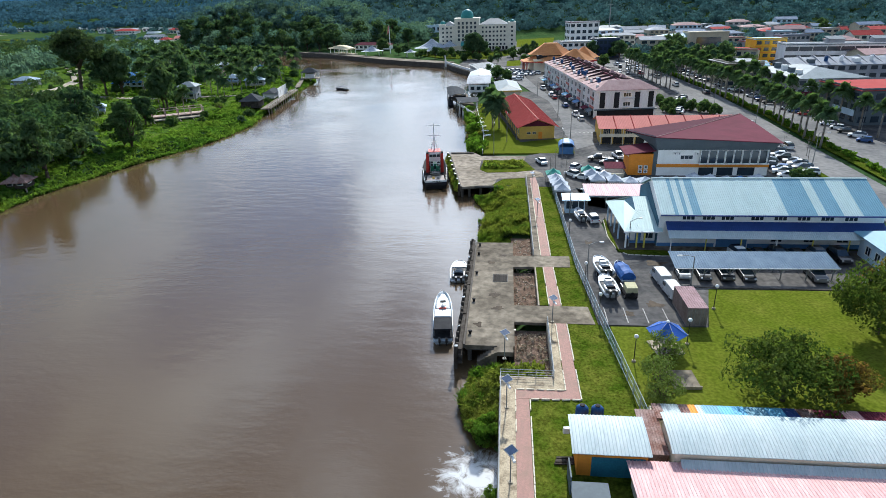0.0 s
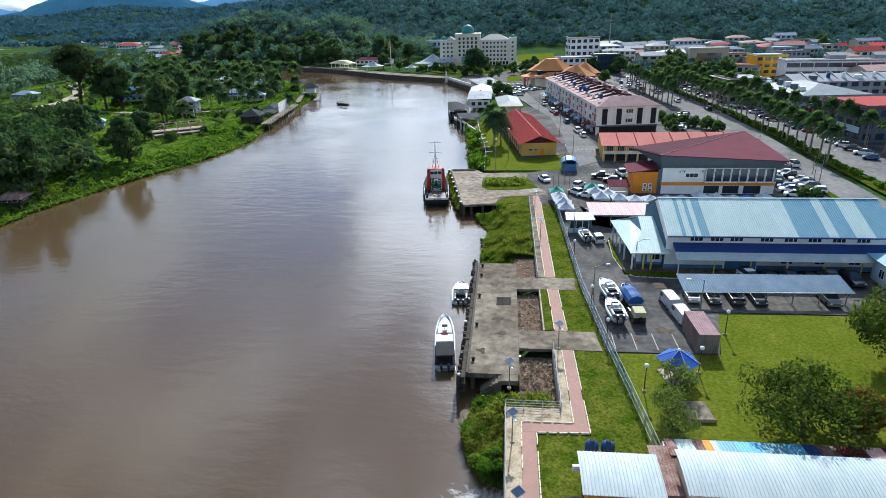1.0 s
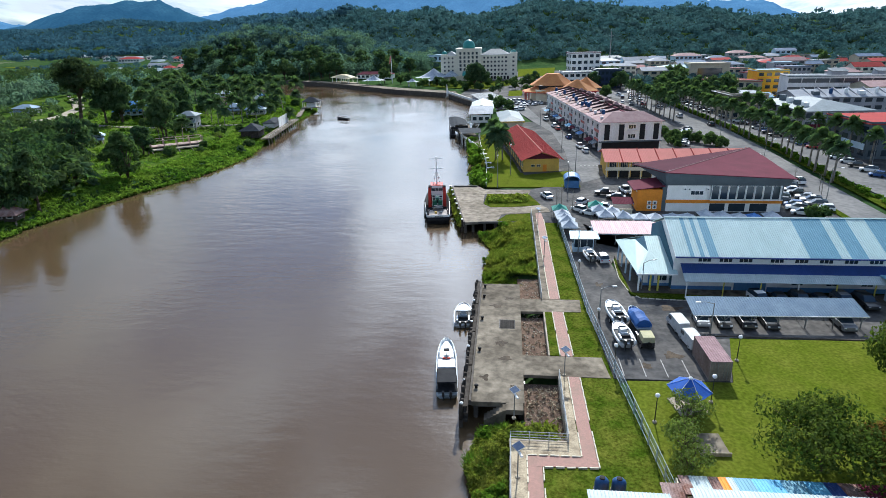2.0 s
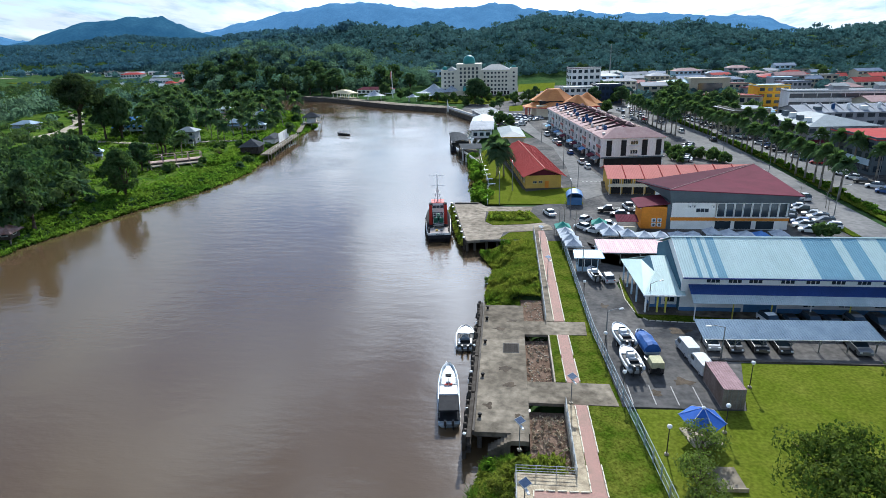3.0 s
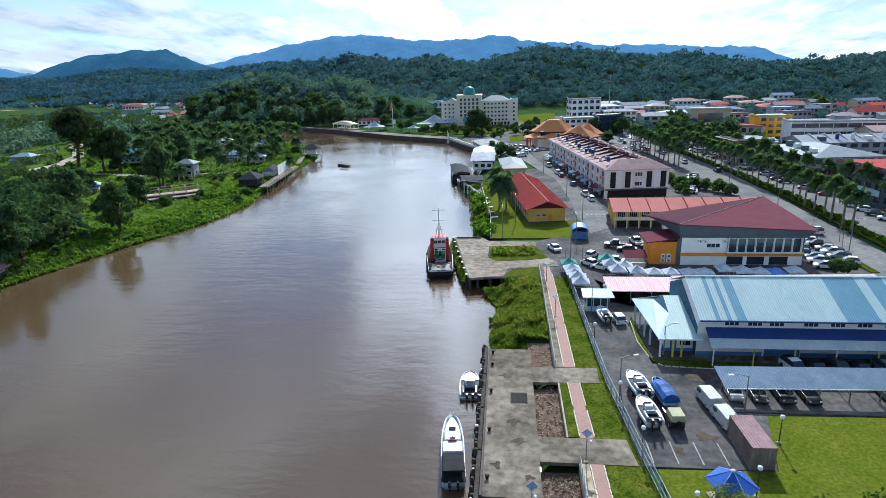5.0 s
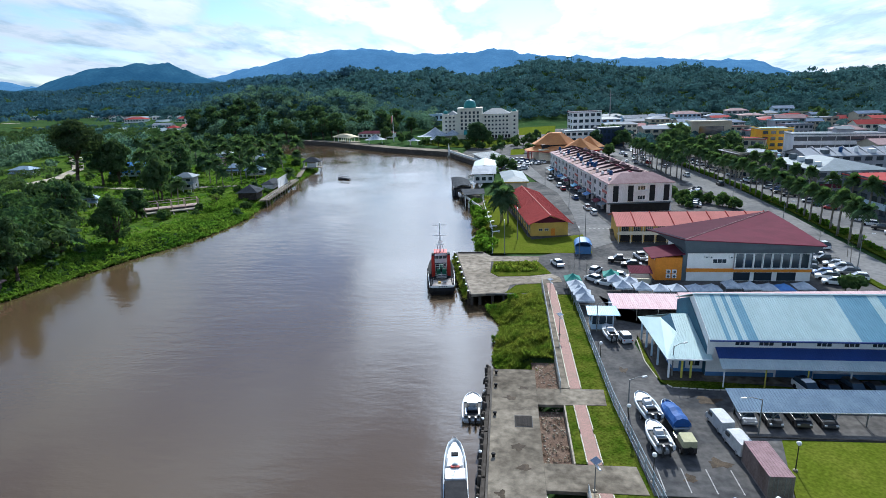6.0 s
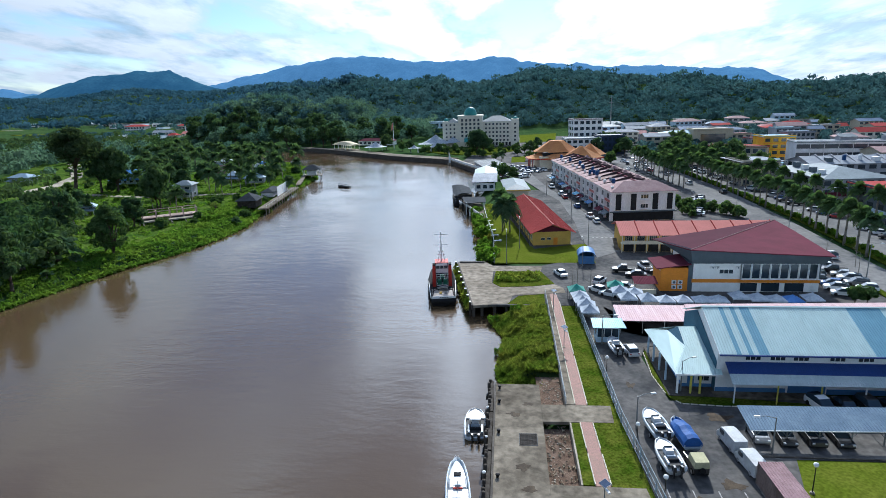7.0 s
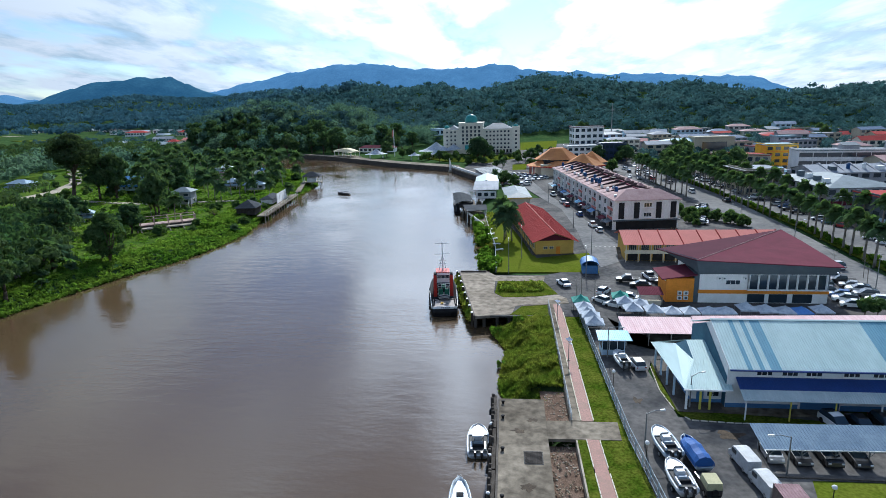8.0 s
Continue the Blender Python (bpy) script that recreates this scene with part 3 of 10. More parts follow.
def far_window(parent, x, y, z, w, h, face=0.0, pane=None):
    """A window of a far building: one dark pane with its sill."""
    key = ("far", round(w, 1), round(h, 1), (pane or GLASS).name)
    if key not in WINDOWS:
        WINDOWS[key] = Geo().box(-w / 2, -0.06, 0, w / 2, 0.02, h).box(-w / 2 - 0.1, -0.16, -0.12, w / 2 + 0.1, 0.02, -0.01).mesh("window", pane or GLASS)
    a = part("window", WINDOWS[key], None, parent)
    a.matrix_basis = pose(x, y, z, 0, 0, face)
    return a


def window(parent, x, y, z, w, h, face=0.0, frame=None, pane=None, mullions=0, name="window"):
    """A window at local x, y, z of its parent; face: degrees, 0 looks to -y, 90 to +x, -90 to -x."""
    frame, pane = frame or WHITE, pane or GLASS
    key = (round(w, 2), round(h, 2), mullions, frame.name, pane.name)
    if key not in WINDOWS:
        f, g = glaze(w, h, mullions=mullions)
        WINDOWS[key] = f.mesh("window", frame), g.mesh("pane", pane)
    a = part(name, WINDOWS[key][0], None, parent)
    a.matrix_basis = pose(x, y, z, 0, 0, face)
    part("pane", WINDOWS[key][1], None, a)
    return a


def post_row(name, pts, height, gap, material, r=0.04, rails=(0.4, 0.8), railr=0.03, bars=0.0, z=Q, label="", category="fence", panel=None):
    """A fence along pts: each post, each rail and, if bars, each field of upright bars is a part."""
    x0, y0 = pts[0]
    t = thing(name, x0, y0, z, 0, label, category)
    allbars = Geo()
    post = Geo().box(-r, -r, -0.3, r, r, height, 0.01).mesh("post", material)
    for (ax, ay), (bx, by) in zip(pts, pts[1:]):
        length = math.hypot(bx - ax, by - ay)
        n = max(1, round(length / gap))
        ang = math.degrees(math.atan2(by - ay, bx - ax))
        step = length / n
        for i in range(n):
            u = i / n
            px, py = ax + (bx - ax) * u - x0, ay + (by - ay) * u - y0
            part("post", post, None, t).matrix_basis = pose(px, py, 0, 0, 0, ang)
            if bars:
                m = pose(px, py, 0, 0, 0, ang)
                for k in range(1, int(step / bars)):
                    u2 = k * step / int(step / bars)
                    q = Geo().box(u2 - 0.009, -0.009, 0.1, u2 + 0.009, 0.009, height - 0.1).turn(m)
                    allbars.add(q.v, q.f)
        for h in rails:
            part("rail", Geo().tube((ax - x0, ay - y0, h), (bx - x0, by - y0, h), railr, n=6), material, t)
    part("post", post, None, t).matrix_basis = pose(pts[-1][0] - x0, pts[-1][1] - y0, 0)
    if bars:
        tagged(part("bar_infill", allbars, panel or material, t), kind="stuff")
    return t


def build_jetty():
    t = thing("jetty", 0, 0, 0, 0, "old stained concrete jetty on piles beside the river", "jetty")
    deck = part("deck", Geo().slab([(-2.6, 59.3), (3.35, 59.3), (3.35, 91.7), (-2.7, 91.7)], 1.95, Q), CONC, t)
    edge = Geo()
    edge.box(-2.9, 59.3, 2.05, -2.6, 91.7, Q + 0.12, 0.03)
    part("edge_beam", edge, CONC_D, t)
    part("walkway", Geo().slab([(3.36, 82.0), (12.1, 82.2), (12.3, 86.3), (3.36, 86.2)], 2.1, Q + 0.004), CONC, t)
    part("walkway", Geo().slab([(3.36, 65.1), (13.6, 65.0), (13.2, 69.6), (3.36, 69.6)], 2.1, Q + 0.004), CONC, t)
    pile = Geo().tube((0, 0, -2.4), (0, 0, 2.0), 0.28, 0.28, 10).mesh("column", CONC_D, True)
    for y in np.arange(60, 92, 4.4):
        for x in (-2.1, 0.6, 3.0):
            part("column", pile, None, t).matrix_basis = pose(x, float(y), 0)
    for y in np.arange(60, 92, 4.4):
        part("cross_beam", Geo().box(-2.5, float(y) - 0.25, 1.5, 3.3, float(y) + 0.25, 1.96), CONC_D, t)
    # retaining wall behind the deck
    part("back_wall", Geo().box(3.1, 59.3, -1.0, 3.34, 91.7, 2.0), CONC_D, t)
    gr = Geo().box(0.3, 76.6, Q, 2.5, 79.2, Q + 0.03)
    grate = part("grate", gr, DARK, t, "rusted dark steel drain grate")
    bar = Geo().box(-1.02, -0.03, 0, 1.02, 0.03, 0.05).mesh("bar", CONC_D)
    for i in range(14):
        b = part("bar", bar, None, grate)
        b.matrix_basis = pose(1.4, 76.78 + i * 0.172, Q + 0.028)
    # stair down to the water along the south face
    for i in range(7):
        part("step", Geo().box(0.9 - 0.34 * i, 58.0, 0.0, 1.26 - 0.34 * i, 59.28, Q - 0.12 - 0.22 * i), CONC, t)
    part("landing", Geo().box(1.26, 58.0, 1.9, 3.2, 59.28, Q - 0.004), CONC, t)
    part("stair_wall", Geo().slab([(-1.5, 57.8), (3.2, 57.8), (3.2, 57.99), (-1.5, 57.99)], -0.6, 0.5), CONC_D, t)
    # bollards
    bol = Geo().lathe([(0.16, 0), (0.15, 0.25), (0.24, 0.3), (0.24, 0.42), (0.12, 0.46)], 10).mesh("bollard", BLACK, True)
    for y in (62.0, 70.5, 79.2, 86.5, 90.3):
        part("bollard", bol, None, t).matrix_basis = pose(-2.15, y, Q)
    return t


build_jetty()


def build_fender():
    t = thing("fender_row", -3.45, 58, 0, 0, "row of dark timber fender piles and walers along the jetty", "fender")
    r = random.Random(3)
    pile = Geo().path([(0, 0, -2.0), (0, 0, 1.0), (0, 0, 3.0)], [0.24, 0.23, 0.21], 8).mesh("timber_post", WOODP, True)
    for i in range(31):
        o = part("timber_post", pile, None, t)
        o.matrix_basis = pose(-0.1 + 0.15 * r.random() - 0.006 * (31 - i), i * 1.13, r.uniform(-0.25, 0.35), r.uniform(-2, 2), r.uniform(-2, 2))
    for z in (0.7, 1.6, 2.5):
        for k in range(4):
            part("waler", Geo().box(0.05, k * 8.6, z, 0.5, k * 8.6 + 8.3, z + 0.26), WOODP, t)
    tyre = Geo()
    ring = []
    for i in range(16):
        a = 2 * math.pi * i / 16
        ring.append([(0.0 + 0.14 * math.cos(b), (0.34 + 0.14 * math.sin(b)) * math.cos(a), (0.34 + 0.14 * math.sin(b)) * math.sin(a)) for b in [2 * math.pi * j / 8 for j in range(8)]])
    tyre.loft(ring + [ring[0]], False)
    tm = tyre.mesh("tyre", BLACK, True)
    for y in (2.2, 5.5, 9.5, 14, 18.5, 23, 27.5, 31.5):
        part("tyre", tm, None, t).matrix_basis = pose(-0.42, y, 1.5 + 0.3 * r.random(), 0, 8, 0)
    cap = Geo().lathe([(0.2, 0), (0.2, 0.12), (0.06, 0.2)], 8).mesh("cap", WHITE)
    for i in (0, 4, 11, 17, 23):
        part("cap", cap, None, t).matrix_basis = pose(-0.15, i * 1.13, 3.1)
    return t


build_fender()

# pits of bare soil between jetty and path
plate("ground_pit_north", [(3.36, 86.35), (6.5, 86.4), (6.5, 95.5), (3.0, 95.5)], 1.75, DIRT, "bare brown soil in a sunken bed", 0.8)
plate("ground_pit_middle", [(3.36, 69.7), (6.65, 69.7), (6.65, 81.9), (3.36, 81.9)], 1.55, DIRT, "bare brown soil with rubble in a sunken bed", 0.8)
plate("ground_pit_south", [(3.36, 53.3), (7.5, 53.3), (7.5, 64.9), (3.36, 64.9)], 1.35, DIRT, "bare brown soil with dry roots in a sunken bed", 0.8)
setting("wall_pit_1", Geo().box(6.62, 69.7, 0.9, 6.82, 81.9, Q + 0.05), CONC_L, "low concrete retaining wall")
setting("wall_pit_2", Geo().box(7.45, 53.2, 0.9, 7.65, 64.95, Q + 0.06), CONC_L, "low concrete retaining wall")
setting("wall_pit_3", Geo().box(6.52, 86.4, 0.9, 6.72, 131.0, Q + 0.06), CONC_L, "low concrete retaining wall along the path")
setting("wall_pit_4", Geo().box(1.75, 52.95, -0.5, 7.65, 53.18, Q + 0.05), CONC_L, "low concrete retaining wall")
setting("wall_quay", Geo().box(1.62, 20, -1.5, 1.86, 53.2, Q + 0.05), CONC_L, "concrete river wall below the promenade")
plate("verge_pit", [(6.84, 69.8), (8.0, 69.8), (7.85, 81.9), (6.84, 81.9)], Q + 0.01, VERGE, "strip of grass")
plate("pavement_promenade", [(1.86, 20), (3.3, 20), (3.3, 50.8), (8.6, 50.9), (8.5, 65.0), (7.66, 65.0), (7.66, 52.95), (1.86, 52.94)], Q + 0.02, PROM, "cracked pale concrete promenade")
plate("pavement_wall_walk", [(6.74, 86.4), (7.75, 86.4), (7.55, 131), (6.74, 131)], Q + 0.02, CONC, "narrow concrete walk by the river wall")


def paver_mat():
    m = bpy.data.materials.new("brick_path")
    m.use_nodes = True
    n, l = m.node_tree.nodes, m.node_tree.links
    p = n["Principled BSDF"]
    tc = n.new("ShaderNodeTexCoord")
    br = n.new("ShaderNodeTexBrick")
    br.inputs["Scale"].default_value = 1.0
    br.inputs["Brick Width"].default_value, br.inputs["Row Height"].default_value = 0.22, 0.11
    br.inputs["Mortar Size"].default_value = 0.008
    br.inputs["Color1"].default_value, br.inputs["Color2"].default_value = (0.36, 0.200, 0.160, 1), (0.30, 0.170, 0.135, 1)
    br.inputs["Mortar"].default_value = (0.17, 0.12, 0.10, 1)
    l.new(tc.outputs["Object"], br.inputs["Vector"])
    no = n.new("ShaderNodeTexNoise")
    no.inputs["Scale"].default_value, no.inputs["Detail"].default_value = 0.6, 6
    l.new(tc.outputs["Object"], no.inputs["Vector"])
    mx = n.new("ShaderNodeMixRGB")
    r = n.new("ShaderNodeMapRange")
    r.inputs["From Min"].default_value, r.inputs["From Max"].default_value, r.inputs["To Max"].default_value = 0.48, 0.75, 0.6
    l.new(no.outputs["Fac"], r.inputs["Value"])
    l.new(r.outputs[0], mx.inputs[0])
    l.new(br.outputs["Color"], mx.inputs[1])
    mx.inputs[2].default_value = (0.20, 0.15, 0.11, 1)
    l.new(mx.outputs[0], p.inputs["Base Color"])
    p.inputs["Roughness"].default_value = 0.92
    return m


BRICKPATH = paver_mat()
plate("pavement_brick_path", [(8.72, 50.8), (10.05, 50.2), (9.95, 65.0), (8.52, 65.0)], Q + 0.02, BRICKPATH, "red brick paver path")
plate("pavement_brick_turn", [(3.3, 49.3), (10.1, 49.5), (10.05, 50.9), (3.3, 50.8)], Q + 0.022, BRICKPATH, "red brick paver path")
plate("pavement_brick_south", [(3.32, 20), (4.75, 20), (4.75, 49.3), (3.32, 49.3)], Q + 0.02, BRICKPATH, "red brick paver path")
plate("pavement_brick_middle", [(8.15, 69.65), (9.65, 69.65), (9.4, 82.1), (7.95, 82.1)], Q + 0.02, BRICKPATH, "red brick paver path")
plate("pavement_brick_north", [(7.85, 86.35), (9.3, 86.35), (9.05, 127), (8.7, 133), (7.4, 133), (7.6, 127)], Q + 0.02, BRICKPATH, "red brick paver path")


def kerb_run(pts, name="kerb_path"):
    """A run of separate painted kerb stones, some tilted or missing."""
    t = thing(name, pts[0][0], pts[0][1], Q, 0, "broken line of cream-painted kerb stones along the path", "kerb")
    stone = Geo().box(-0.42, -0.07, -0.12, 0.42, 0.07, 0.12, 0.015).mesh("stone", KERB)
    r = random.Random(int(pts[0][1] * 10))
    for (ax, ay), (bx, by) in zip(pts, pts[1:]):
        length = math.hypot(bx - ax, by - ay)
        n = int(length / 0.9)
        ang = math.degrees(math.atan2(by - ay, bx - ax))
        for i in range(n):
            if r.random() < 0.06:
                continue
            u = (i + 0.5) / n
            o = part("stone", stone, None, t)
            o.matrix_basis = pose(ax + (bx - ax) * u - pts[0][0], ay + (by - ay) * u - pts[0][1], r.uniform(-0.02, 0.02), 0, r.uniform(-2, 2), ang + r.uniform(-2.5, 2.5))
    return t


kerb_run([(10.0, 64.8), (10.15, 49.4), (4.85, 49.2), (4.85, 21)])
kerb_run([(8.6, 64.8), (8.65, 50.9), (3.35, 50.85), (3.35, 44)])
kerb_run([(9.72, 69.8), (9.47, 82)])
kerb_run([(8.08, 69.8), (7.9, 82)])
kerb_run([(9.36, 86.5), (9.12, 126)])
kerb_run([(7.8, 86.5), (7.55, 126)])
kerb_run([(20.05, 103), (19.6, 95), (20.3, 88.9), (21.6, 87.3), (26.7, 86.9), (38, 87)], "kerb_yard")

RAILP = mat("grey_rail_paint", (0.42, 0.43, 0.42), (0.30, 0.31, 0.30), scale=2, rough=0.6)
FENCEP = mat("blue_grey_fence", (0.36, 0.42, 0.46), (0.27, 0.33, 0.36), scale=1, rough=0.6)
post_row("railing", [(1.74, 22), (1.74, 53.06), (7.55, 53.06), (7.55, 64.9)], 1.05, 1.9, RAILP, r=0.05, rails=(0.35, 0.68, 1.02), railr=0.035, label="grey metal railing on the river wall", category="railing")
post_row("railing", [(6.62, 86.6), (6.62, 131)], 1.05, 2.0, RAILP, r=0.06, rails=(0.35, 0.68, 1.02), railr=0.04, label="grey metal railing between weeds and path", category="railing")
post_row("yard_fence", [(16.0, 46), (15.2, 55.7), (14.2, 66.3), (12.95, 82.4), (12.3, 109.8), (12.0, 124)], 1.75, 2.6, FENCEP, r=0.055, rails=(0.12, 0.9, 1.7), railr=0.035, bars=0.3, label="blue-grey steel bar fence round the yard", category="fence")


def solar_lamp(x, y, rz=20.0, h=3.4):
    t = thing("solar_lamp", x, y, Q, rz, "solar street lamp with tilted dark panel on a grey pole", "street lamp", "solar lamps on the promenade")
    part("pole", Geo().path([(0, 0, 0), (0, 0, h)], [0.07, 0.05], 8), STEEL, t)
    g = Geo().box(-0.48, -0.37, -0.03, 0.48, 0.37, 0.03)
    panel = part("solar_panel", g, SOLAR, t, "dark blue solar panel")
    panel.matrix_basis = pose(0, 0, h + 0.15, 18, 0, 25)
    f = Geo().box(-0.51, -0.40, -0.035, -0.47, 0.40, 0.04).box(0.47, -0.40, -0.035, 0.51, 0.40, 0.04).box(-0.47, -0.40, -0.035, 0.47, -0.36, 0.04).box(-0.47, 0.36, -0.035, 0.47, 0.40, 0.04)
    part("panel_frame", f, STEEL, panel)
    part("lamp_head", Geo().box(-0.12, -0.95, h - 0.35, 0.12, -0.1, h - 0.22, 0.03), WHITE, t)
    part("base", Geo().box(-0.2, -0.2, -0.05, 0.2, 0.2, 0.12, 0.02), CONC_L, t)
    return t


SOLAR = mat("solar_cells", (0.018, 0.035, 0.075), (0.03, 0.05, 0.10), scale=3, rough=0.2, spec=0.6)
for x, y in ((8.2, 65.3), (2.15, 56.6), (2.4, 47.7), (2.75, 37.6), (8.0, 104.5), (7.7, 122.5)):
    solar_lamp(x, y)

# ---- buildings of the yard ----
def gable_ends(g, x0, x1, y0, y1, ze, zr):
    """Triangular wall ends below a ridge along x."""
    ym = (y0 + y1) / 2
    for x in (x0, x1):
        g.add([(x - 0.1, y0, ze), (x - 0.1, y1, ze), (x - 0.1, ym, zr), (x + 0.1, y0, ze), (x + 0.1, y1, ze), (x + 0.1, ym, zr)], [(0, 2, 1), (3, 4, 5), (0, 3, 5, 2), (1, 2, 5, 4), (0, 1, 4, 3)])


def build_warehouse():
    t = thing("warehouse", 26.8, 90.8, Q, 0, "long white warehouse with pale blue striped metal roof", "warehouse")
    W, D = 33.9, 15.2
    w = Geo().box(0, 0, 0, W, 0.25, 5.85).box(0, D - 0.25, 0, W, D, 5.85).box(0, 0.25, 0, 0.25, D - 0.25, 5.85).box(W - 0.25, 0.25, 0, W, D - 0.25, 5.85)
    gable_ends(w, 0.12, W - 0.12, 0, D, 5.85, 9.2)
    part("wall", w, WHITE, t)
    # shade on the west gable wall, painted as a dark blue panel
    part("west_cladding", Geo().add([(-0.02, 0.05, 0.2), (-0.02, D - 0.05, 0.2), (-0.02, D - 0.05, 5.9), (-0.02, 9.4, 8.3), (-0.02, 0.05, 4.5), (-0.07, 0.05, 0.2), (-0.07, D - 0.05, 0.2), (-0.07, D - 0.05, 5.9), (-0.07, 9.4, 8.3), (-0.07, 0.05, 4.5)], [(0, 1, 2, 3, 4), (9, 8, 7, 6, 5), (0, 5, 6, 1), (1, 6, 7, 2), (2, 7, 8, 3), (3, 8, 9, 4), (4, 9, 5, 0)]), SHADEB, t, "dark blue panel painted as the gable wall's shade")
    part("dado", Geo().box(0.0, -0.04, 0.0, 9.0, -0.003, 0.75).box(14.2, -0.04, 0, W, -0.003, 0.75), BLUEW, t, "blue painted dado")
    # roof: pale sheets with bands of bluer sheets
    ym, zr, ze, yo = D / 2, 9.5, 5.95, -0.9
    bands = [(-0.1, 2.1, 0), (2.1, 2.7, 1), (2.7, 3.6, 0), (3.6, 4.2, 1), (4.2, 4.9, 0), (4.9, 6.2, 1), (6.2, 19.2, 0), (19.2, 23.6, 1), (23.6, 25.0, 0), (25.0, 27.4, 1), (27.4, 30.2, 0), (30.2, 34.0, 1)]
    for a, b, k in bands:
        part("roof_sheet", Geo().ribbed((a, yo, ze), (b, yo, ze), (b, ym, zr), (a, ym, zr), 0.32, 0.045), (R_BLUE, R_BLUE2)[k], t)
    part("roof_sheet", Geo().ribbed((34.0, D + 0.9, ze), (-0.1, D + 0.9, ze), (-0.1, ym, zr), (34.0, ym, zr), 0.32, 0.045), R_BLUE, t)
    part("ridge_cap", Geo().sheet((-0.15, ym - 0.25, zr + 0.02), (34.05, ym - 0.25, zr + 0.02), (34.05, ym, zr + 0.13), (-0.15, ym, zr + 0.13), 0.03).sheet((34.05, ym + 0.25, zr + 0.02), (-0.15, ym + 0.25, zr + 0.02), (-0.15, ym, zr + 0.13), (34.05, ym, zr + 0.13), 0.03), R_BLUE, t)
    part("gutter", Geo().box(-0.1, yo - 0.16, ze - 0.22, 34, yo, ze - 0.02), R_NAVY, t)
    part("barge_board", Geo().sheet((-0.14, yo, ze + 0.05), (-0.14, ym, zr + 0.05), (-0.14, ym, zr - 0.3), (-0.14, yo, ze - 0.3), 0.05), WHITE, t)
    # lean-to over the parking row
    part("awning", Geo().ribbed((1.0, -1.75, 3.62), (W, -1.75, 3.62), (W, -0.02, 4.5), (1.0, -0.02, 4.5), 0.3, 0.04), R_NAVY, t, "navy metal lean-to roof")
    part("awning_edge", Geo().ribbed((1.0, -3.3, 2.85), (W, -3.3, 2.85), (W, -1.76, 3.60), (1.0, -1.76, 3.60), 0.3, 0.04), R_WHITE, t, "pale sheet roof edge")
    for i in range(7):
        x = 1.4 + i * 5.3
        part("awning_post", Geo().box(x - 0.07, -3.1, -0.02, x + 0.07, -2.96, 2.85), YELP if i % 3 else WHITE, t)
    for x in (4.5, 7.6, 10.5, 15, 18.5, 22, 25.5, 29):
        window(t, x, -0.01, 4.75, 2.0, 0.75, mullions=2)
    part("door", Geo().box(9.3, -0.08, 0.0, 14.0, -0.01, 2.6), BLUEW, t, "wide blue double door")
    for x in (18.5, 23.5, 28.5):
        window(t, x, -0.01, 1.1, 1.8, 1.1, mullions=1)
    part("apron", Geo().box(-0.5, -1.6, -0.15, 14, -0.05, 0.16), CONC, t)
    return t


# dark blue that paints the shade of the two gable walls
SHADEB = mat("dark_blue_shaded_wall", (0.05, 0.12, 0.17), (0.04, 0.10, 0.15), scale=0.5, rough=0.7)
YELP = mat("yellow_post_paint", (0.62, 0.55, 0.10), (0.52, 0.46, 0.09), scale=1, rough=0.6)
build_warehouse()


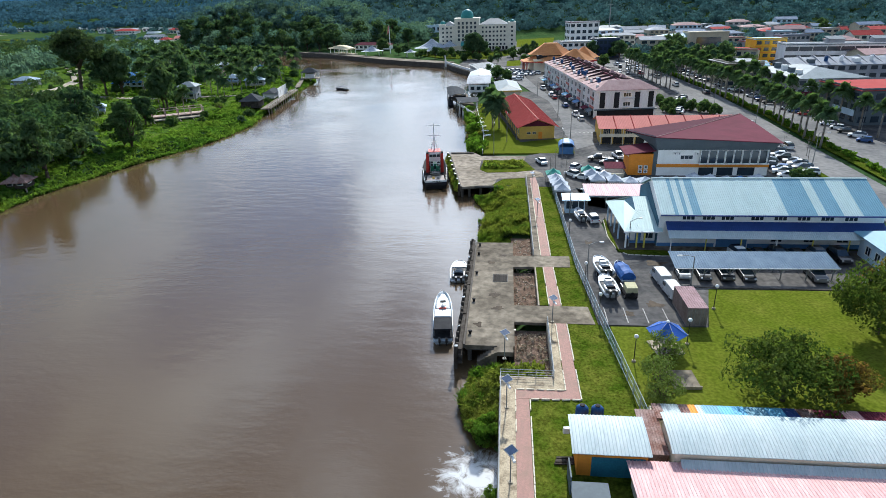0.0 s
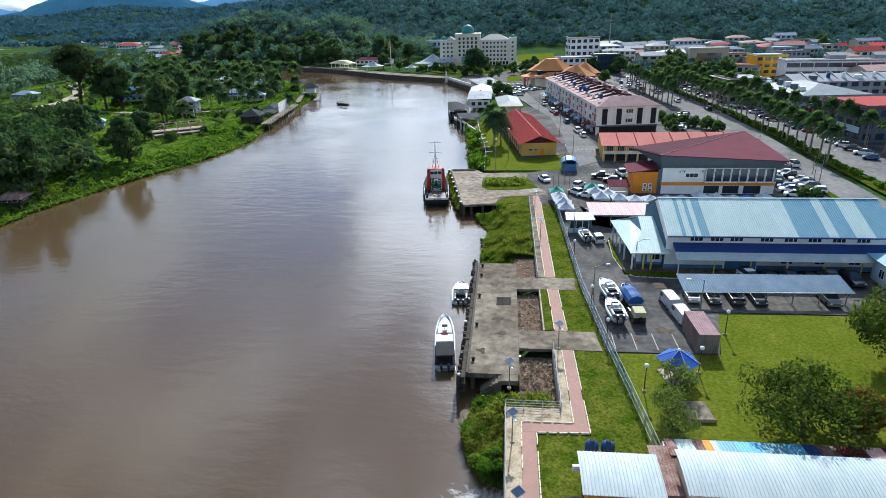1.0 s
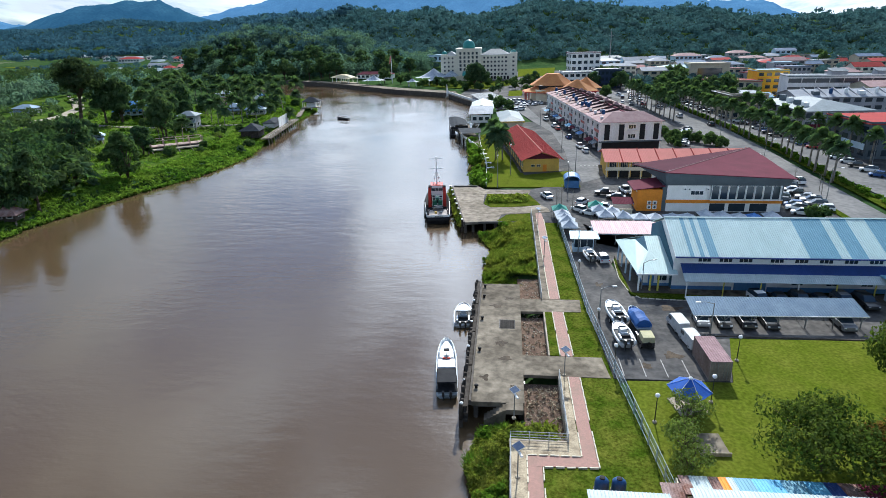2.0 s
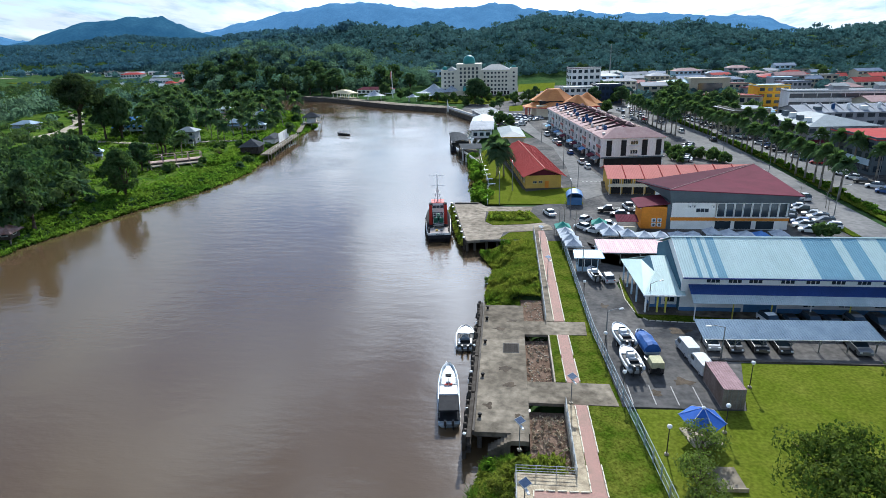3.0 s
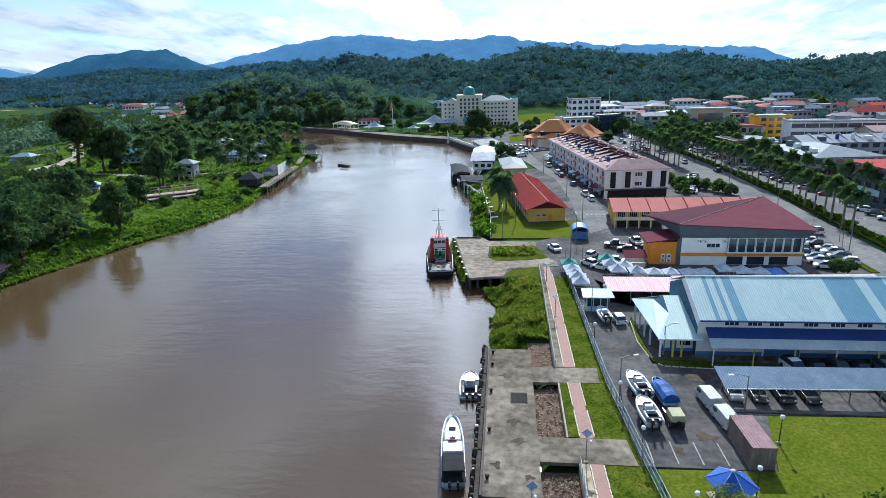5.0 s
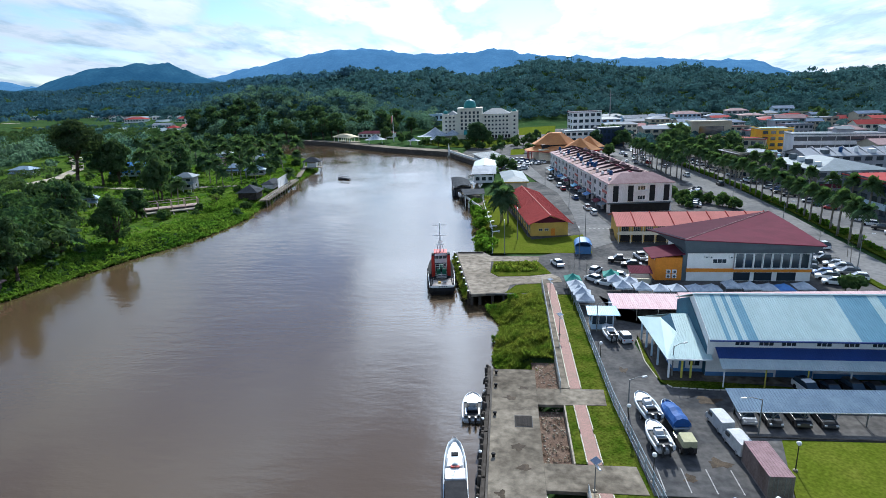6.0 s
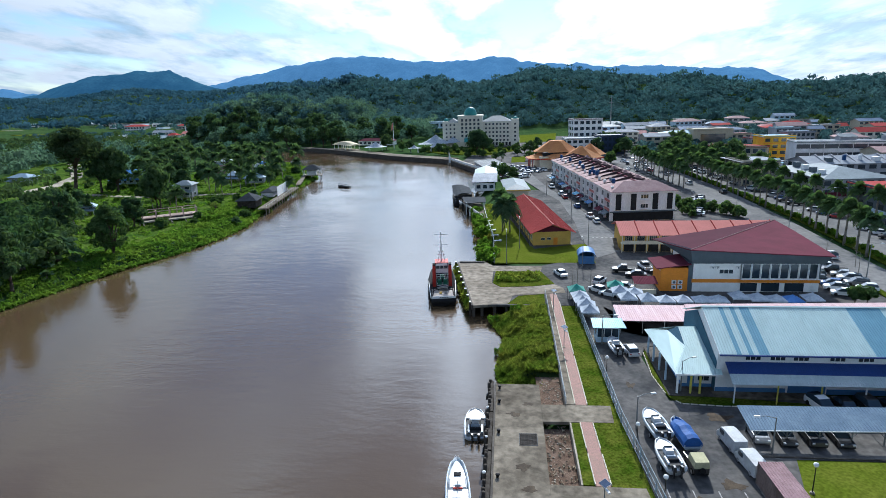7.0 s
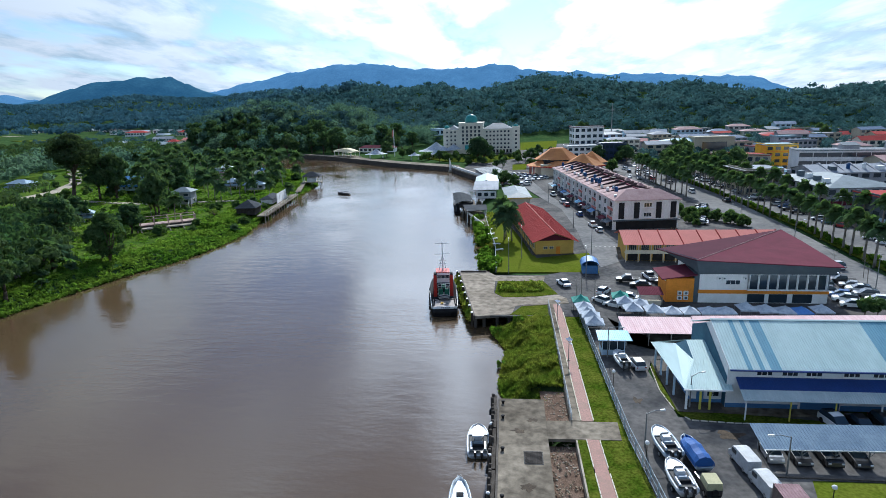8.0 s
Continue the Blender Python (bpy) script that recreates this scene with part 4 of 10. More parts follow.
def build_annex():
    t = thing("office_annex", 21.2, 89.8, Q, 0, "low office with pale blue hipped metal roof and yellow posts", "office")
    w = Geo().box(1.6, 2.2, 0, 5.6, 2.4, 3.0).box(1.6, 2.4, 0, 1.8, 15, 3.0).box(1.8, 14.8, 0, 5.6, 15, 3.0).box(5.4, 2.4, 0, 5.6, 14.8, 3.2)
    part("wall", w, WHITE, t)
    part("dado", Geo().box(1.56, 2.15, 0, 5.6, 2.197, 0.6).box(1.55, 2.2, 0, 1.597, 15, 0.6), BLUEW, t)
    A, B, C, D, E, F, G = (3.03, 10.5, 5.56), (7.05, 10.5, 5.62), (6.1, -0.1, 3.1), (0.0, -0.1, 3.1), (2.83, 6.0, 4.48), (1.86, 11.5, 4.58), (-0.7, 15.5, 3.05)
    part("roof_sheet", Geo().ribbed(D, C, (6.65, 6.0, 4.53), E, 0.3, 0.045).ribbed(E, (6.65, 6.0, 4.53), B, A, 0.3, 0.045), R_BLUE, t)
    part("roof_sheet", Geo().ribbed(F, G, D, E, 0.3, 0.03), R_BLUE, t)
    part("roof_sheet", Geo().ribbed((7.6, 15.5, 3.3), (-0.6, 15.5, 3.0), A, B, 0.3, 0.03), R_BLUE, t)
    # gable triangle in the same painted shade colour
    part("gable_infill", Geo().add([E, A, F, (2.83, 6.1, 4.0), (3.03, 10.4, 4.0), (1.9, 11.4, 4.0)], [(0, 1, 2), (5, 4, 3), (0, 3, 4, 1), (1, 4, 5, 2), (2, 5, 3, 0)]), SHADEB, t)
    part("fascia", Geo().box(-0.05, -0.2, 2.9, 6.1, -0.12, 3.12), WHITE, t)
    for i, (x, y) in enumerate([(0.45, 0.2), (2.2, 0.25), (3.4, 0.25), (-0.1, 4), (-0.25, 7), (-0.35, 10), (-0.45, 13)]):
        part("post", Geo().box(x - 0.12, y - 0.12, 0, x + 0.12, y + 0.12, 2.95), (WHITE, YELP, YELP)[i] if i < 3 else PALEBLUE, t)
    part("floor_slab", Geo().box(-0.7, -0.4, -0.2, 6.0, 15.2, 0.14), CONC_D, t)
    for y in (4.5, 7.5, 10.5, 13):
        window(t, 1.59, y, 1.0, 1.4, 1.2, -90, mullions=1)
    window(t, 4.4, 2.19, 1.0, 1.6, 1.2, 0, mullions=1)
    part("door", Geo().box(2.3, 2.13, 0.14, 3.2, 2.19, 2.2), BLUEW, t)
    return t


build_annex()


def build_carport():
    t = thing("carport", 26.4, 78.2, Q, 0, "open carport with sloping galvanised sheet roof", "carport")
    part("roof_sheet", Geo().ribbed((0.1, -0.1, 1.98), (22.8, 0.6, 1.98), (21.9, 3.55, 3.35), (-0.4, 3.1, 3.35), 0.35, 0.03), R_STEEL, t)
    part("edge_trim", Geo().sheet((0.1, -0.12, 1.9), (22.8, 0.58, 1.9), (22.8, 0.58, 2.02), (0.1, -0.12, 2.02), 0.04), WHITE, t)
    for i in range(7):
        x = 0.8 + i * 3.55
        y = 0.35 + i * 0.1
        part("post", Geo().box(x - 0.06, y - 0.06, 0, x + 0.06, y + 0.06, 2.0).tube((x, y, 1.0), (x + 0.9, y, 2.0), 0.035, n=6).tube((x, y, 1.0), (x - 0.9, y, 2.0), 0.035, n=6), STEEL, t)
        part("post", Geo().box(x - 0.06, y + 2.5, 0, x + 0.06, y + 2.62, 3.15), STEEL, t)
        part("rafter", Geo().sheet((x - 0.05, y, 1.9), (x + 0.05, y, 1.9), (x + 0.05, y + 2.6, 3.1), (x - 0.05, y + 2.6, 3.1), 0.1), STEEL, t)
    part("kerb", Geo().box(-0.2, -2.3, -0.2, 23.5, -2.05, 0.14), CONC_D, t)
    return t


build_carport()


def hip_roof(x0, y0, x1, y1, z, rise, over=0.6, thick=0.12):
    """A hipped roof as one shell."""
    x0, y0, x1, y1 = x0 - over, y0 - over, x1 + over, y1 + over
    w, d = x1 - x0, y1 - y0
    k = min(w, d) / 2
    if w >= d:
        r0, r1 = (x0 + k, (y0 + y1) / 2), (x1 - k, (y0 + y1) / 2)
    else:
        r0, r1 = ((x0 + x1) / 2, y0 + k), ((x0 + x1) / 2, y1 - k)
    g = Geo()
    lo = [(x0, y0, z), (x1, y0, z), (x1, y1, z), (x0, y1, z)]
    bot = [(x, y, z - thick) for x, y, _ in lo]
    top = [(*r0, z + rise), (*r1, z + rise)]
    if w >= d:
        f = [(0, 1, 5, 4), (1, 2, 5), (2, 3, 4, 5), (3, 0, 4)]
    else:
        f = [(0, 1, 4), (1, 2, 5, 4), (2, 3, 5), (3, 0, 4, 5)]
    g.add(lo + top + bot, f + [(0, 6, 7, 1), (1, 7, 8, 2), (2, 8, 9, 3), (3, 9, 6, 0), (9, 8, 7, 6)])
    return g


def shell(w, d, z0, z1, th=0.25):
    return Geo().box(0, 0, z0, w, th, z1).box(0, d - th, z0, w, d, z1).box(0, th, z0, th, d - th, z1).box(w - th, th, z0, w, d - th, z1)


def build_blue_office():
    t = thing("blue_office", 56.6, 77.5, Q, 0, "pale blue single-storey office with blue hipped roof", "office")
    part("wall", shell(14, 11, 0, 3.6), PALEBLUE, t)
    part("roof", hip_roof(0, 0, 14, 11, 3.7, 2.6, 0.9), R_BLUE2, t)
    for y in (1.5, 3.5, 6, 8.5):
        window(t, -0.01, y, 1.0, 1.3, 1.4, -90, mullions=1)
    for x in (2, 5, 8, 11):
        window(t, x, -0.01, 1.0, 1.6, 1.4, 0, mullions=1)
    part("plinth", Geo().box(-0.9, -0.9, -0.2, 14.5, 11.5, 0.1), CONC, t)
    return t


build_blue_office()


def build_guard_house():
    t = thing("guard_house", 13.4, 106.6, Q, 0, "small blue and white guard house with flat blue roof", "hut")
    part("wall", shell(3.6, 2.6, 0, 1.0, 0.12).box(0, 0, 1.0, 0.15, 0.15, 2.8).box(3.45, 0, 1.0, 3.6, 0.15, 2.8).box(0, 2.45, 1.0, 3.6, 2.6, 2.8), PALEBLUE, t)
    part("glazing", Geo().box(0.15, 0.03, 1.0, 3.45, 0.09, 2.5).box(0.03, 0.15, 1.0, 0.09, 2.45, 2.5).box(3.51, 0.15, 1.0, 3.57, 2.45, 2.5), GLASS, t)
    for x in (1.2, 2.4):
        part("mullion", Geo().box(x - 0.05, -0.01, 1.0, x + 0.05, 0.1, 2.6), WHITE, t)
    part("beam", Geo().box(0, -0.02, 2.5, 3.6, 0.14, 2.85), WHITE, t)
    part("roof", Geo().ribbed((-0.7, -0.6, 2.85), (4.6, -0.6, 2.85), (4.4, 3.0, 3.15), (-0.6, 3.0, 3.15), 0.3, 0.04), CYAN, t, "bright cyan-blue roof sheet")
    part("slab", Geo().box(-0.3, -0.3, -0.2, 4, 2.9, 0.1), CONC, t)
    return t


CYAN = mat("cyan_roof_sheet", (0.16, 0.42, 0.60), (0.13, 0.36, 0.54), scale=0.4, rough=0.45)
build_guard_house()

# ---- sheds at the south end ----
def arched(x0, x1, y0, y1, z0, rise, pitch=0.3, thick=0.04, bow=0.55):
    """A bowed ribbed roof: ribs run along y over a curve."""
    g = Geo()
    n = max(2, int((x1 - x0) / pitch))
    prof = []
    for j in range(9):
        u = j / 8
        prof.append((y0 + (y1 - y0) * u, z0 + rise * math.sin(math.pi * (0.12 + 0.5 * u)) ))
    xs = []
    for i in range(n):
        xs += [(x0 + (x1 - x0) * (i + d) / n, h) for d, h in ((0, 0), (0.55, 0), (0.68, 0.05), (0.88, 0.05))]
    xs.append((x1, 0))
    m = len(xs)
    vs = [(x, y, z + h) for y, z in prof for x, h in xs]
    fs = [(j * m + i, j * m + i + 1, (j + 1) * m + i + 1, (j + 1) * m + i) for j in range(8) for i in range(m - 1)]
    g.add(vs, fs)
    und = [(x, y, z - thick) for y, z in prof for x in (x0, x1)]
    g.add(und, [(2 * j, 2 * j + 2, 2 * j + 3, 2 * j + 1) for j in range(8)])
    return g


def shed(name, x, y, w, d, h, wall, label):
    t = thing(name, x, y, Q, 0, label, "shed")
    part("wall", shell(w, d, 0, h, 0.15), wall, t)
    return t


s = shed("riverside_shed", 8.5, 38.9, 5.9, 4.0, 2.3, ORANGE, "orange and teal shed with bowed white metal roof")
part("roof", arched(-0.5, 6.2, -0.3, 4.4, 2.35, 0.75), R_WHITE, s)
part("door", Geo().box(1.2, -0.06, 0, 5.7, -0.005, 2.1), mat("teal_board", (0.03, 0.14, 0.19), (0.025, 0.11, 0.16), scale=1, rough=0.6), s, "teal boarded front")
s = shed("market_shed", 16.6, 39.0, 42, 4.4, 2.9, CREAM, "long shed with bowed pale metal roof")
part("roof", arched(-0.3, 42.3, -0.2, 4.6, 2.6, 0.95), R_WHITE, s)
part("lower_roof", Geo().ribbed((0.4, -1.2, 1.9), (42.3, -1.2, 1.9), (42.3, -0.25, 2.45), (0.4, -0.25, 2.45), 0.3, 0.04), R_WHITE, s)
s = shed("pink_shed", 13.0, 30.0, 45, 8.0, 1.6, CREAM, "long shed under a faded pink ribbed roof")
part("roof", Geo().ribbed((-0.4, -0.2, 2.9), (45.5, -0.2, 2.9), (45.5, 8.9, 1.95), (-0.4, 8.9, 1.95), 0.3, 0.05), R_PINK, s)
s = shed("low_store", 7.9, 32.0, 2.6, 4.4, 1.1, BLUEW, "low dark blue store with a metal lid roof")
part("roof", Geo().sheet((-0.2, -0.2, 1.2), (2.9, -0.2, 1.2), (2.9, 4.7, 1.4), (-0.2, 4.7, 1.4), 0.08), GREYP, s)
s = shed("patched_lean_to", 16.2, 44.6, 24, 2.3, 1.6, CREAM, "row of lean-tos with patched rusty and blue roof sheets")
patch = [R_RUST, R_WHITE, R_RUST, ORANGE, R_WHITE, R_BLUE2, CYAN, CYAN, R_BLUE2, CYAN, R_NAVY, R_RUST, R_MAROON, R_PINK, R_MAROON, R_BLUE2]
xa = 0.2
for i, (pm, wd) in enumerate(zip(patch, [0.9, 1.6, 0.9, 0.7, 0.6, 1.5, 1.4, 1.0, 1.9, 1.6, 1.2, 1.6, 2.4, 1.6, 2.6, 2.4])):
    part("roof_sheet", Geo().ribbed((xa, -0.1, 2.05 + 0.03 * (i % 3)), (xa + wd - 0.02, -0.1, 2.05 + 0.03 * (i % 3)), (xa + wd - 0.02, 2.5, 1.75), (xa, 2.5, 1.75), 0.25, 0.04), pm, s)
    xa += wd
s = shed("rusty_store", 14.9, 40.2, 1.6, 5.4, 1.5, R_RUST, "small store with rusted sheet roof")
part("roof_sheet", Geo().ribbed((-0.3, -0.2, 1.7), (1.65, -0.2, 1.7), (1.65, 5.7, 1.9), (-0.3, 5.7, 1.9), 0.25, 0.04), R_RUST, s)

TANKM = mat("blue_tank_plastic", (0.025, 0.075, 0.19), (0.02, 0.06, 0.15), scale=1, rough=0.4)
for x in (9.5, 10.95):
    t = thing("water_tank", x + 0.1, 45.3, Q + 0.55, 0, "ribbed blue plastic water tank behind the shed", "water tank", "tanks behind the shed")
    part("tank", Geo().lathe([(0.6, 0.5), (0.63, 0.7), (0.6, 0.8), (0.63, 1.0), (0.6, 1.1), (0.63, 1.35), (0.6, 1.45), (0.6, 1.7), (0.38, 1.95), (0.26, 2.0)], 18), TANKM, t, smooth=True)
    part("lid", Geo().lathe([(0.25, 2.0), (0.25, 2.08), (0.08, 2.12)], 14), BLACK, t)
    part("stand", Geo().box(-0.6, -0.6, -0.6, 0.6, 0.6, 0.5), CONC, t)
t = thing("timber_stack", 6.9, 40.0, Q, 4, "old planks stacked on the grass by the shed", "planks")
for i in range(4):
    part("plank", Geo().box(-0.2 + 0.1 * i, i * 0.24, 0, 1.9 + 0.06 * i, i * 0.24 + 0.18, 0.09 + 0.05 * (i % 2)), WOODP, t)
t = thing("air_conditioner", 7.6, 42.4, Q + 1.5, 5, "white air conditioner unit on a wall bracket", "air conditioner")
part("case", Geo().box(0, 0, 0, 0.85, 0.35, 0.55, 0.03), WHITE, t)
part("bracket", Geo().box(0.05, 0.05, -0.08, 0.95, 0.12, -0.005), STEEL, t)
t = thing("wall_screen", 7.7, 36.6, Q, 0, "dark green board fence beside the shed", "fence")
part("board", Geo().box(0, 0, 0, 0.12, 2.3, 1.9), GREYP, t)

# ---- market roofs and tents ----
t = thing("market_hall", 17.6, 110.4, Q, 0, "long open market under a pale pink ribbed roof", "market hall")
part("roof", Geo().ribbed((0, -0.2, 2.45), (12, -0.2, 2.45), (12.2, 6.4, 2.85), (0, 6.4, 2.85), 0.35, 0.05).ribbed((12.02, 0.2, 2.6), (48, 1.6, 2.6), (48, 8.0, 3.1), (12.22, 6.4, 3.1), 0.35, 0.05), R_PALEP, t)
for i in range(14):
    x = 0.4 + i * 3.6
    part("post", Geo().box(x - 0.06, 0.3 + i * 0.1, 0, x + 0.06, 0.42 + i * 0.1, 2.45), STEEL, t)
part("back_wall", Geo().box(0.2, 6.2, 0, 48, 6.35, 2.5), PALEBLUE, t)

TENTW = mat("white_tarpaulin", (0.46, 0.49, 0.53), (0.26, 0.30, 0.35), scale=0.8, rough=0.6, bump=0.3, bscale=2)
TENTB = mat("blue_tarpaulin", (0.10, 0.22, 0.50), (0.08, 0.18, 0.42), scale=0.8, rough=0.6)
TENTG = mat("green_tarpaulin", (0.05, 0.26, 0.20), (0.04, 0.20, 0.16), scale=0.8, rough=0.6)


def tent(x, y, w, d, h, material, rz=0.0, label="peaked white market tent on thin poles"):
    t = thing("market_tent", x, y, Q, rz, label, "tent", "tents of the market")
    g, n = Geo(), 6
    rings = []
    for k in range(n + 1):
        u = k / n
        s = (1 - u) ** 1.35 + 0.02
        z = h * 0.62 + h * 0.38 * u
        rings.append([(sx * w / 2 * s, sy * d / 2 * s, z) for sx, sy in ((-1, -1), (0, -1), (1, -1), (1, 0), (1, 1), (0, 1), (-1, 1), (-1, 0))])
    g.loft(rings)
    part("canopy", g, material, t)
    g = Geo()
    for sx, sy in ((-1, -1), (1, -1), (1, 1), (-1, 1)):
        part("pole", Geo().tube((sx * w * 0.47, sy * d * 0.47, 0), (sx * w * 0.47, sy * d * 0.47, h * 0.63), 0.035, n=6), STEEL, t)
    part("valance", Geo().box(-w / 2, -d / 2 - 0.02, h * 0.54, w / 2, -d / 2 + 0.02, h * 0.625), material, t)
    return t


rt = random.Random(5)
for i in range(11):
    tent(21.5 + i * 3.35 + rt.uniform(-0.3, 0.3), 123.6 + 0.12 * i + rt.uniform(-0.5, 0.5), rt.uniform(2.8, 3.4), 3.2, rt.uniform(2.4, 3.2), TENTB if i in (9,) else TENTW, rt.uniform(-4, 4))
for x, y, m in ((12.6, 128.6, TENTG), (12.9, 125.6, TENTW), (13.1, 122.6, TENTW), (13.4, 119.6, TENTW), (13.6, 116.6, TENTW), (20.6, 131.2, TENTG), (23.6, 127.6, TENTW), (20.8, 127.3, TENTW)):
    tent(x, y, 3.2, 3.2, rt.uniform(2.6, 3.3), m, rt.uniform(-6, 6), "sagging market tent with tarpaulin roof")
t = thing("food_stall", 24.2, 130.4, Q, 0, "food stall with a maroon sheet roof", "stall")
part("roof", Geo().ribbed((0, 0, 2.3), (4.6, 0, 2.3), (4.6, 3.2, 3.0), (0, 3.2, 3.0), 0.3, 0.04), R_MAROON, t)
part("counter", Geo().box(0.3, 0.4, 0, 4.3, 0.8, 1.0), CREAM, t)
for x in (0.2, 4.4):
    for y in (0.15, 3.0):
        part("post", Geo().tube((x, y, 0), (x, y, 2.35 + 0.2 * y), 0.04, n=6), STEEL, t)

# darker copy of the maroon sheet, painting the shade on the left roof plane
R_MAROON_SHADED = mat("shaded_maroon_roof_sheet", (0.070, 0.018, 0.030), (0.056, 0.015, 0.025), scale=0.3, rough=0.85, fine=0.05, spec=0.03)
# ---- orange and grey civic building ----
def build_civic():
    t = thing("civic_building", 36.0, 132.8, Q, 0, "two-storey white building with orange band and maroon wing roof", "building")
    W, D = 24.0, 26.0
    part("wall", Geo().slab([(0, 0), (W, 0), (W, D), (19.8, D - 0.4), (0, 15.0)], 0, 6.3), WHITE, t)
    part("orange_band", Geo().box(-0.15, -0.16, 1.95, W + 0.1, -0.003, 2.65).box(-0.16, -0.003, 1.95, -0.003, 8, 2.65), ORANGE, t, "orange painted band")
    # slanted grey fascia under the roof
    g = Geo().sheet((-0.4, -0.5, 6.0), (W + 0.5, -0.5, 6.0), (W + 1.2, -1.3, 7.6), (-1.2, -1.3, 9.0), 0.3)
    part("fascia", g, GREYP, t, "slate grey slanted fascia")
    part("fascia", Geo().sheet((-0.4, 13.0, 6.0), (-0.4, -0.5, 6.0), (-1.2, -1.3, 9.0), (-4.6, 13.5, 7.4), 0.3), GREYP, t)
    part("fascia", Geo().sheet((W + 0.4, -0.5, 6.0), (W + 0.4, D, 6.0), (W + 1.2, D, 7.8), (W + 1.2, -1.3, 7.6), 0.3), GREYP, t)
    a, b, apex, c = (-1.3, -1.5, 9.1), (W + 1.7, -1.6, 7.75), (W + 3.0, 29.0, 8.4), (-5.1, 13.9, 7.5)
    part("roof", Geo().sheet(a, b, (W + 3.4, 20, 7.9), apex, 0.18), R_MAROON, t, "broad maroon roof plane")
    part("roof", Geo().sheet(c, a, apex, (20.5, 27.3, 7.5), 0.18), R_MAROON_SHADED, t, "maroon roof plane folded upwards")
    part("ridge_cap", Geo().tube((-1.2, -1.4, 9.13), (W + 3.0, 29.0, 8.47), 0.1, n=6), R_TILE, t)
    # upper windows between white fins
    for i in range(8):
        x = 10.0 + i * 1.78
        window(t, x, -0.31, 2.85, 1.62, 3.05, 0, WHITE, GLASS, 0)
        part("fin", Geo().box(x - 0.94, -0.75, 2.7, x - 0.84, -0.005, 6.0), WHITE, t)
    part("fin", Geo().box(10.0 + 8 * 1.78 - 0.94, -0.75, 2.7, 10.0 + 8 * 1.78 - 0.84, -0.005, 6.0), WHITE, t)
    part("sill", Geo().box(9.0, -0.55, 2.66, W, -0.005, 2.84), WHITE, t)
    part("blind_panel", Geo().box(9.06, -0.3, 2.84, W - 0.1, -0.005, 5.95), GREYP, t)
    window(t, 6.3, -0.01, 3.75, 2.7, 0.95, 0, mullions=2)
    for x in (3.6, 4.5, 8.4):
        ac = part("air_conditioner", Geo().box(x - 0.35, -0.45, 4.9, x + 0.35, -0.02, 5.35), WHITE, t)
        part("fan_grille", Geo().tube((x, -0.47, 5.12), (x, -0.455, 5.12), 0.17, n=12), GREYP, ac)
    for x0, x1 in ((9.2, 12.4), (13.2, 16.6), (17.6, 21.2)):
        part("shop_front", Geo().box(x0, -0.06, 0.1, x1, -0.01, 1.85), GLASS, t)
    # orange stair block
    ob = Geo().box(-6.2, 0.2, 0, -0.9, 6.5, 4.9)
    part("stair_block", ob, ORANGE, t, "orange stair block")
    part("stair_roof", Geo().sheet((-7.3, -0.6, 5.0), (-0.6, -0.6, 5.9), (-0.6, 7.4, 5.9), (-7.3, 7.4, 5.0), 0.18), R_MAROON, t, "small maroon roof")
    part("grey_pier", Geo().box(-0.9, 0.1, 0, -0.005, 6.6, 5.9), GREYP, t)
    for x in (-3.6, -2.4):
        for z in (0.6, 1.6):
            ac = part("air_conditioner", Geo().box(x - 0.42, -0.2, z, x + 0.42, 0.19, z + 0.75), WHITE, t)
            part("fan_grille", Geo().tube((x, -0.225, z + 0.37), (x, -0.205, z + 0.37), 0.27, n=12), GREYP, ac)
    part("sign_bars", Geo().box(-6.22, 0.8, 4.1, -6.205, 4.6, 4.35), WHITE, t)
    return t


build_civic()


def build_salmon():
    t = thing("old_shop_row", 27.9, 164.0, Q, 0.0, "two-storey yellow timber shop row with salmon roof", "building")
    W, D = 37, 11
    part("wall", shell(W, D, 0, 4.7, 0.25), YELLOW, t)
    part("veranda_slab", Geo().box(-0.4, -1.5, 2.2, W, -0.01, 2.4), CREAM, t)
    part("balustrade", Geo().box(-0.4, -1.5, 2.4, W, -1.42, 3.1), CREAM, t)
    for i in range(13):
        x = -0.2 + i * 3.0
        part("post", Geo().box(x - 0.1, -1.45, 0, x + 0.1, -1.25, 4.6), CREAM, t)
    for i in range(8):
        a, b = -0.9 + i * 4.75, -0.9 + (i + 1) * 4.75
        part("roof_sheet", Geo().ribbed((a, -1.9, 4.55), (b - 0.1, -1.9, 4.55), (b - 0.1, 5.5, 6.7), (a, 5.5, 6.7), 0.4, 0.03), R_SALMON, t)
        part("fire_wall", Geo().sheet((b - 0.05, -1.9, 4.8), (b - 0.05, 5.5, 6.95), (b - 0.05, 5.5, 6.6), (b - 0.05, -1.9, 4.45), 0.1), R_RED, t)
    part("roof_sheet", Geo().ribbed((W + 0.1, D + 1, 4.55), (-0.9, D + 1, 4.55), (-0.9, 5.5, 6.7), (W + 0.1, 5.5, 6.7), 0.4, 0.03), R_SALMON, t)
    for i in range(12):
        window(t, 1.6 + i * 3.0, -0.01, 2.75, 1.9, 1.5, 0, CREAM, GLASS, 3)
        part("shop_front", Geo().box(0.5 + i * 3.0, -0.06, 0.05, 2.9 + i * 3.0, -0.01, 1.95), DARK, t)
    part("side_stair", Geo().sheet((-1.5, 1, 0), (-0.5, 1, 0), (-0.5, 5, 2.3), (-1.5, 5, 2.3), 0.15), CONC, t)
    return t


build_salmon()


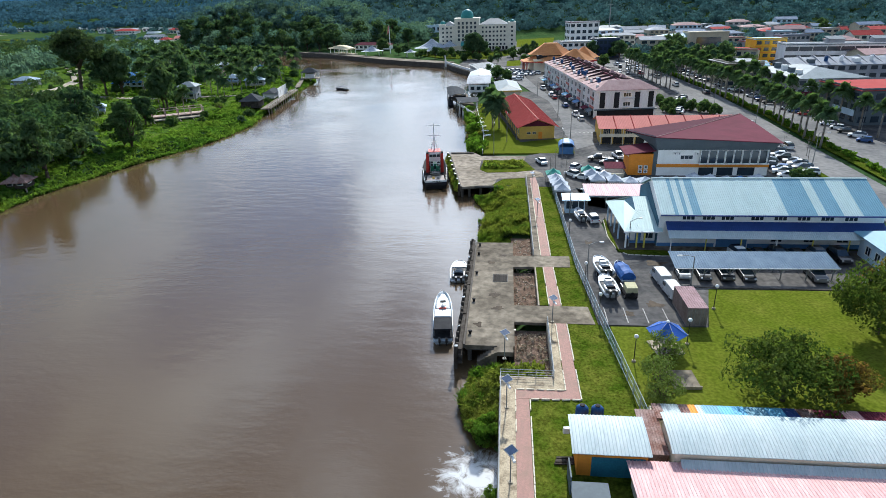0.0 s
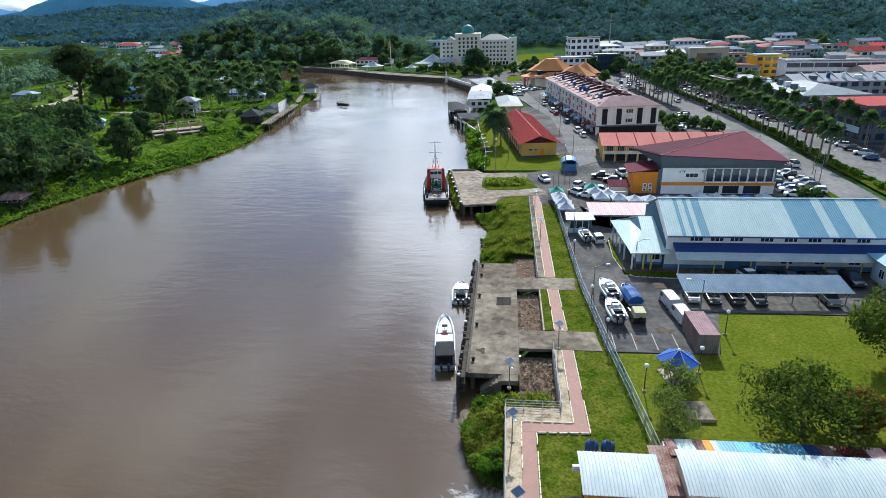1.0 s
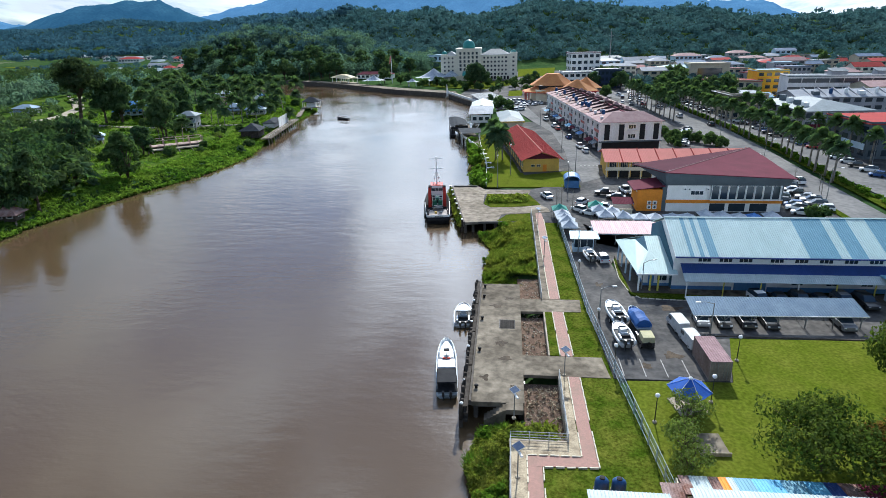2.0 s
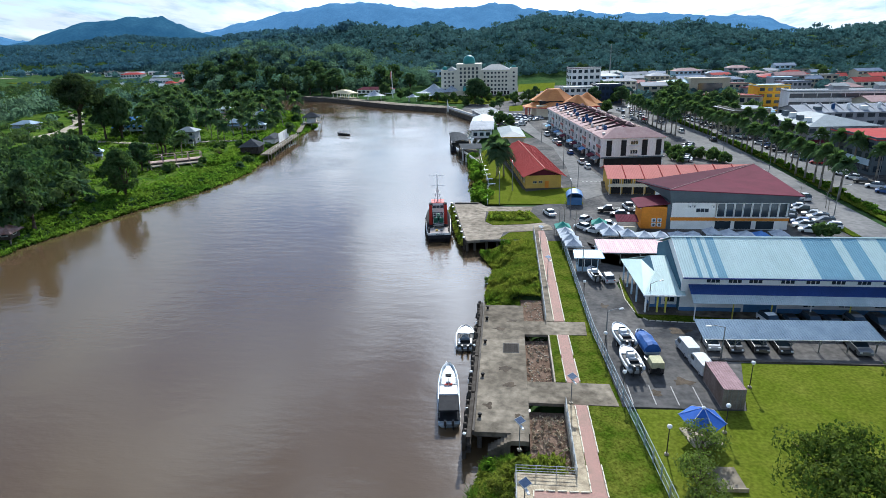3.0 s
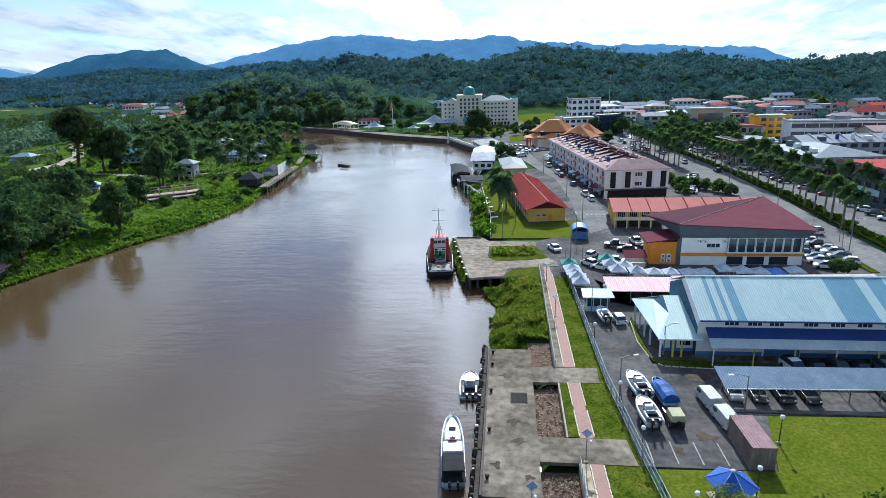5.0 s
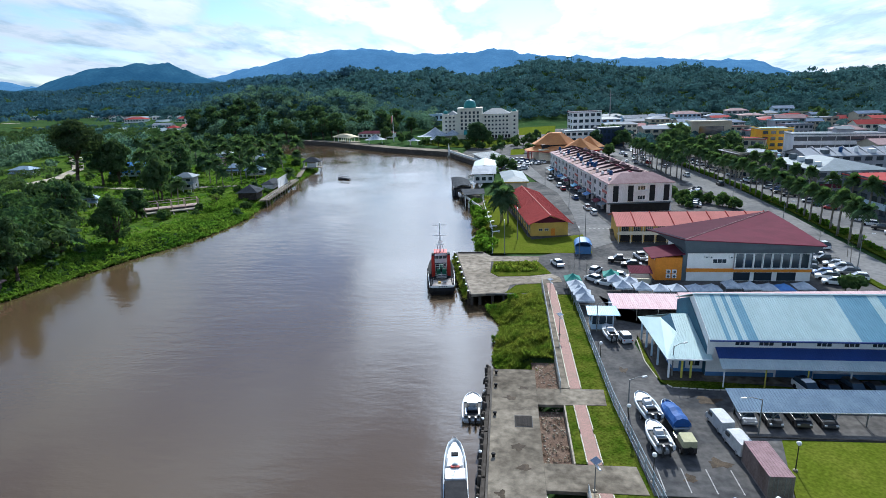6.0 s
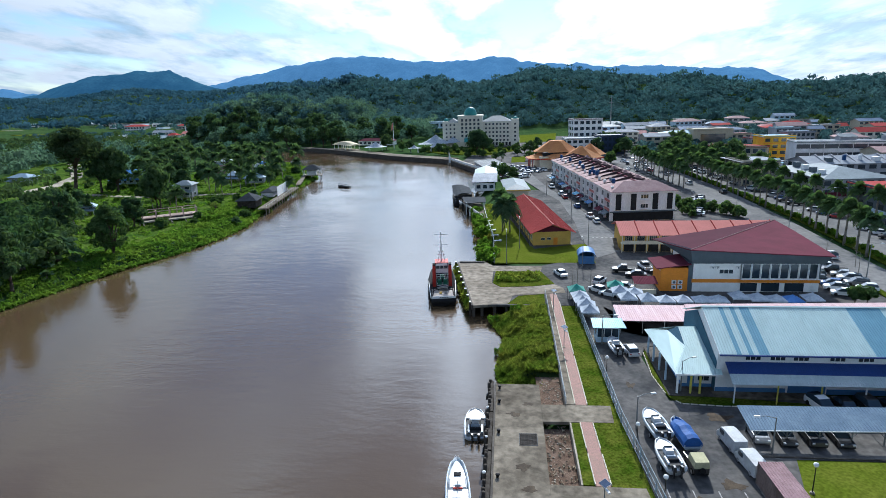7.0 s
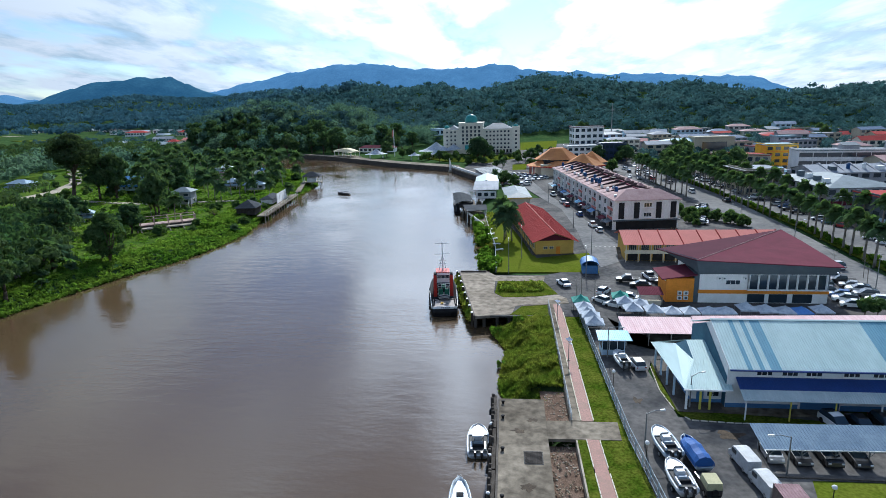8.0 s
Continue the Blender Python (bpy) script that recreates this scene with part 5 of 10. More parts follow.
def build_red_hall():
    t = thing("red_roofed_hall", 5.9, 169.6, Q, 7.6, "long yellow single-storey hall with red metal gable roof", "hall")
    W, D = 10.0, 47.0
    w = Geo().box(0, 0, 0, W, 0.25, 3.6).box(0, D - 0.25, 0, W, D, 3.6).box(0, 0.25, 0, 0.25, D - 0.25, 3.6).box(W - 0.25, 0.25, 0, W, D - 0.25, 3.6)
    for y in (0.12, D - 0.12):
        w.add([(0, y - 0.1, 3.6), (W, y - 0.1, 3.6), (W / 2, y - 0.1, 5.6), (0, y + 0.1, 3.6), (W, y + 0.1, 3.6), (W / 2, y + 0.1, 5.6)], [(0, 1, 2), (5, 4, 3), (0, 2, 5, 3), (1, 4, 5, 2), (0, 3, 4, 1)])
    part("wall", w, YELLOW, t)
    part("roof_sheet", Geo().ribbed((-1.0, D + 0.6, 3.6), (-1.0, -1.3, 3.6), (W / 2, -1.3, 5.95), (W / 2, D + 0.6, 5.95), 0.4, 0.04), R_RED, t)
    part("roof_sheet", Geo().ribbed((W + 1.2, -1.3, 3.5), (W + 1.2, D + 0.6, 3.5), (W / 2, D + 0.6, 5.95), (W / 2, -1.3, 5.95), 0.4, 0.04), R_RED, t)
    part("ridge_cap", Geo().tube((W / 2, -1.4, 6.0), (W / 2, D + 0.7, 6.0), 0.16, n=6), R_SALMON, t)
    # shade below the roof overhang, drawn as a flat maroon triangle
    part("gable_shade", Geo().add([(0.3, -0.06, 3.75), (W - 0.3, -0.06, 3.75), (W / 2, -0.06, 5.45), (0.3, -0.01, 3.75), (W - 0.3, -0.01, 3.75), (W / 2, -0.01, 5.45)], [(0, 1, 2), (5, 4, 3), (0, 3, 4, 1), (1, 4, 5, 2), (2, 5, 3, 0)]), R_MAROON, t, "dark triangle painted as shade under the gable roof")
    for x in (2.6, 4.2):
        window(t, x, -0.01, 1.5, 1.1, 0.7, 0, CREAM, GLASS, 1)
    part("door", Geo().box(5.4, -0.06, 0, 6.5, -0.01, 2.1), ORANGE, t, "orange door")
    part("plinth", Geo().box(-0.9, -0.5, -0.2, W + 0.8, D + 0.4, 0.12), CONC_D, t)
    for i in range(11):
        window(t, -0.01, 2.5 + i * 4.2, 1.3, 2.2, 1.4, -90, CREAM, GLASS, 2)
    for i in range(12):
        part("post", Geo().box(-0.85, 1 + i * 4.1, 0, -0.7, 1.15 + i * 4.1, 3.5), GREYP, t)
    return t


build_red_hall()


def build_blue_shelter():
    t = thing("blue_shelter", 15.9, 152.6, Q, -3, "small blue shelter with arched metal roof", "shelter")
    part("wall", shell(3.6, 4.2, 0, 1.9, 0.1), BLUEW, t)
    g = Geo()
    rings = []
    for k in range(2):
        y = -0.4 + k * 5.0
        rings.append([(1.8 - 2.1 * math.cos(math.pi * i / 10), y, 1.85 + 1.35 * math.sin(math.pi * i / 10)) for i in range(11)] + [(1.8 + 2.0 * math.cos(math.pi * i / 10), y, 1.78 + 1.25 * math.sin(math.pi * i / 10)) for i in range(11)])
    g.loft(rings)
    part("roof", g, BARREL, t, "blue barrel roof")
    return t


BARREL = mat("blue_barrel_sheet", (0.10, 0.20, 0.40), (0.08, 0.17, 0.34), scale=0.6, rough=0.45)
build_blue_shelter()


FIREW = mat("dark_fire_wall", (0.085, 0.055, 0.055), (0.05, 0.036, 0.038), scale=0.6, rough=0.9)


def build_shophouses():
    t = thing("shophouse_block", 31.4, 200.0, Q, 7.4, "three-storey shophouse block with dusty pink tiled roofs", "shophouse")
    W, D, H = 19.6, 92.0, 9.2
    part("wall", shell(W, D, 0, H, 0.35), GREYW, t)
    part("upper_floor", Geo().box(0.36, 0.36, 2.9, W - 0.36, D - 0.36, 3.1), CONC, t)
    part("cornice", Geo().box(-0.5, -0.5, H - 0.45, W + 0.5, -0.001, H).box(-0.5, 0, H - 0.45, -0.001, D, H), GREYW, t)
    part("string_course", Geo().box(-0.7, -0.7, 2.75, W + 0.4, -0.003, 3.1).box(-0.7, 0, 2.75, -0.003, D, 3.1), GREYP, t, "dark band over the arcade")
    # flat dark panel painted as the shade inside the arcade
    part("arcade_shade", Geo().box(0.36, -0.02, 0.05, W - 0.36, 0.3, 2.7), DARK, t)
    # end face: tall dark recesses and small windows
    for x in (1.9, 6.6, 13.4, 17.9):
        part("recess", Geo().box(x - 0.85, -0.12, 3.4, x + 0.85, -0.01, 8.4), DARK, t, "tall dark louvred recess")
    for z in (3.9, 6.9):
        window(t, 10.0, -0.01, z, 2.4, 1.3, 0, GREYW, GLASS, 2)
        part("balcony_slab", Geo().box(8.4, -0.6, z - 0.35, 11.8, -0.01, z - 0.2), GREYW, t)
    # river face: each lot has windows, awning and hood
    lots = 15
    for i in range(lots):
        y = D * (i + 0.5) / lots
        part("party_wall", Geo().box(-0.8, y - 3.06 - 0.12, 0, -0.002, y - 3.06 + 0.12, H - 0.5), GREYW, t)
        for z in (3.7, 6.5):
            window(t, -0.01, y - 1.4, z, 2.2, 1.7, -90, WHITE, DARK, 1)
            window(t, -0.01, y + 1.3, z, 2.2, 1.7, -90, WHITE, DARK, 1)
            if (i * 5 + int(z)) % 4 == 1:
                part("air_conditioner", Geo().box(-0.5, y - 0.3, z - 0.5, -0.02, y + 0.5, z + 0.05, 0.03), WHITE, t)
            if (i * 7 + int(z)) % 3 == 0:
                part("balcony_rail", Geo().box(-0.75, y - 2.7, z - 0.7, -0.68, y + 2.7, z + 0.1), (R_SALMON, BLUEW, WHITE)[i % 3], t)
        part("shop_front", Geo().box(-0.05, y - 2.7, 0.05, -0.005, y + 2.7, 2.6), DARK, t)
        if i % 5 != 2:
            part("awning", Geo().sheet((-2.6, y + 2.4, 2.1), (-2.6, y - 2.4, 2.1), (-0.7, y - 2.4, 2.75), (-0.7, y + 2.4, 2.75), 0.06), (GREYP, R_MAROON, BLUEW, R_MAROON, CYAN, GREYP, R_WHITE)[(i * 3) % 7], t)
    # roofs of the lots: ridges across the block with raised fire walls
    n = 13
    y = 7.0
    part("roof_end", hip_roof(0, 0, W, 9.5, H, 2.6, 0.7), R_TILE, t, "hipped end roof, dusty pink")
    for i in range(n):
        y0, y1 = 8.0 + i * 6.45, 8.0 + (i + 1) * 6.45
        part("ridge_cap", Geo().box(W / 2 - 0.3, y0, H + 1.95, W / 2 + 0.3, y1 - 0.26, H + 2.1 + 0.2 * (i % 3)), R_MAROON, t)
        if i % 2:
            part("dormer", Geo().loft([[(W / 2 + 2.2, y0 + 1.5, H + 1.0), (W / 2 + 5.2, y0 + 1.5, H + 1.0), (W / 2 + 5.2, y0 + 4.6, H + 1.0), (W / 2 + 2.2, y0 + 4.6, H + 1.0)], [(W / 2 + 3.4, y0 + 2.6, H + 2.7), (W / 2 + 4.0, y0 + 2.6, H + 2.7), (W / 2 + 4.0, y0 + 3.4, H + 2.7), (W / 2 + 3.4, y0 + 3.4, H + 2.7)]]), R_TILE, t)
        m = R_TILE if i not in (2, 6, 9) else R_RUST
        part("roof_slope", Geo().sheet((-0.6, y0, H + 0.05), (W / 2, y0, H + 1.9), (W / 2, y1 - 0.25, H + 1.9), (-0.6, y1 - 0.25, H + 0.05), 0.1).sheet((W / 2, y0, H + 1.9), (W + 0.6, y0, H + 0.05), (W + 0.6, y1 - 0.25, H + 0.05), (W / 2, y1 - 0.25, H + 1.9), 0.1), m, t)
        part("fire_wall", Geo().add([(-0.7, y1 - 0.24, H), (W / 2, y1 - 0.24, H + 2.75), (W + 0.7, y1 - 0.24, H), (-0.7, y1 - 0.02, H), (W / 2, y1 - 0.02, H + 2.75), (W + 0.7, y1 - 0.02, H)], [(0, 2, 1), (3, 4, 5), (0, 1, 4, 3), (1, 2, 5, 4), (2, 0, 3, 5)]), FIREW, t)
        for q in range((i * 5) % 3):
            part("roof_vent", Geo().box(2.0 + q * 2.3, y0 + 2.0 + q, H + 0.4, 2.8 + q * 2.3, y0 + 2.7 + q, H + 1.5 + 0.3 * q), (WHITE, R_STEEL)[q % 2], t)
        if i in (0, 3, 5, 6, 8, 10, 12):
            tank = part("roof_tank", Geo().lathe([(0.6, H + 1.0), (0.62, H + 2.2), (0.3, H + 2.6)], 12, 3.5 + i % 3, y0 + 3), TANKM, t, "blue roof water tank")
    for i in range(3):
        part("roof_tank", Geo().lathe([(0.55, H + 0.9), (0.57, H + 2.0), (0.3, H + 2.3)], 12, 2.5 + i * 1.5, 36.0), TANKM, t, "blue roof water tank")
    part("satellite_dish", Geo().lathe([(0.1, H + 2.0), (0.9, H + 2.5), (1.2, H + 3.0)], 14, 8.5, 31.0), BLACK, t)
    part("aerial_base", Geo().box(0.5, 3, H, 1.3, 3.8, H + 1.3), WHITE, t)
    return t


build_shophouses()

# ---- distance: mountains behind the forest ----
def ridge_mesh(name, profile, y, depth, material, label, seed, step, rough):
    """A mountain range: a rising and falling crest along x with spurs running down to both sides."""
    g = Geo()
    x0, x1 = profile[0][0], profile[-1][0]
    nx, ny = int((x1 - x0) / step), 30
    for j in range(ny + 1):
        v = j / ny
        fall = (1 - abs(2 * v - 1) ** 1.3)
        for i in range(nx + 1):
            x = x0 + (x1 - x0) * i / nx
            h = float(np.interp(x, [p[0] for p in profile], [p[1] for p in profile]))
            spur = noise.noise((x * 0.004, v * 1.2, seed)) * 0.30 + noise.noise((x * 0.013, v * 2.5, seed + 5)) * 0.18
            crest = rough * (noise.noise((x * 0.009 * 1500 / y ** 0.88, v * 3, seed)) + 0.7 * noise.noise((x * 0.022, v * 5, seed)) + 0.5 * noise.noise((x * 0.06, v * 9, seed + 1)))
            g.v.append((x, y + depth * (v - 0.5), max(-5.0, (h + crest) * (fall * (1 + spur * (1 - fall) * 3)))))
    for j in range(ny):
        for i in range(nx):
            a = j * (nx + 1) + i
            g.f.append((a, a + 1, a + nx + 2, a + nx + 1))
    return setting(name, g, material, label, True)


# Blue haze of distance is put into the base colours and a faint emission.
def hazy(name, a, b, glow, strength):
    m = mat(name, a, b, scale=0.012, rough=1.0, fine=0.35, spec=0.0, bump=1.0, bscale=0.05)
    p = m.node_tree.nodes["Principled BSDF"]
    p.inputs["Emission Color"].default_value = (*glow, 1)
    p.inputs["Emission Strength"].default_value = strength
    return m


FARHILL = hazy("far_range_blue_haze", (0.022, 0.055, 0.10), (0.045, 0.095, 0.15), (0.105, 0.25, 0.45), 0.52)
MIDHILL = hazy("near_hill_blue_haze", (0.007, 0.022, 0.034), (0.024, 0.056, 0.072), (0.045, 0.145, 0.27), 0.44)
ridge_mesh("backdrop_range", [(-3900, 20), (-3550, 165), (-3300, 110), (-2900, 130), (-2150, 110), (-1930, 150), (-1797, 181), (-1318, 267), (-1143, 287), (-896, 289), (-710, 261), (-413, 237), (-230, 245), (-48, 256), (239, 208), (416, 209), (663, 174), (905, 173), (1214, 149), (1517, 139), (1726, 48), (2100, 20)], 4000, 1100, FARHILL, "distant mountain range in painted blue haze", 2.0, 20, 12)
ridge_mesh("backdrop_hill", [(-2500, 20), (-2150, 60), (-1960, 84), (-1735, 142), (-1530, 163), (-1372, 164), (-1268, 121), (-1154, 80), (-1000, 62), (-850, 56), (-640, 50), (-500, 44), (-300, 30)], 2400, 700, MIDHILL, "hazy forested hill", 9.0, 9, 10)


# ---- trees ----
def crown_points(seed, h, r, n, clumps, base=0.45, squash=0.75):
    g = np.random.default_rng(seed)
    pts, cs, outs = [], [], []
    for i in range(clumps):
        a = g.uniform(0, 2 * np.pi)
        u = g.uniform(0, 1) ** 0.5
        k = g.uniform(0, 1)
        z = h * (base + (1 - base) * (0.12 + 0.78 * k))
        shrink = math.sqrt(max(0.08, 1 - (2 * abs(k - 0.42)) ** 2 * 0.8))
        c = (r * u * 0.78 * shrink * math.cos(a), r * u * 0.78 * shrink * math.sin(a), z)
        s = r * g.uniform(0.20, 0.40) * (24 / clumps) ** 0.3
        cs.append(c)
        q = blob_points(n // clumps, c, (s, s, s * squash), int(seed * 100 + i))
        o = (q - np.array(c)) / s + 0.35 * (q - np.array((0, 0, h * (base + 1) * 0.5))) / r
        pts.append(q)
        outs.append(o / (np.linalg.norm(o, axis=1)[:, None] + 1e-6))
    return np.concatenate(pts), cs, np.concatenate(outs)


def tree_proto(seed, h, r, n, clumps, leaf, size, base=0.42, trunk=None, name="broadleaf_tree", label="", category="tree"):
    t = thing(name, 0, 0, -60, 0, label, category)
    pts, cs, outs = crown_points(seed, h, r, n, clumps, base)
    g = np.random.default_rng(seed)
    tr = trunk or h * 0.022 + 0.06
    fork = h * base * 0.85
    lean = g.uniform(-0.3, 0.3, 2)
    w = Geo().path([(0, 0, -0.4), (lean[0] * 0.4, lean[1] * 0.4, fork * 0.5), (lean[0], lean[1], fork)], [tr * 1.35, tr, tr * 0.85], 7)
    for c in cs[:: max(1, len(cs) // 8)]:
        mid = (lean[0] + (c[0] - lean[0]) * 0.5, lean[1] + (c[1] - lean[1]) * 0.5, fork + (c[2] - fork) * 0.62)
        w.path([(lean[0], lean[1], fork - 0.1), mid, c], [tr * 0.6, tr * 0.36, tr * 0.12], 4)
    part("trunk", w, BARK, t, smooth=True)
    vs, qs = leaves(pts, size, seed=seed, out=outs)
    part("crown", Geo().arrays(vs, qs), leaf, t)
    return t


def frond(g, base, az, pitch, length, droop, width, pairs=11):
    """An arching pinnate frond: a midrib with leaflets on both sides."""
    ca, sa = math.cos(az), math.sin(az)
    prev = None
    for k in range(pairs + 1):
        u = k / pairs
        d = length * u
        out = d * math.cos(pitch) * (1 - 0.18 * u)
        up = d * math.sin(pitch) - droop * length * u * u
        p = Vector(base) + Vector((ca * out, sa * out, up))
        if prev is not None:
            l = width * (0.45 + 0.9 * math.sin(math.pi * min(0.97, 0.12 + u * 0.86)))
            side = Vector((-sa, ca, 0))
            tip = (p - prev) * 1.3
            for s in (1, -1):
                a, b = prev, p
                c = p + side * (s * l) + tip * 0.5 - Vector((0, 0, l * 0.45))
                d2 = prev + side * (s * l * 0.9) + tip * 0.25 - Vector((0, 0, l * 0.45))
                g.add([a, a + (b - a) * 0.62, c, d2], [(0, 1, 2, 3)])
        prev = p


def palm_proto(seed, h, n, length, leaf, bark, tr, curve, name, label, pitch=(0.1, 1.2)):
    t = thing(name, 0, 0, -60, 0, label, "palm")
    g = np.random.default_rng(seed)
    cx = curve
    w = Geo().path([(0, 0, -0.3), (cx * 0.25, 0, h * 0.4), (cx * 0.6, 0, h * 0.75), (cx, 0, h)], [tr * 1.4, tr * 1.1, tr, tr * 0.8], 8)
    part("trunk", w, bark, t, smooth=True)
    if name == "royal_palm":
        part("crownshaft", Geo().path([(cx, 0, h - 0.1), (cx, 0, h + 0.5), (cx, 0, h + 1.2)], [tr * 0.85, tr * 0.95, tr * 0.4], 8), LEAF_C, t, smooth=True)
        h += 1.1
    c = Geo()
    for i in range(n):
        frond(c, (cx, 0, h), 2.4 * i + g.uniform(-0.3, 0.3), g.uniform(*pitch), length * g.uniform(0.85, 1.1), g.uniform(0.35, 0.7), length * 0.24)
    part("crown", c, leaf, t)
    return t


KINDS = {}
LEAF_D2 = leaf_mat("leaf_yellow_green", (0.038, 0.070, 0.015), (0.096, 0.120, 0.030), trans=0.40)
LEAF_R = leaf_mat("leaf_russet", (0.090, 0.090, 0.026), (0.190, 0.105, 0.034), trans=0.5)
LEAF_E = leaf_mat("leaf_grey_green", (0.052, 0.096, 0.046), (0.100, 0.142, 0.064), trans=0.42)
LEAF_G = leaf_mat("leaf_dusty_green", (0.085, 0.125, 0.036), (0.145, 0.172, 0.060), trans=0.5)
LEAF_F = leaf_mat("leaf_deep_green", (0.030, 0.052, 0.028), (0.066, 0.088, 0.042), trans=0.35)
SPEC = [
    ("big_a", 1, 6.4, 7.0, 7000, 44, LEAF_D2, 0.25, 0.30, "spreading leafy tree on the lawn"),
    ("big_b", 2, 6.6, 5.2, 6500, 30, LEAF_R, 0.27, 0.24, "rounded tree on the lawn with russet tinged leaves"),
    ("small_a", 3, 4.2, 2.9, 1350, 22, LEAF_G, 0.17, 0.25, "small open-crowned ornamental tree"),
    ("round_a", 4, 11, 5.2, 1250, 30, LEAF_B, 0.84, 0.25, "dense dark green tree"),
    ("round_b", 5, 13, 6.0, 1300, 32, LEAF_E, 0.92, 0.22, "tall leafy green tree"),
    ("tall_a", 6, 18, 6.0, 1450, 32, LEAF_B, 1.0, 0.30, "tall dark forest tree"),
    ("bush_a", 7, 3.2, 2.6, 430, 14, LEAF_C, 0.55, 0.05, "bushy bright green shrub"),
    ("bush_c", 17, 2.9, 2.1, 3400, 22, LEAF_C, 0.16, 0.03, "dense fine-leaved bush over the water"),
    ("bush_b", 8, 4.5, 3.4, 480, 14, LEAF_A, 0.87, 0.08, "dense dark green thicket"),
    ("giant", 10, 31, 12.6, 7000, 84, LEAF_F, 0.75, 0.50, "giant rainforest tree with tall bare trunk"),
    ("bamboo", 21, 15.0, 5.2, 3600, 60, LEAF_A, 0.50, 0.06, "tall feathery bamboo clump above the river bank"),
    ("feathery", 22, 16.0, 3.8, 2200, 40, LEAF_E, 0.55, 0.16, "dark upright tree with fine drooping foliage"),
    ("street_a", 9, 6.5, 3.6, 700, 18, LEAF_A, 0.84, 0.25, "round leafy green street tree"),
]
for key, seed, h, r, n, cl, leaf, size, base, label in SPEC:
    nm = "shrub" if key.startswith("bush") else "broadleaf_tree"
    KINDS[key] = tree_proto(seed, h, r, n, cl, leaf, size, base, name=nm, label=label, category="shrub" if nm == "shrub" else "tree")
KINDS["royal_a"] = palm_proto(11, 8.9, 30, 4.0, LEAF_A, PALMBARK, 0.24, 0.15, "royal_palm", "royal palm with smooth pale trunk in the boulevard", (-0.3, 1.45))
KINDS["royal_b"] = palm_proto(12, 8.0, 28, 4.1, LEAF_B, PALMBARK, 0.24, -0.1, "royal_palm", "royal palm with smooth pale trunk in the boulevard", (-0.3, 1.45))
KINDS["coco_a"] = palm_proto(13, 10.5, 24, 5.0, LEAF_E, PALMBARK, 0.17, 1.2, "coconut_palm", "slender coconut palm on the far bank", (-0.3, 1.4))
KINDS["coco_b"] = palm_proto(14, 8.0, 22, 4.8, LEAF_B, PALMBARK, 0.17, -0.8, "coconut_palm", "coconut palm with dark drooping fronds", (-0.3, 1.4))
KINDS["oil_palm"] = palm_proto(16, 4.6, 30, 6.6, LEAF_B, BARK, 0.42, 0.15, "oil_palm", "stout oil palm with long arching fronds", (0.1, 1.4))
KINDS["fan_a"] = palm_proto(15, 3.0, 22, 5.2, LEAF_B, PALMBARK, 0.35, 0.1, "wild_palm", "low wide wild palm among the trees", (0.2, 1.35))


def plant(key, x, y, s=1.0, rz=None, group="", sz=None, z=None, label=""):
    src = KINDS[key]
    rz = (x * 37.7 + y * 17.3) % 360 if rz is None else rz
    z = (Q if x > -20 and y < 420 else land_z(x, y)) if z is None else z
    m = pose(x, y, z, 0, 0, rz) @ Matrix.Diagonal((s, s, sz or s, 1))
    o = copy_thing(src, m)
    return tagged(o, label, "", group)


# yard trees
plant("big_a", 30.4, 50.6, 0.98, 0)
plant("big_b", 35.6, 51.0, 0.72, 40)
plant("big_a", 46.8, 64.5, 0.95, 120, sz=1.25)
plant("big_b", 52.0, 68.5, 1.05, 200, sz=1.3)
plant("small_a", 19.8, 56.4, 0.95, 10)
plant("small_a", 18.1, 51.6, 0.95, 100)
plant("small_a", 18.2, 48.8, 0.85, 220)
for x, y, k, sc in ((78, 352, "round_a", 0.62), (83, 346, "round_b", 0.55), (88, 338, "round_a", 0.6), (93, 328, "round_b", 0.55), (74, 360, "round_a", 0.7), (97, 318, "round_a", 0.6)):
    plant(k, x, y, sc, None, "trees at the boulevard's end")
for x, y, sc in ((63, 216, 0.85), (66, 213.5, 0.8), (69, 209.5, 0.9), (60, 220, 0.75), (71.2, 205.5, 0.75)):
    plant("bush_b", x, y, sc, None, "shrubs of the car park")
# royal palms along the median of the boulevard and its kerbs
r = random.Random(21)
for i in range(6, 40):
    y = 126 + i * 5.6
    x = float(np.interp(y, [128, 165, 200, 255, 330], [82.2, 84.2, 86.8, 84.6, 81.5]))
    plant("royal_a" if i % 3 else "royal_b", x + r.uniform(-0.5, 0.5), y, r.uniform(0.85, 1.05), None, "palms of the boulevard")
for i in range(13, 26):
    y = 182 + i * 6.2
    x = float(np.interp(y, [128, 165, 200, 255, 330], [73, 73.8, 74.2, 72.5, 66.5])) - 1.2
    plant("royal_b" if i % 2 else "royal_a", x + r.uniform(-0.6, 0.6), y, r.uniform(0.85, 1.05), None, "palms of the boulevard")
for i in range(16):
    y = 170 + i * 10.5
    x = float(np.interp(y, [128, 165, 200, 255, 330], [101.8, 102.0, 102.0, 98, 91])) + 1.2
    plant("royal_a", x + r.uniform(-0.6, 0.6), y, r.uniform(0.85, 1.05), None, "palms of the boulevard")
# hedge shrubs of the median
for i in range(70):
    y = 128 + i * 3.0
    x = float(np.interp(y, [128, 165, 200, 255, 330], [84.5, 86.2, 87.8, 86, 83]))
    plant("bush_a", x + r.uniform(-0.8, 0.8), y + r.uniform(-1, 1), r.uniform(0.35, 0.55), None, "hedge of the boulevard")
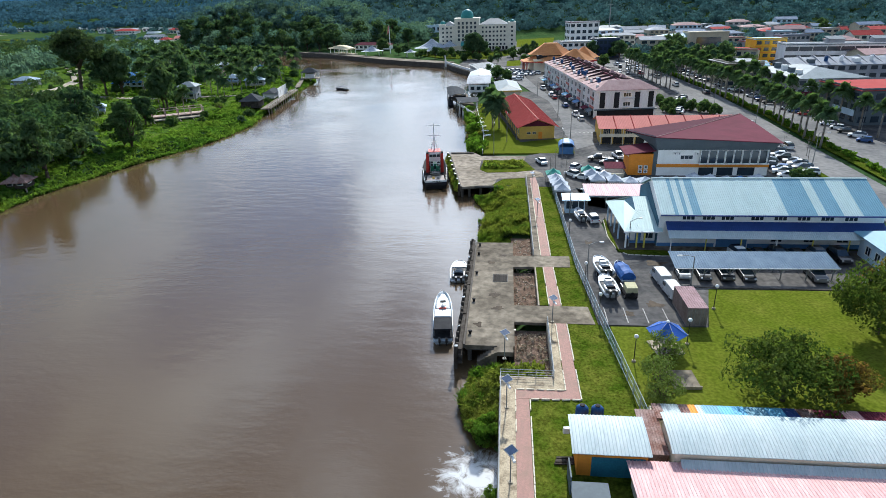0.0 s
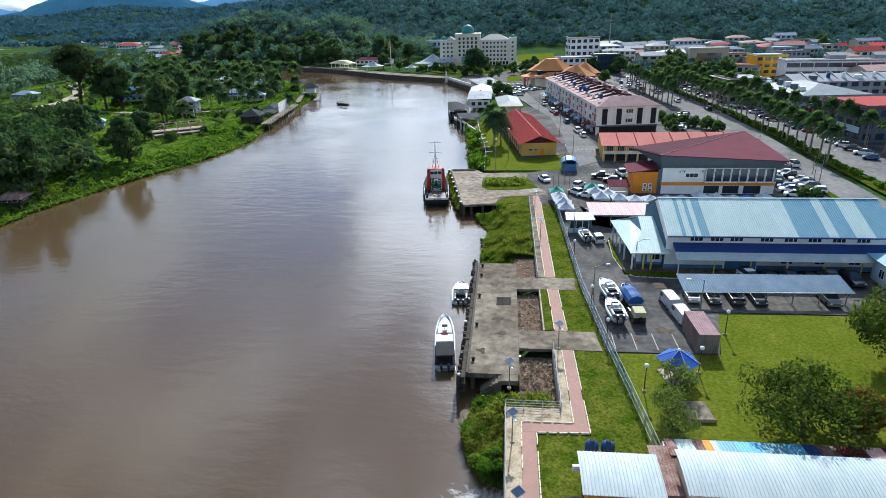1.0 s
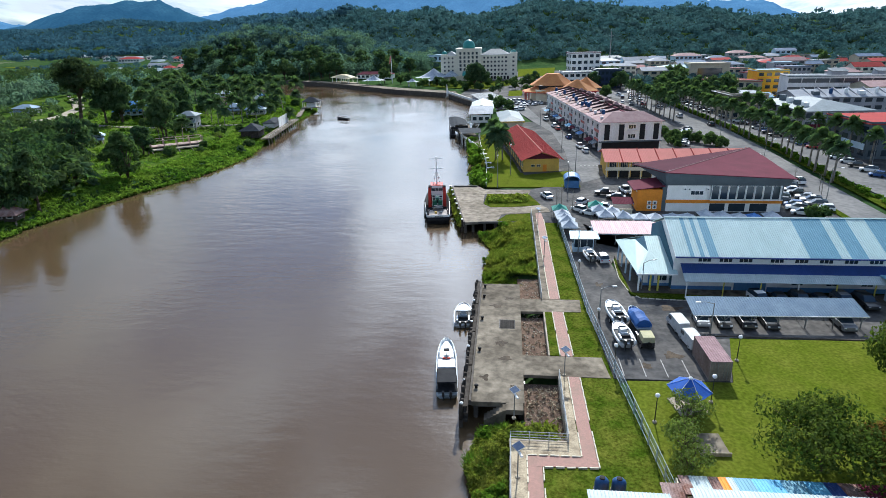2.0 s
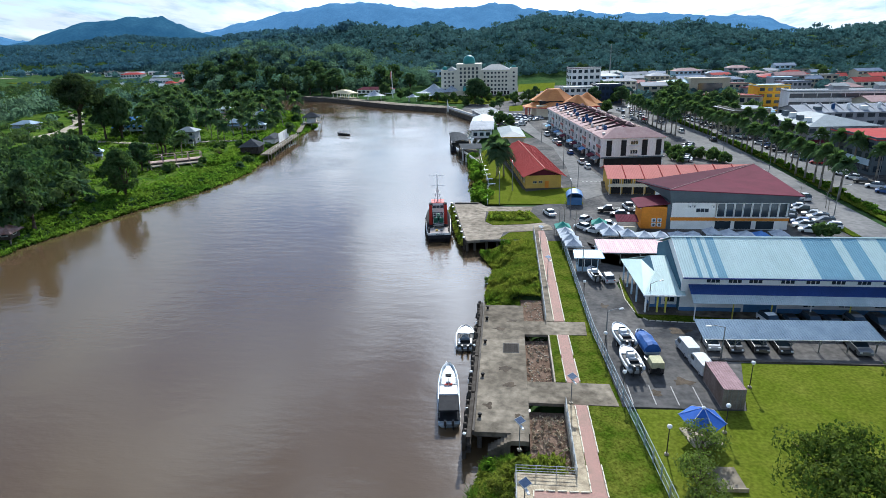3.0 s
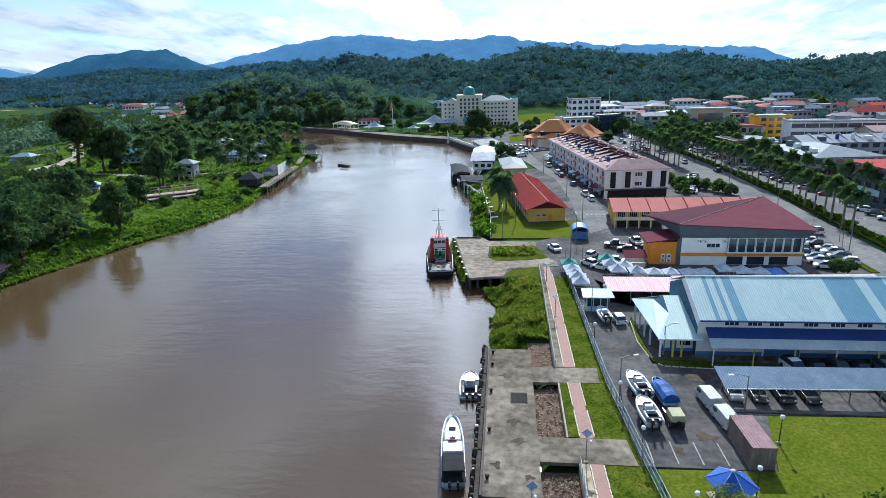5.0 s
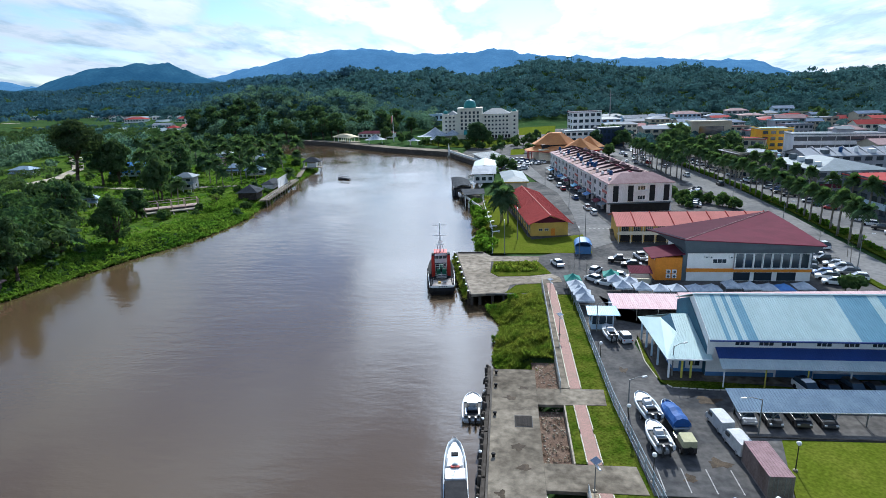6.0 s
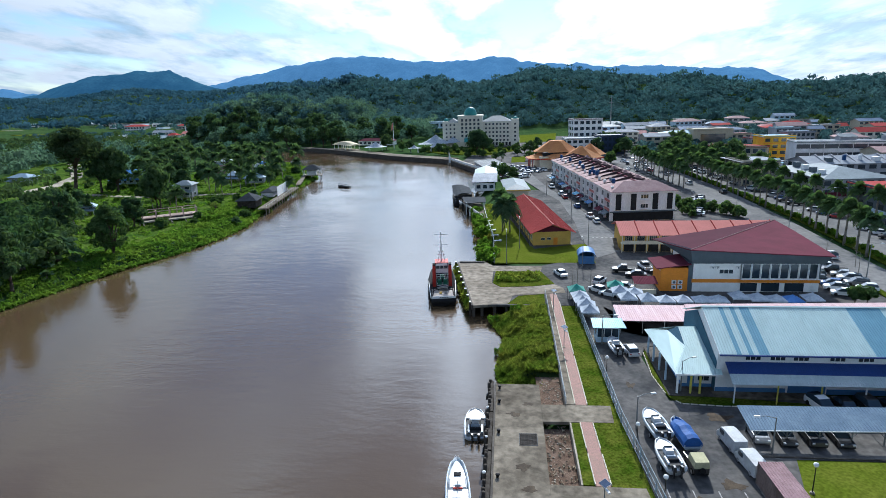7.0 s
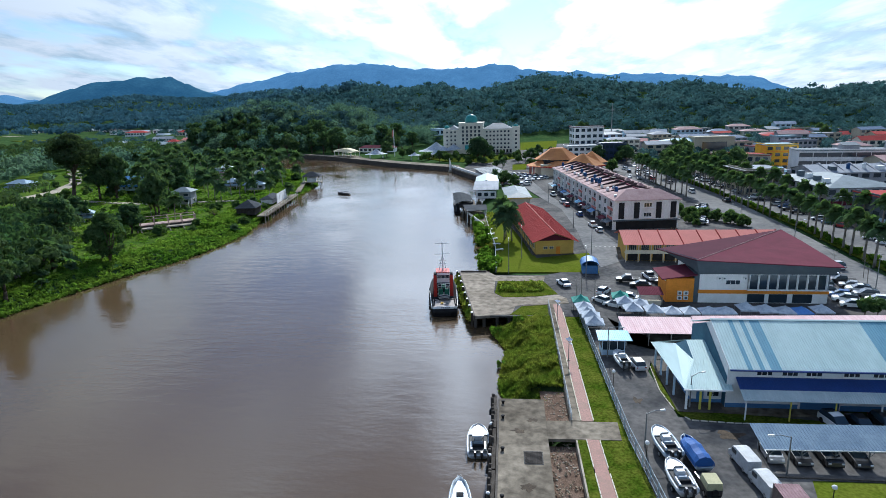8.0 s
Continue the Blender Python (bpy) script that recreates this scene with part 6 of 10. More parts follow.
# trees beside the shophouses and at the end of the boulevard
for i in range(9):
    plant("bush_b", 58 + r.uniform(-1.5, 2.5), 206 + i * 4.5, r.uniform(0.45, 0.7), None, "shrubs of the car park")
def on_road(x, y):
    return 52 + (y - 310) * 0.24 < x < 73 + (y - 310) * 0.24


for i in range(40):
    x, y = 66 + r.uniform(-14, 26) - i * 0.3, 318 + i * 4 + r.uniform(-5, 5)
    if not on_road(x, y):
        plant(r.choice(["street_a", "round_a", "round_b"]), x, y, r.uniform(0.7, 1.0), None, "street trees")
for x, y, k, s in ((63.5, 126.5, "street_a", 0.5), (65.8, 126.8, "street_a", 0.45), (113, 330, "round_b", 1.1), (104, 318, "round_a", 1.0), (96, 300, "round_a", 0.9), (110, 290, "round_b", 0.9), (146, 352, "round_a", 0.9), (-20.5, 410, "round_a", 1.5), (-16.5, 408, "round_a", 1.35), (-3, 300, "street_a", 1.0), (2, 296, "street_a", 0.8)):
    plant(k, x, y, s)
for i in range(40):
    x, y = r.uniform(78, 112), r.uniform(325, 420)
    if not on_road(x, y):
        plant(r.choice(["street_a", "round_a", "round_b"]), x, y, r.uniform(0.75, 1.1), None, "street trees")
# trees round the pavilion hall and the river bend
for x, y, k, s in ((12, 372, "street_a", 0.8), (-4, 366, "coco_b", 0.7), (16, 380, "street_a", 0.7), (20, 366, "round_a", 0.6), (-8, 376, "street_a", 0.7), (-16, 392, "street_a", 0.7), (-26, 398, "street_a", 0.8), (-40, 412, "street_a", 0.9), (-47, 418, "round_a", 0.7), (-58, 425, "street_a", 0.8), (6, 400, "street_a", 0.8), (14, 408, "round_b", 0.7), (-8, 318, "coco_b", 0.6), (24, 372, "street_a", 0.7), (28, 420, "round_a", 0.8), (20, 440, "round_a", 0.8), (-70, 440, "round_a", 0.8), (-78, 452, "street_a", 0.9), (-92, 462, "round_b", 0.9)):
    plant(k, x, y, s, None, "street trees")
# palms on the grass by the red hall
plant("coco_b", -0.2, 186, 1.15, 30, label="coconut palm on the grass by the hall")
plant("coco_a", -1.8, 191, 0.95, 200, label="coconut palm on the grass by the hall")
plant("coco_b", -2.4, 187, 1.05, 110, label="coconut palm on the grass by the hall")
for x, y, s in ((-5.8, 160, 1.0), (-7.0, 166, 0.8), (-8.2, 186, 0.9), (-9.0, 196, 0.9), (-10.8, 207, 0.8), (-11.5, 219, 0.8), (-7.2, 174, 0.7), (-9.8, 201, 0.8), (-6.4, 157, 0.9)):
    plant("bush_a", x, y, s * 1.2, None, "shrubs on the bank", z=1.2)

for x, y, sc in ((-2.4, 106.5, 0.4), (-3.6, 120.5, 0.5), (0.5, 121.5, 0.45), (-1.0, 56.0, 0.4)):
    plant("bush_a", x, y, sc, None, "shrubs on the bank", z=max(0.1, land_z(x, y)))
plant("bush_c", 0.3, 45.6, 1.0, 30, z=0.1)
plant("bush_c", 1.2, 37.6, 0.5, 80, z=0.3)
# ---- far bank ----
plant("giant", -197.0, 263.8, 1.0, 0).matrix_basis = pose(-197.0, 263.8, 1.9, 0, 9, 0)
for x, y, k, w, hh in (
        (-109.5, 163, "bamboo", 1.0, 1.0), (-113.5, 165, "bamboo", 0.8, 0.85),
        (-120.5, 155.5, "oil_palm", 1.15, 1.15), (-127, 160, "oil_palm", 0.9, 0.9),
        (-113.2, 131.8, "feathery", 1.0, 1.05), (-118.5, 137.5, "feathery", 0.85, 0.9), (-121, 130, "tall_a", 0.85, 0.9),
        (-134.5, 228, "round_b", 1.1, 1.45), (-137.5, 231, "round_a", 1.0, 1.4), (-142, 240, "coco_b", 1.0, 1.2),
        (-190, 272, "tall_a", 1.1, 1.2), (-183, 274, "round_b", 1.3, 1.7),
        (-150, 262, "coco_a", 1.0, 1.1), (-147, 268, "round_a", 0.9, 1.0), (-155, 270, "coco_b", 1.0, 1.1), (-160, 275, "round_b", 0.9, 1.0), (-126, 262, "coco_b", 1.0, 1.0), (-132, 268, "coco_a", 0.9, 1.0), (-137, 272, "coco_b", 1.0, 1.1), (-122, 272, "coco_a", 0.9, 0.9), (-118, 279, "coco_b", 0.9, 0.9), (-130, 280, "coco_a", 1.0, 1.0),
        (-184, 275, "tall_a", 0.9, 0.9), (-179, 285, "coco_a", 1.1, 1.2), (-189, 279, "coco_b", 1.0, 1.25),
        (-172, 290, "round_b", 1.1, 1.2), (-165, 296, "tall_a", 0.95, 0.95),
        (-176, 215, "oil_palm", 0.8, 0.8), (-163, 212, "street_a", 0.8, 0.9), (-152, 203, "fan_a", 0.8, 0.8),
        (-116, 146, "fan_a", 0.55, 0.6), (-111.5, 140.5, "fan_a", 0.45, 0.5), (-124, 148, "fan_a", 0.8, 0.8), (-114, 154, "fan_a", 0.5, 0.5),
        (-101.5, 209, "bush_a", 0.75, 0.7), (-104, 206, "bush_a", 0.9, 0.8), (-99, 213, "bush_a", 0.8, 0.8), (-96, 219, "bush_b", 0.6, 0.6),
        (-118, 243, "bush_b", 0.8, 0.7), (-112, 247, "bush_b", 0.7, 0.7), (-106, 238, "bush_a", 0.8, 0.7), (-104, 246, "coco_b", 0.5, 0.5)):
    plant(k, x, y, w, None, sz=hh)


def scatter(n, poly, keys, smin, smax, seed, gap, avoid=()):
    g = random.Random(seed)
    xs, ys = [p[0] for p in poly], [p[1] for p in poly]
    got, tries = [], 0
    while len(got) < n and tries < n * 60:
        tries += 1
        x, y = g.uniform(min(xs), max(xs)), g.uniform(min(ys), max(ys))
        inside = False
        for (ax, ay), (bx, by) in zip(poly, poly[1:] + poly[:1]):
            if (ay > y) != (by > y) and x < (bx - ax) * (y - ay) / (by - ay) + ax:
                inside = not inside
        if not inside or any((x - u) ** 2 + (y - v) ** 2 < gap * gap for u, v in got) or any((x - u) ** 2 + (y - v) ** 2 < q * q for u, v, q in avoid):
            continue
        got.append((x, y))
        plant(g.choice(keys), x, y, g.uniform(smin, smax), g.uniform(0, 360))


CLEAR = [(-134, 247, 11), (-165, 262, 14), (-186, 289, 12), (-247, 290, 16), (-115, 206, 10), (-140, 245, 9), (-215, 272, 13), (-235, 300, 12), (-225, 285, 10), (-245, 330, 10), (-265, 350, 10), (-285, 380, 10), (-155, 240, 10), (-104, 256, 10), (-103, 240, 8), (-108, 272, 8), (-148, 262, 12), (-122, 255, 10), (-172, 300, 8), (-175, 245, 8), (-158, 228, 8), (-218, 262, 17), (-200, 246, 14), (-236, 306, 15), (-232, 280, 14), (-258, 345, 14), (-284, 385, 16), (-180, 262, 9), (-248, 322, 14)]
OPEN = [(-165, 223), (-138, 186), (-125, 180), (-118, 190), (-98, 198), (-89, 212), (-88, 252), (-108, 291), (-113, 253), (-130, 246), (-165, 283), (-193, 290), (-236, 318), (-250, 318), (-216, 250)]
JUNGLE = [(-113, 90), (-112.5, 128), (-112.5, 148), (-120, 163), (-138, 190), (-166, 214), (-204, 240), (-262, 280), (-320, 280), (-250, 150), (-160, 80)]
GROVE = [(-112, 300), (-118, 345), (-170, 415), (-230, 430), (-240, 325), (-172, 300), (-128, 290)]
scatter(46, JUNGLE[:6] + JUNGLE[9:], ["round_a", "round_b", "tall_a", "fan_a", "coco_b", "feathery", "oil_palm"], 0.85, 1.25, 31, 4.4, CLEAR)
scatter(64, JUNGLE, ["fan_a", "bush_a", "bush_b", "coco_b", "oil_palm", "round_a"], 0.55, 0.85, 39, 4.2, CLEAR)
scatter(34, [(-205, 236), (-214, 250), (-262, 285), (-330, 300), (-330, 170), (-230, 190)], ["round_a", "fan_a", "tall_a", "feathery", "round_b"], 0.75, 1.05, 32, 6.0, CLEAR)
scatter(16, [(-238, 318), (-262, 320), (-300, 390), (-280, 392)], ["fan_a", "fan_a", "bush_a"], 0.5, 0.8, 41, 3.6)
scatter(104, GROVE, ["coco_a", "coco_b", "coco_a", "coco_b", "coco_a", "bush_b"], 0.85, 1.25, 33, 4.2, CLEAR)
scatter(66, OPEN, ["bush_b", "bush_b", "fan_a", "bush_a", "small_a"], 0.4, 0.8, 35, 4.5)
scatter(14, OPEN, ["coco_b", "coco_a", "street_a", "round_a"], 0.6, 0.95, 42, 8)
FARWOOD = [(-190, 298), (-236, 420), (-215, 520), (-480, 640), (-620, 430), (-400, 250), (-280, 262), (-262, 330), (-306, 402), (-288, 408), (-240, 335)]
scatter(56, [(-250, 515), (-165, 494), (-110, 494), (-80, 540), (-120, 560), (-330, 590)], ["round_a", "round_b", "tall_a", "tall_a"], 0.9, 1.35, 36, 6.5, [(-110, 470, 25), (-90, 440, 30), (-120, 480, 25), (-202, 552, 18)])
scatter(30, [(-70, 425), (-20, 395), (20, 420), (0, 450), (-60, 462)], ["street_a", "bush_b", "street_a"], 0.5, 0.9, 37, 6, [(-20, 474, 14), (-75, 420, 14)])
scatter(40, [(80, 560), (330, 470), (520, 560), (360, 680), (60, 690)], ["street_a", "round_a", "round_b", "coco_b"], 0.7, 1.1, 38, 9)


# ---- woods and weeds too many to count ----
def canopy(name, spots, size, per, leaf, label, seed, squash=0.7):
    """Many crowns in one mesh; spots: x, y, z, radius."""
    g = np.random.default_rng(seed)
    spots = np.asarray(spots)
    c = np.repeat(spots[:, :3], per, 0)
    rad = np.repeat(spots[:, 3], per)[:, None]
    d = g.normal(size=(len(c), 3))
    d /= np.linalg.norm(d, axis=1)[:, None]
    d[:, 2] = np.abs(d[:, 2]) * 1.0 - 0.25
    k = 0.6 + 0.4 * g.random((len(c), 1))
    vs, qs = leaves(c + d * k * rad * np.array([1, 1, squash]), size, seed=seed, out=d, jitter=0.2, aspect=1.3)
    ob = part(name, Geo().arrays(vs, qs), leaf, None, label)
    return tagged(ob, kind="stuff", category="trees")


g = random.Random(77)
spots = []
while len(spots) < 10500:
    y = g.uniform(585, 1120)
    x = g.uniform(-0.80, 0.80) * y
    if -60 < x < 330 and y < 640 + 0.2 * x:
        continue
    if x < -270 and y < 1000 and hill(x, y) < 8 and g.random() < 0.93:
        continue
    h = hill(x, y)
    if h < 3 and g.random() < 0.75:
        continue
    rr = g.uniform(3.6, 6.4) if g.random() < 0.75 else g.uniform(6.4, 9.5)
    spots.append((x, y, 2.2 + h + rr * 0.7 + (g.uniform(2, 8) if g.random() < 0.15 else 0), rr))
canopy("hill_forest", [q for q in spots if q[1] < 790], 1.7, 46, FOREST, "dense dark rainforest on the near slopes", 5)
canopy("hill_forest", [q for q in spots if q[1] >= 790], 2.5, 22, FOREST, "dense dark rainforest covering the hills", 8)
spots = []
while len(spots) < 5600:
    y = g.uniform(900, 2050)
    x = g.uniform(-1.05, -0.25) * y
    rr = g.uniform(6, 11)
    if -1000 < x < -640 and 930 < y < 1200:
        continue
    spots.append((x, y, 2 + hill(x, y) + rr, rr))
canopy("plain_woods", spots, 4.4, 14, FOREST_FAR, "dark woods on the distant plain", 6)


def in_poly(x, y, poly):
    inside = False
    for (ax, ay), (bx, by) in zip(poly, poly[1:] + poly[:1]):
        if (ay > y) != (by > y) and x < (bx - ax) * (y - ay) / (by - ay) + ax:
            inside = not inside
    return inside


spots = []
while len(spots) < 1250:
    x, y = g.uniform(-600, -190), g.uniform(250, 640)
    if not in_poly(x, y, FARWOOD) or any((x - u) ** 2 + (y - v) ** 2 < q * q for u, v, q in CLEAR):
        continue
    rr = g.uniform(3.4, 6.6) if y < 400 else g.uniform(2.2, 3.6)
    spots.append((x, y, 2 + rr * g.uniform(0.7, 2.5 if y < 400 else 1.4), rr * g.uniform(0.8, 1.25)))
canopy("far_bank_woods", spots, 1.5, 54, BENDLEAF, "dense mixed woods behind the village", 9, 0.85)

spots = []
while len(spots) < 520:
    x, y = g.uniform(-330, -112), g.uniform(80, 300)
    if not in_poly(x, y, JUNGLE) or any((x - u) ** 2 + (y - v) ** 2 < q * q for u, v, q in CLEAR):
        continue
    rr = g.uniform(2.4, 4.8)
    spots.append((x, y, 2 + rr * g.uniform(0.5, 2.7), rr))
canopy("bank_jungle", spots, 0.9, 110, JUNGLELEAF, "tangled dark undergrowth of the far bank", 19, 0.9)

# dark belt of trees behind the far bank
spots = []
BELT = [(-300, 372), (-420, 430), (-560, 600), (-430, 640), (-330, 560), (-262, 500), (-246, 440), (-300, 420)]
while len(spots) < 330:
    x, y = g.uniform(-560, -246), g.uniform(372, 640)
    if not in_poly(x, y, BELT):
        continue
    rr = g.uniform(3.0, 5.4)
    spots.append((x, y, 2.0 + rr * g.uniform(0.6, 1.9), rr))
canopy("belt_woods", spots, 1.15, 80, JUNGLELEAF, "dark belt of tall trees behind the village", 23, 0.95)

# crowns between the roofs of the plain and of the town
spots = []
while len(spots) < 700:
    y = g.uniform(560, 1000)
    x = g.uniform(-0.86, -0.36) * y
    if x > -260 or (x + 700) ** 2 / 170 ** 2 + (y - 880) ** 2 / 90 ** 2 < 1 or g.random() < 0.35:
        continue
    rr = g.uniform(2.2, 4.0)
    spots.append((x, y, 1.5 + rr * 0.4, rr))
canopy("plain_trees", spots, 1.6, 60, FOREST, "low dark trees between the buildings of the plain", 12, 0.85)
spots = []
while len(spots) < 520:
    y = g.uniform(330, 680)
    x = g.uniform(78 + (y - 330) * 0.05, 70 + y * 0.66)
    if x < 128 and y < 345 or 118 < x < 215 and y < 352:
        continue
    rr = g.uniform(2.4, 4.6)
    spots.append((x, y, 2.5 + rr * g.uniform(0.8, 1.6), rr))
canopy("town_trees", spots, 1.15, 80, FOREST, "dark leafy trees between the town buildings", 13, 0.9)

spots = []
BEND = [(-318, 585), (-265, 522), (-182, 508), (-140, 502), (-100, 508), (-70, 560), (-70, 640), (-318, 680)]
while len(spots) < 720:
    x, y = g.uniform(-318, -70), g.uniform(500, 680)
    if not in_poly(x, y, BEND) or (x + 202) ** 2 + (y - 548) ** 2 < 200 or -126 < x < -86 and y < 512:
        continue
    rr = g.uniform(3.0, 7.0)
    spots.append((x, y, 2 + hill(x, y) + rr * g.uniform(0.7, 2.2), rr))
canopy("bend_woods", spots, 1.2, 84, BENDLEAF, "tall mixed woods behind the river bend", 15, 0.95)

def weeds(name, area, count, size, high, label, seed, leaf=None, bank=0.0):
    """Rank grass and creepers in tufts; area gives (x, y, z) from two random numbers."""
    q = random.Random(seed)
    gg = np.random.default_rng(seed)
    c = []
    for _ in range(count):
        x, y, z = area(q.random(), q.random())
        hump = max(0.0, 0.55 + 0.75 * noise.noise((x * 0.22, y * 0.22, seed)) + 0.35 * noise.noise((x * 0.7, y * 0.7, seed)))
        for _ in range(5):
            c.append((x + q.gauss(0, size * 0.7), y + q.gauss(0, size * 0.7), z + high * hump * q.random() ** 0.5 + 0.08))
    vs, qs = leaves(np.array(c), size, flat=0.15, seed=seed, aspect=2.6)
    ob = part(name, Geo().arrays(vs, qs), leaf or WEED, None, label)
    return tagged(ob, kind="stuff", category="weeds")


def tall_grass(name, area, count, high, width, label, seed, leaf):
    """Upright bent blades in uneven clumps; area gives (x, y, z) from two random numbers."""
    q = random.Random(seed)
    g2 = Geo()
    for _ in range(count):
        x, y, z = area(q.random(), q.random())
        clump = 0.55 + 0.9 * noise.noise((x * 0.3, y * 0.3, seed)) + 0.6 * noise.noise((x * 0.9, y * 0.9, seed))
        if clump < 0.05:
            continue
        h = high * min(1.6, clump) * q.uniform(0.5, 1.1)
        a, lean, w = q.uniform(0, 6.283), q.uniform(0.15, 0.75) * h, width * q.uniform(0.6, 1.4)
        ca, sa = math.cos(a), math.sin(a)
        k = len(g2.v)
        g2.v += [(x, y, z), (x + ca * lean * 0.35 - sa * w, y + sa * lean * 0.35 + ca * w, z + h * 0.6), (x + ca * lean, y + sa * lean, z + h), (x + ca * lean * 0.35 + sa * w, y + sa * lean * 0.35 - ca * w, z + h * 0.6)]
        g2.f.append((k, k + 1, k + 2, k + 3))
    return tagged(part(name, g2, leaf, None, label), kind="stuff", category="grass")


def strip_right(y0, y1, xin):
    def f(u, v):
        y = y0 + (y1 - y0) * u
        a = along(RIGHT_BANK, y) - 0.5
        x = a + (xin - a) * v
        return x, y, max(0.0, min(2.2, land_z(x, y)))
    return f


weeds("bank_weeds", strip_right(92.6, 124, 6.3), 6500, 0.19, 0.6, "rank bright green weeds on the river bank", 41)
tall_grass("tall_grass", strip_right(93.2, 124, 6.2), 34000, 1.25, 0.07, "tall bright green grass in clumps on the river bank", 51, WEED)
tall_grass("tall_grass", strip_right(45.2, 57.2, 1.5), 11000, 1.5, 0.06, "tall green grass overhanging the water", 52, LEAF_C)
weeds("bank_weeds", strip_right(44.6, 57.4, 1.5), 4200, 0.17, 1.5, "rank green weeds below the promenade", 42)
weeds("bank_weeds", strip_right(149, 228, -6.0), 2000, 0.5, 0.9, "rank green weeds on the river bank", 43)
weeds("bank_weeds", lambda u, v: (1.9 + 4.5 * u, 53.4 + 2.6 * v * v, 1.6), 260, 0.34, 0.9, "weeds growing in the sunken bed", 44)
weeds("bank_weeds", lambda u, v: (-9.0 - 5.1 * u + 0.9 * v, 124.4 + 28 * u, 0.9 + 1.4 * v * (0.4 + 0.6 * abs(math.sin(u * 17)))), 420, 0.26, 0.8, "creepers hanging over the edge of the old pier", 52)
weeds("bank_weeds", lambda u, v: (-3.4 + 9.4 * u, 138.2 + 6.3 * v, 2.55), 170, 0.34, 0.9, "weeds on the grass island of the pier", 45)
weeds("pit_scrub", lambda u, v: (3.5 + 3.0 * u, 70 + 24.5 * v, 1.6), 200, 0.12, 0.08, "dry roots and litter in the sunken beds", 46, PROM)


def strip_left(u, v):
    y = 60 + 330 * u
    a = along(LEFT_BANK, y) + 0.8
    x = a - 17 * v ** 1.4
    return x, y, max(0.0, min(2.2, land_z(x, y)))


weeds("bank_weeds", strip_left, 10500, 0.46, 1.2, "bright green grass along the far bank", 47, BANKWEED)


def meadow(u, v):
    y = 125 + 215 * u
    a = along(LEFT_BANK, y) - 12
    x = a - 110 * v
    return x, y, 2.0


weeds("meadow_grass", meadow, 5200, 0.45, 0.55, "long grass of the clearings on the far bank", 48, LEAF_C)
plate("lawn_far_bank", [(-104, 92), (-124, 92), (-170, 170), (-262, 262), (-330, 400), (-300, 420), (-240, 330), (-180, 330), (-118, 340), (-113, 300), (-107, 262), (-103, 233), (-98, 205), (-101, 186), (-108, 170), (-113, 150), (-119, 126)], 2.06, MEADOW, "bright rough grass of the clearings on the far bank", 0.5)

weeds("pit_scrub", lambda u, v: (3.6 + 3.7 * u, 54.0 + 10.0 * v, 1.4), 260, 0.13, 0.22, "dry roots and litter in the sunken beds", 49, PROM)

# ---- vehicles ----
def paint(name, c, rough=0.3, metal=0.0):
    return mat(name, c, tuple(v * 0.9 for v in c), scale=0.6, rough=rough, metal=metal, fine=0.04, spec=0.6)


P_WHITE, P_SILVER, P_BLACK = paint("car_white", (0.72, 0.73, 0.73)), paint("car_silver", (0.42, 0.43, 0.45), 0.3, 0.5), paint("car_black", (0.015, 0.016, 0.018))
P_RED, P_BLUE, P_GREY = paint("car_red", (0.38, 0.03, 0.03)), paint("car_blue", (0.03, 0.09, 0.26)), paint("car_grey", (0.12, 0.125, 0.13))
LAMPG = mat("lamp_glass", (0.75, 0.75, 0.72), (0.65, 0.65, 0.63), scale=3, rough=0.15)
TAILG = mat("tail_lamp", (0.35, 0.02, 0.02), (0.28, 0.02, 0.02), scale=3, rough=0.2)
RIM = mat("wheel_rim", (0.4, 0.4, 0.41), (0.3, 0.3, 0.31), scale=4, rough=0.35, metal=0.7)


def section(prof, w, inset=0.0):
    """Side profile (x, z) given width, as one lofted solid with drawn-in sides at the top."""
    zs = [p[1] for p in prof]
    z0, z1 = min(zs), max(zs)
    rings = []
    for y, k in ((-w / 2, 0.94), (-w / 2 * 0.9, 1.0), (w / 2 * 0.9, 1.0), (w / 2, 0.94)):
        cx = sum(p[0] for p in prof) / len(prof)
        ring = []
        for x, z in prof:
            u = (z - z0) / (z1 - z0)
            yy = y * (1 - inset * u)
            ring.append((yy, cx + (x - cx) * k if k < 1 else x, z if k == 1 else z0 + (z - z0) * 0.985))
        rings.append(ring)
    return Geo().loft(rings)


WHEEL_T = WHEEL_R = None


def wheel_mesh():
    a = 2 * math.pi
    ring = lambda r, x: [(x, r * math.cos(a * i / 14), r * math.sin(a * i / 14)) for i in range(14)]
    t = Geo().loft([ring(0.24, -0.1), ring(0.31, -0.1), ring(0.33, -0.06), ring(0.33, 0.06), ring(0.31, 0.1), ring(0.24, 0.1)])
    r = Geo().loft([ring(0.05, -0.115), ring(0.2, -0.112), ring(0.23, -0.102), ring(0.23, 0.102), ring(0.2, 0.112), ring(0.05, 0.115)])
    return t.mesh("wheel", BLACK), r.mesh("rim", RIM)


WHEEL_T, WHEEL_R = wheel_mesh()
CAR_KINDS = {}
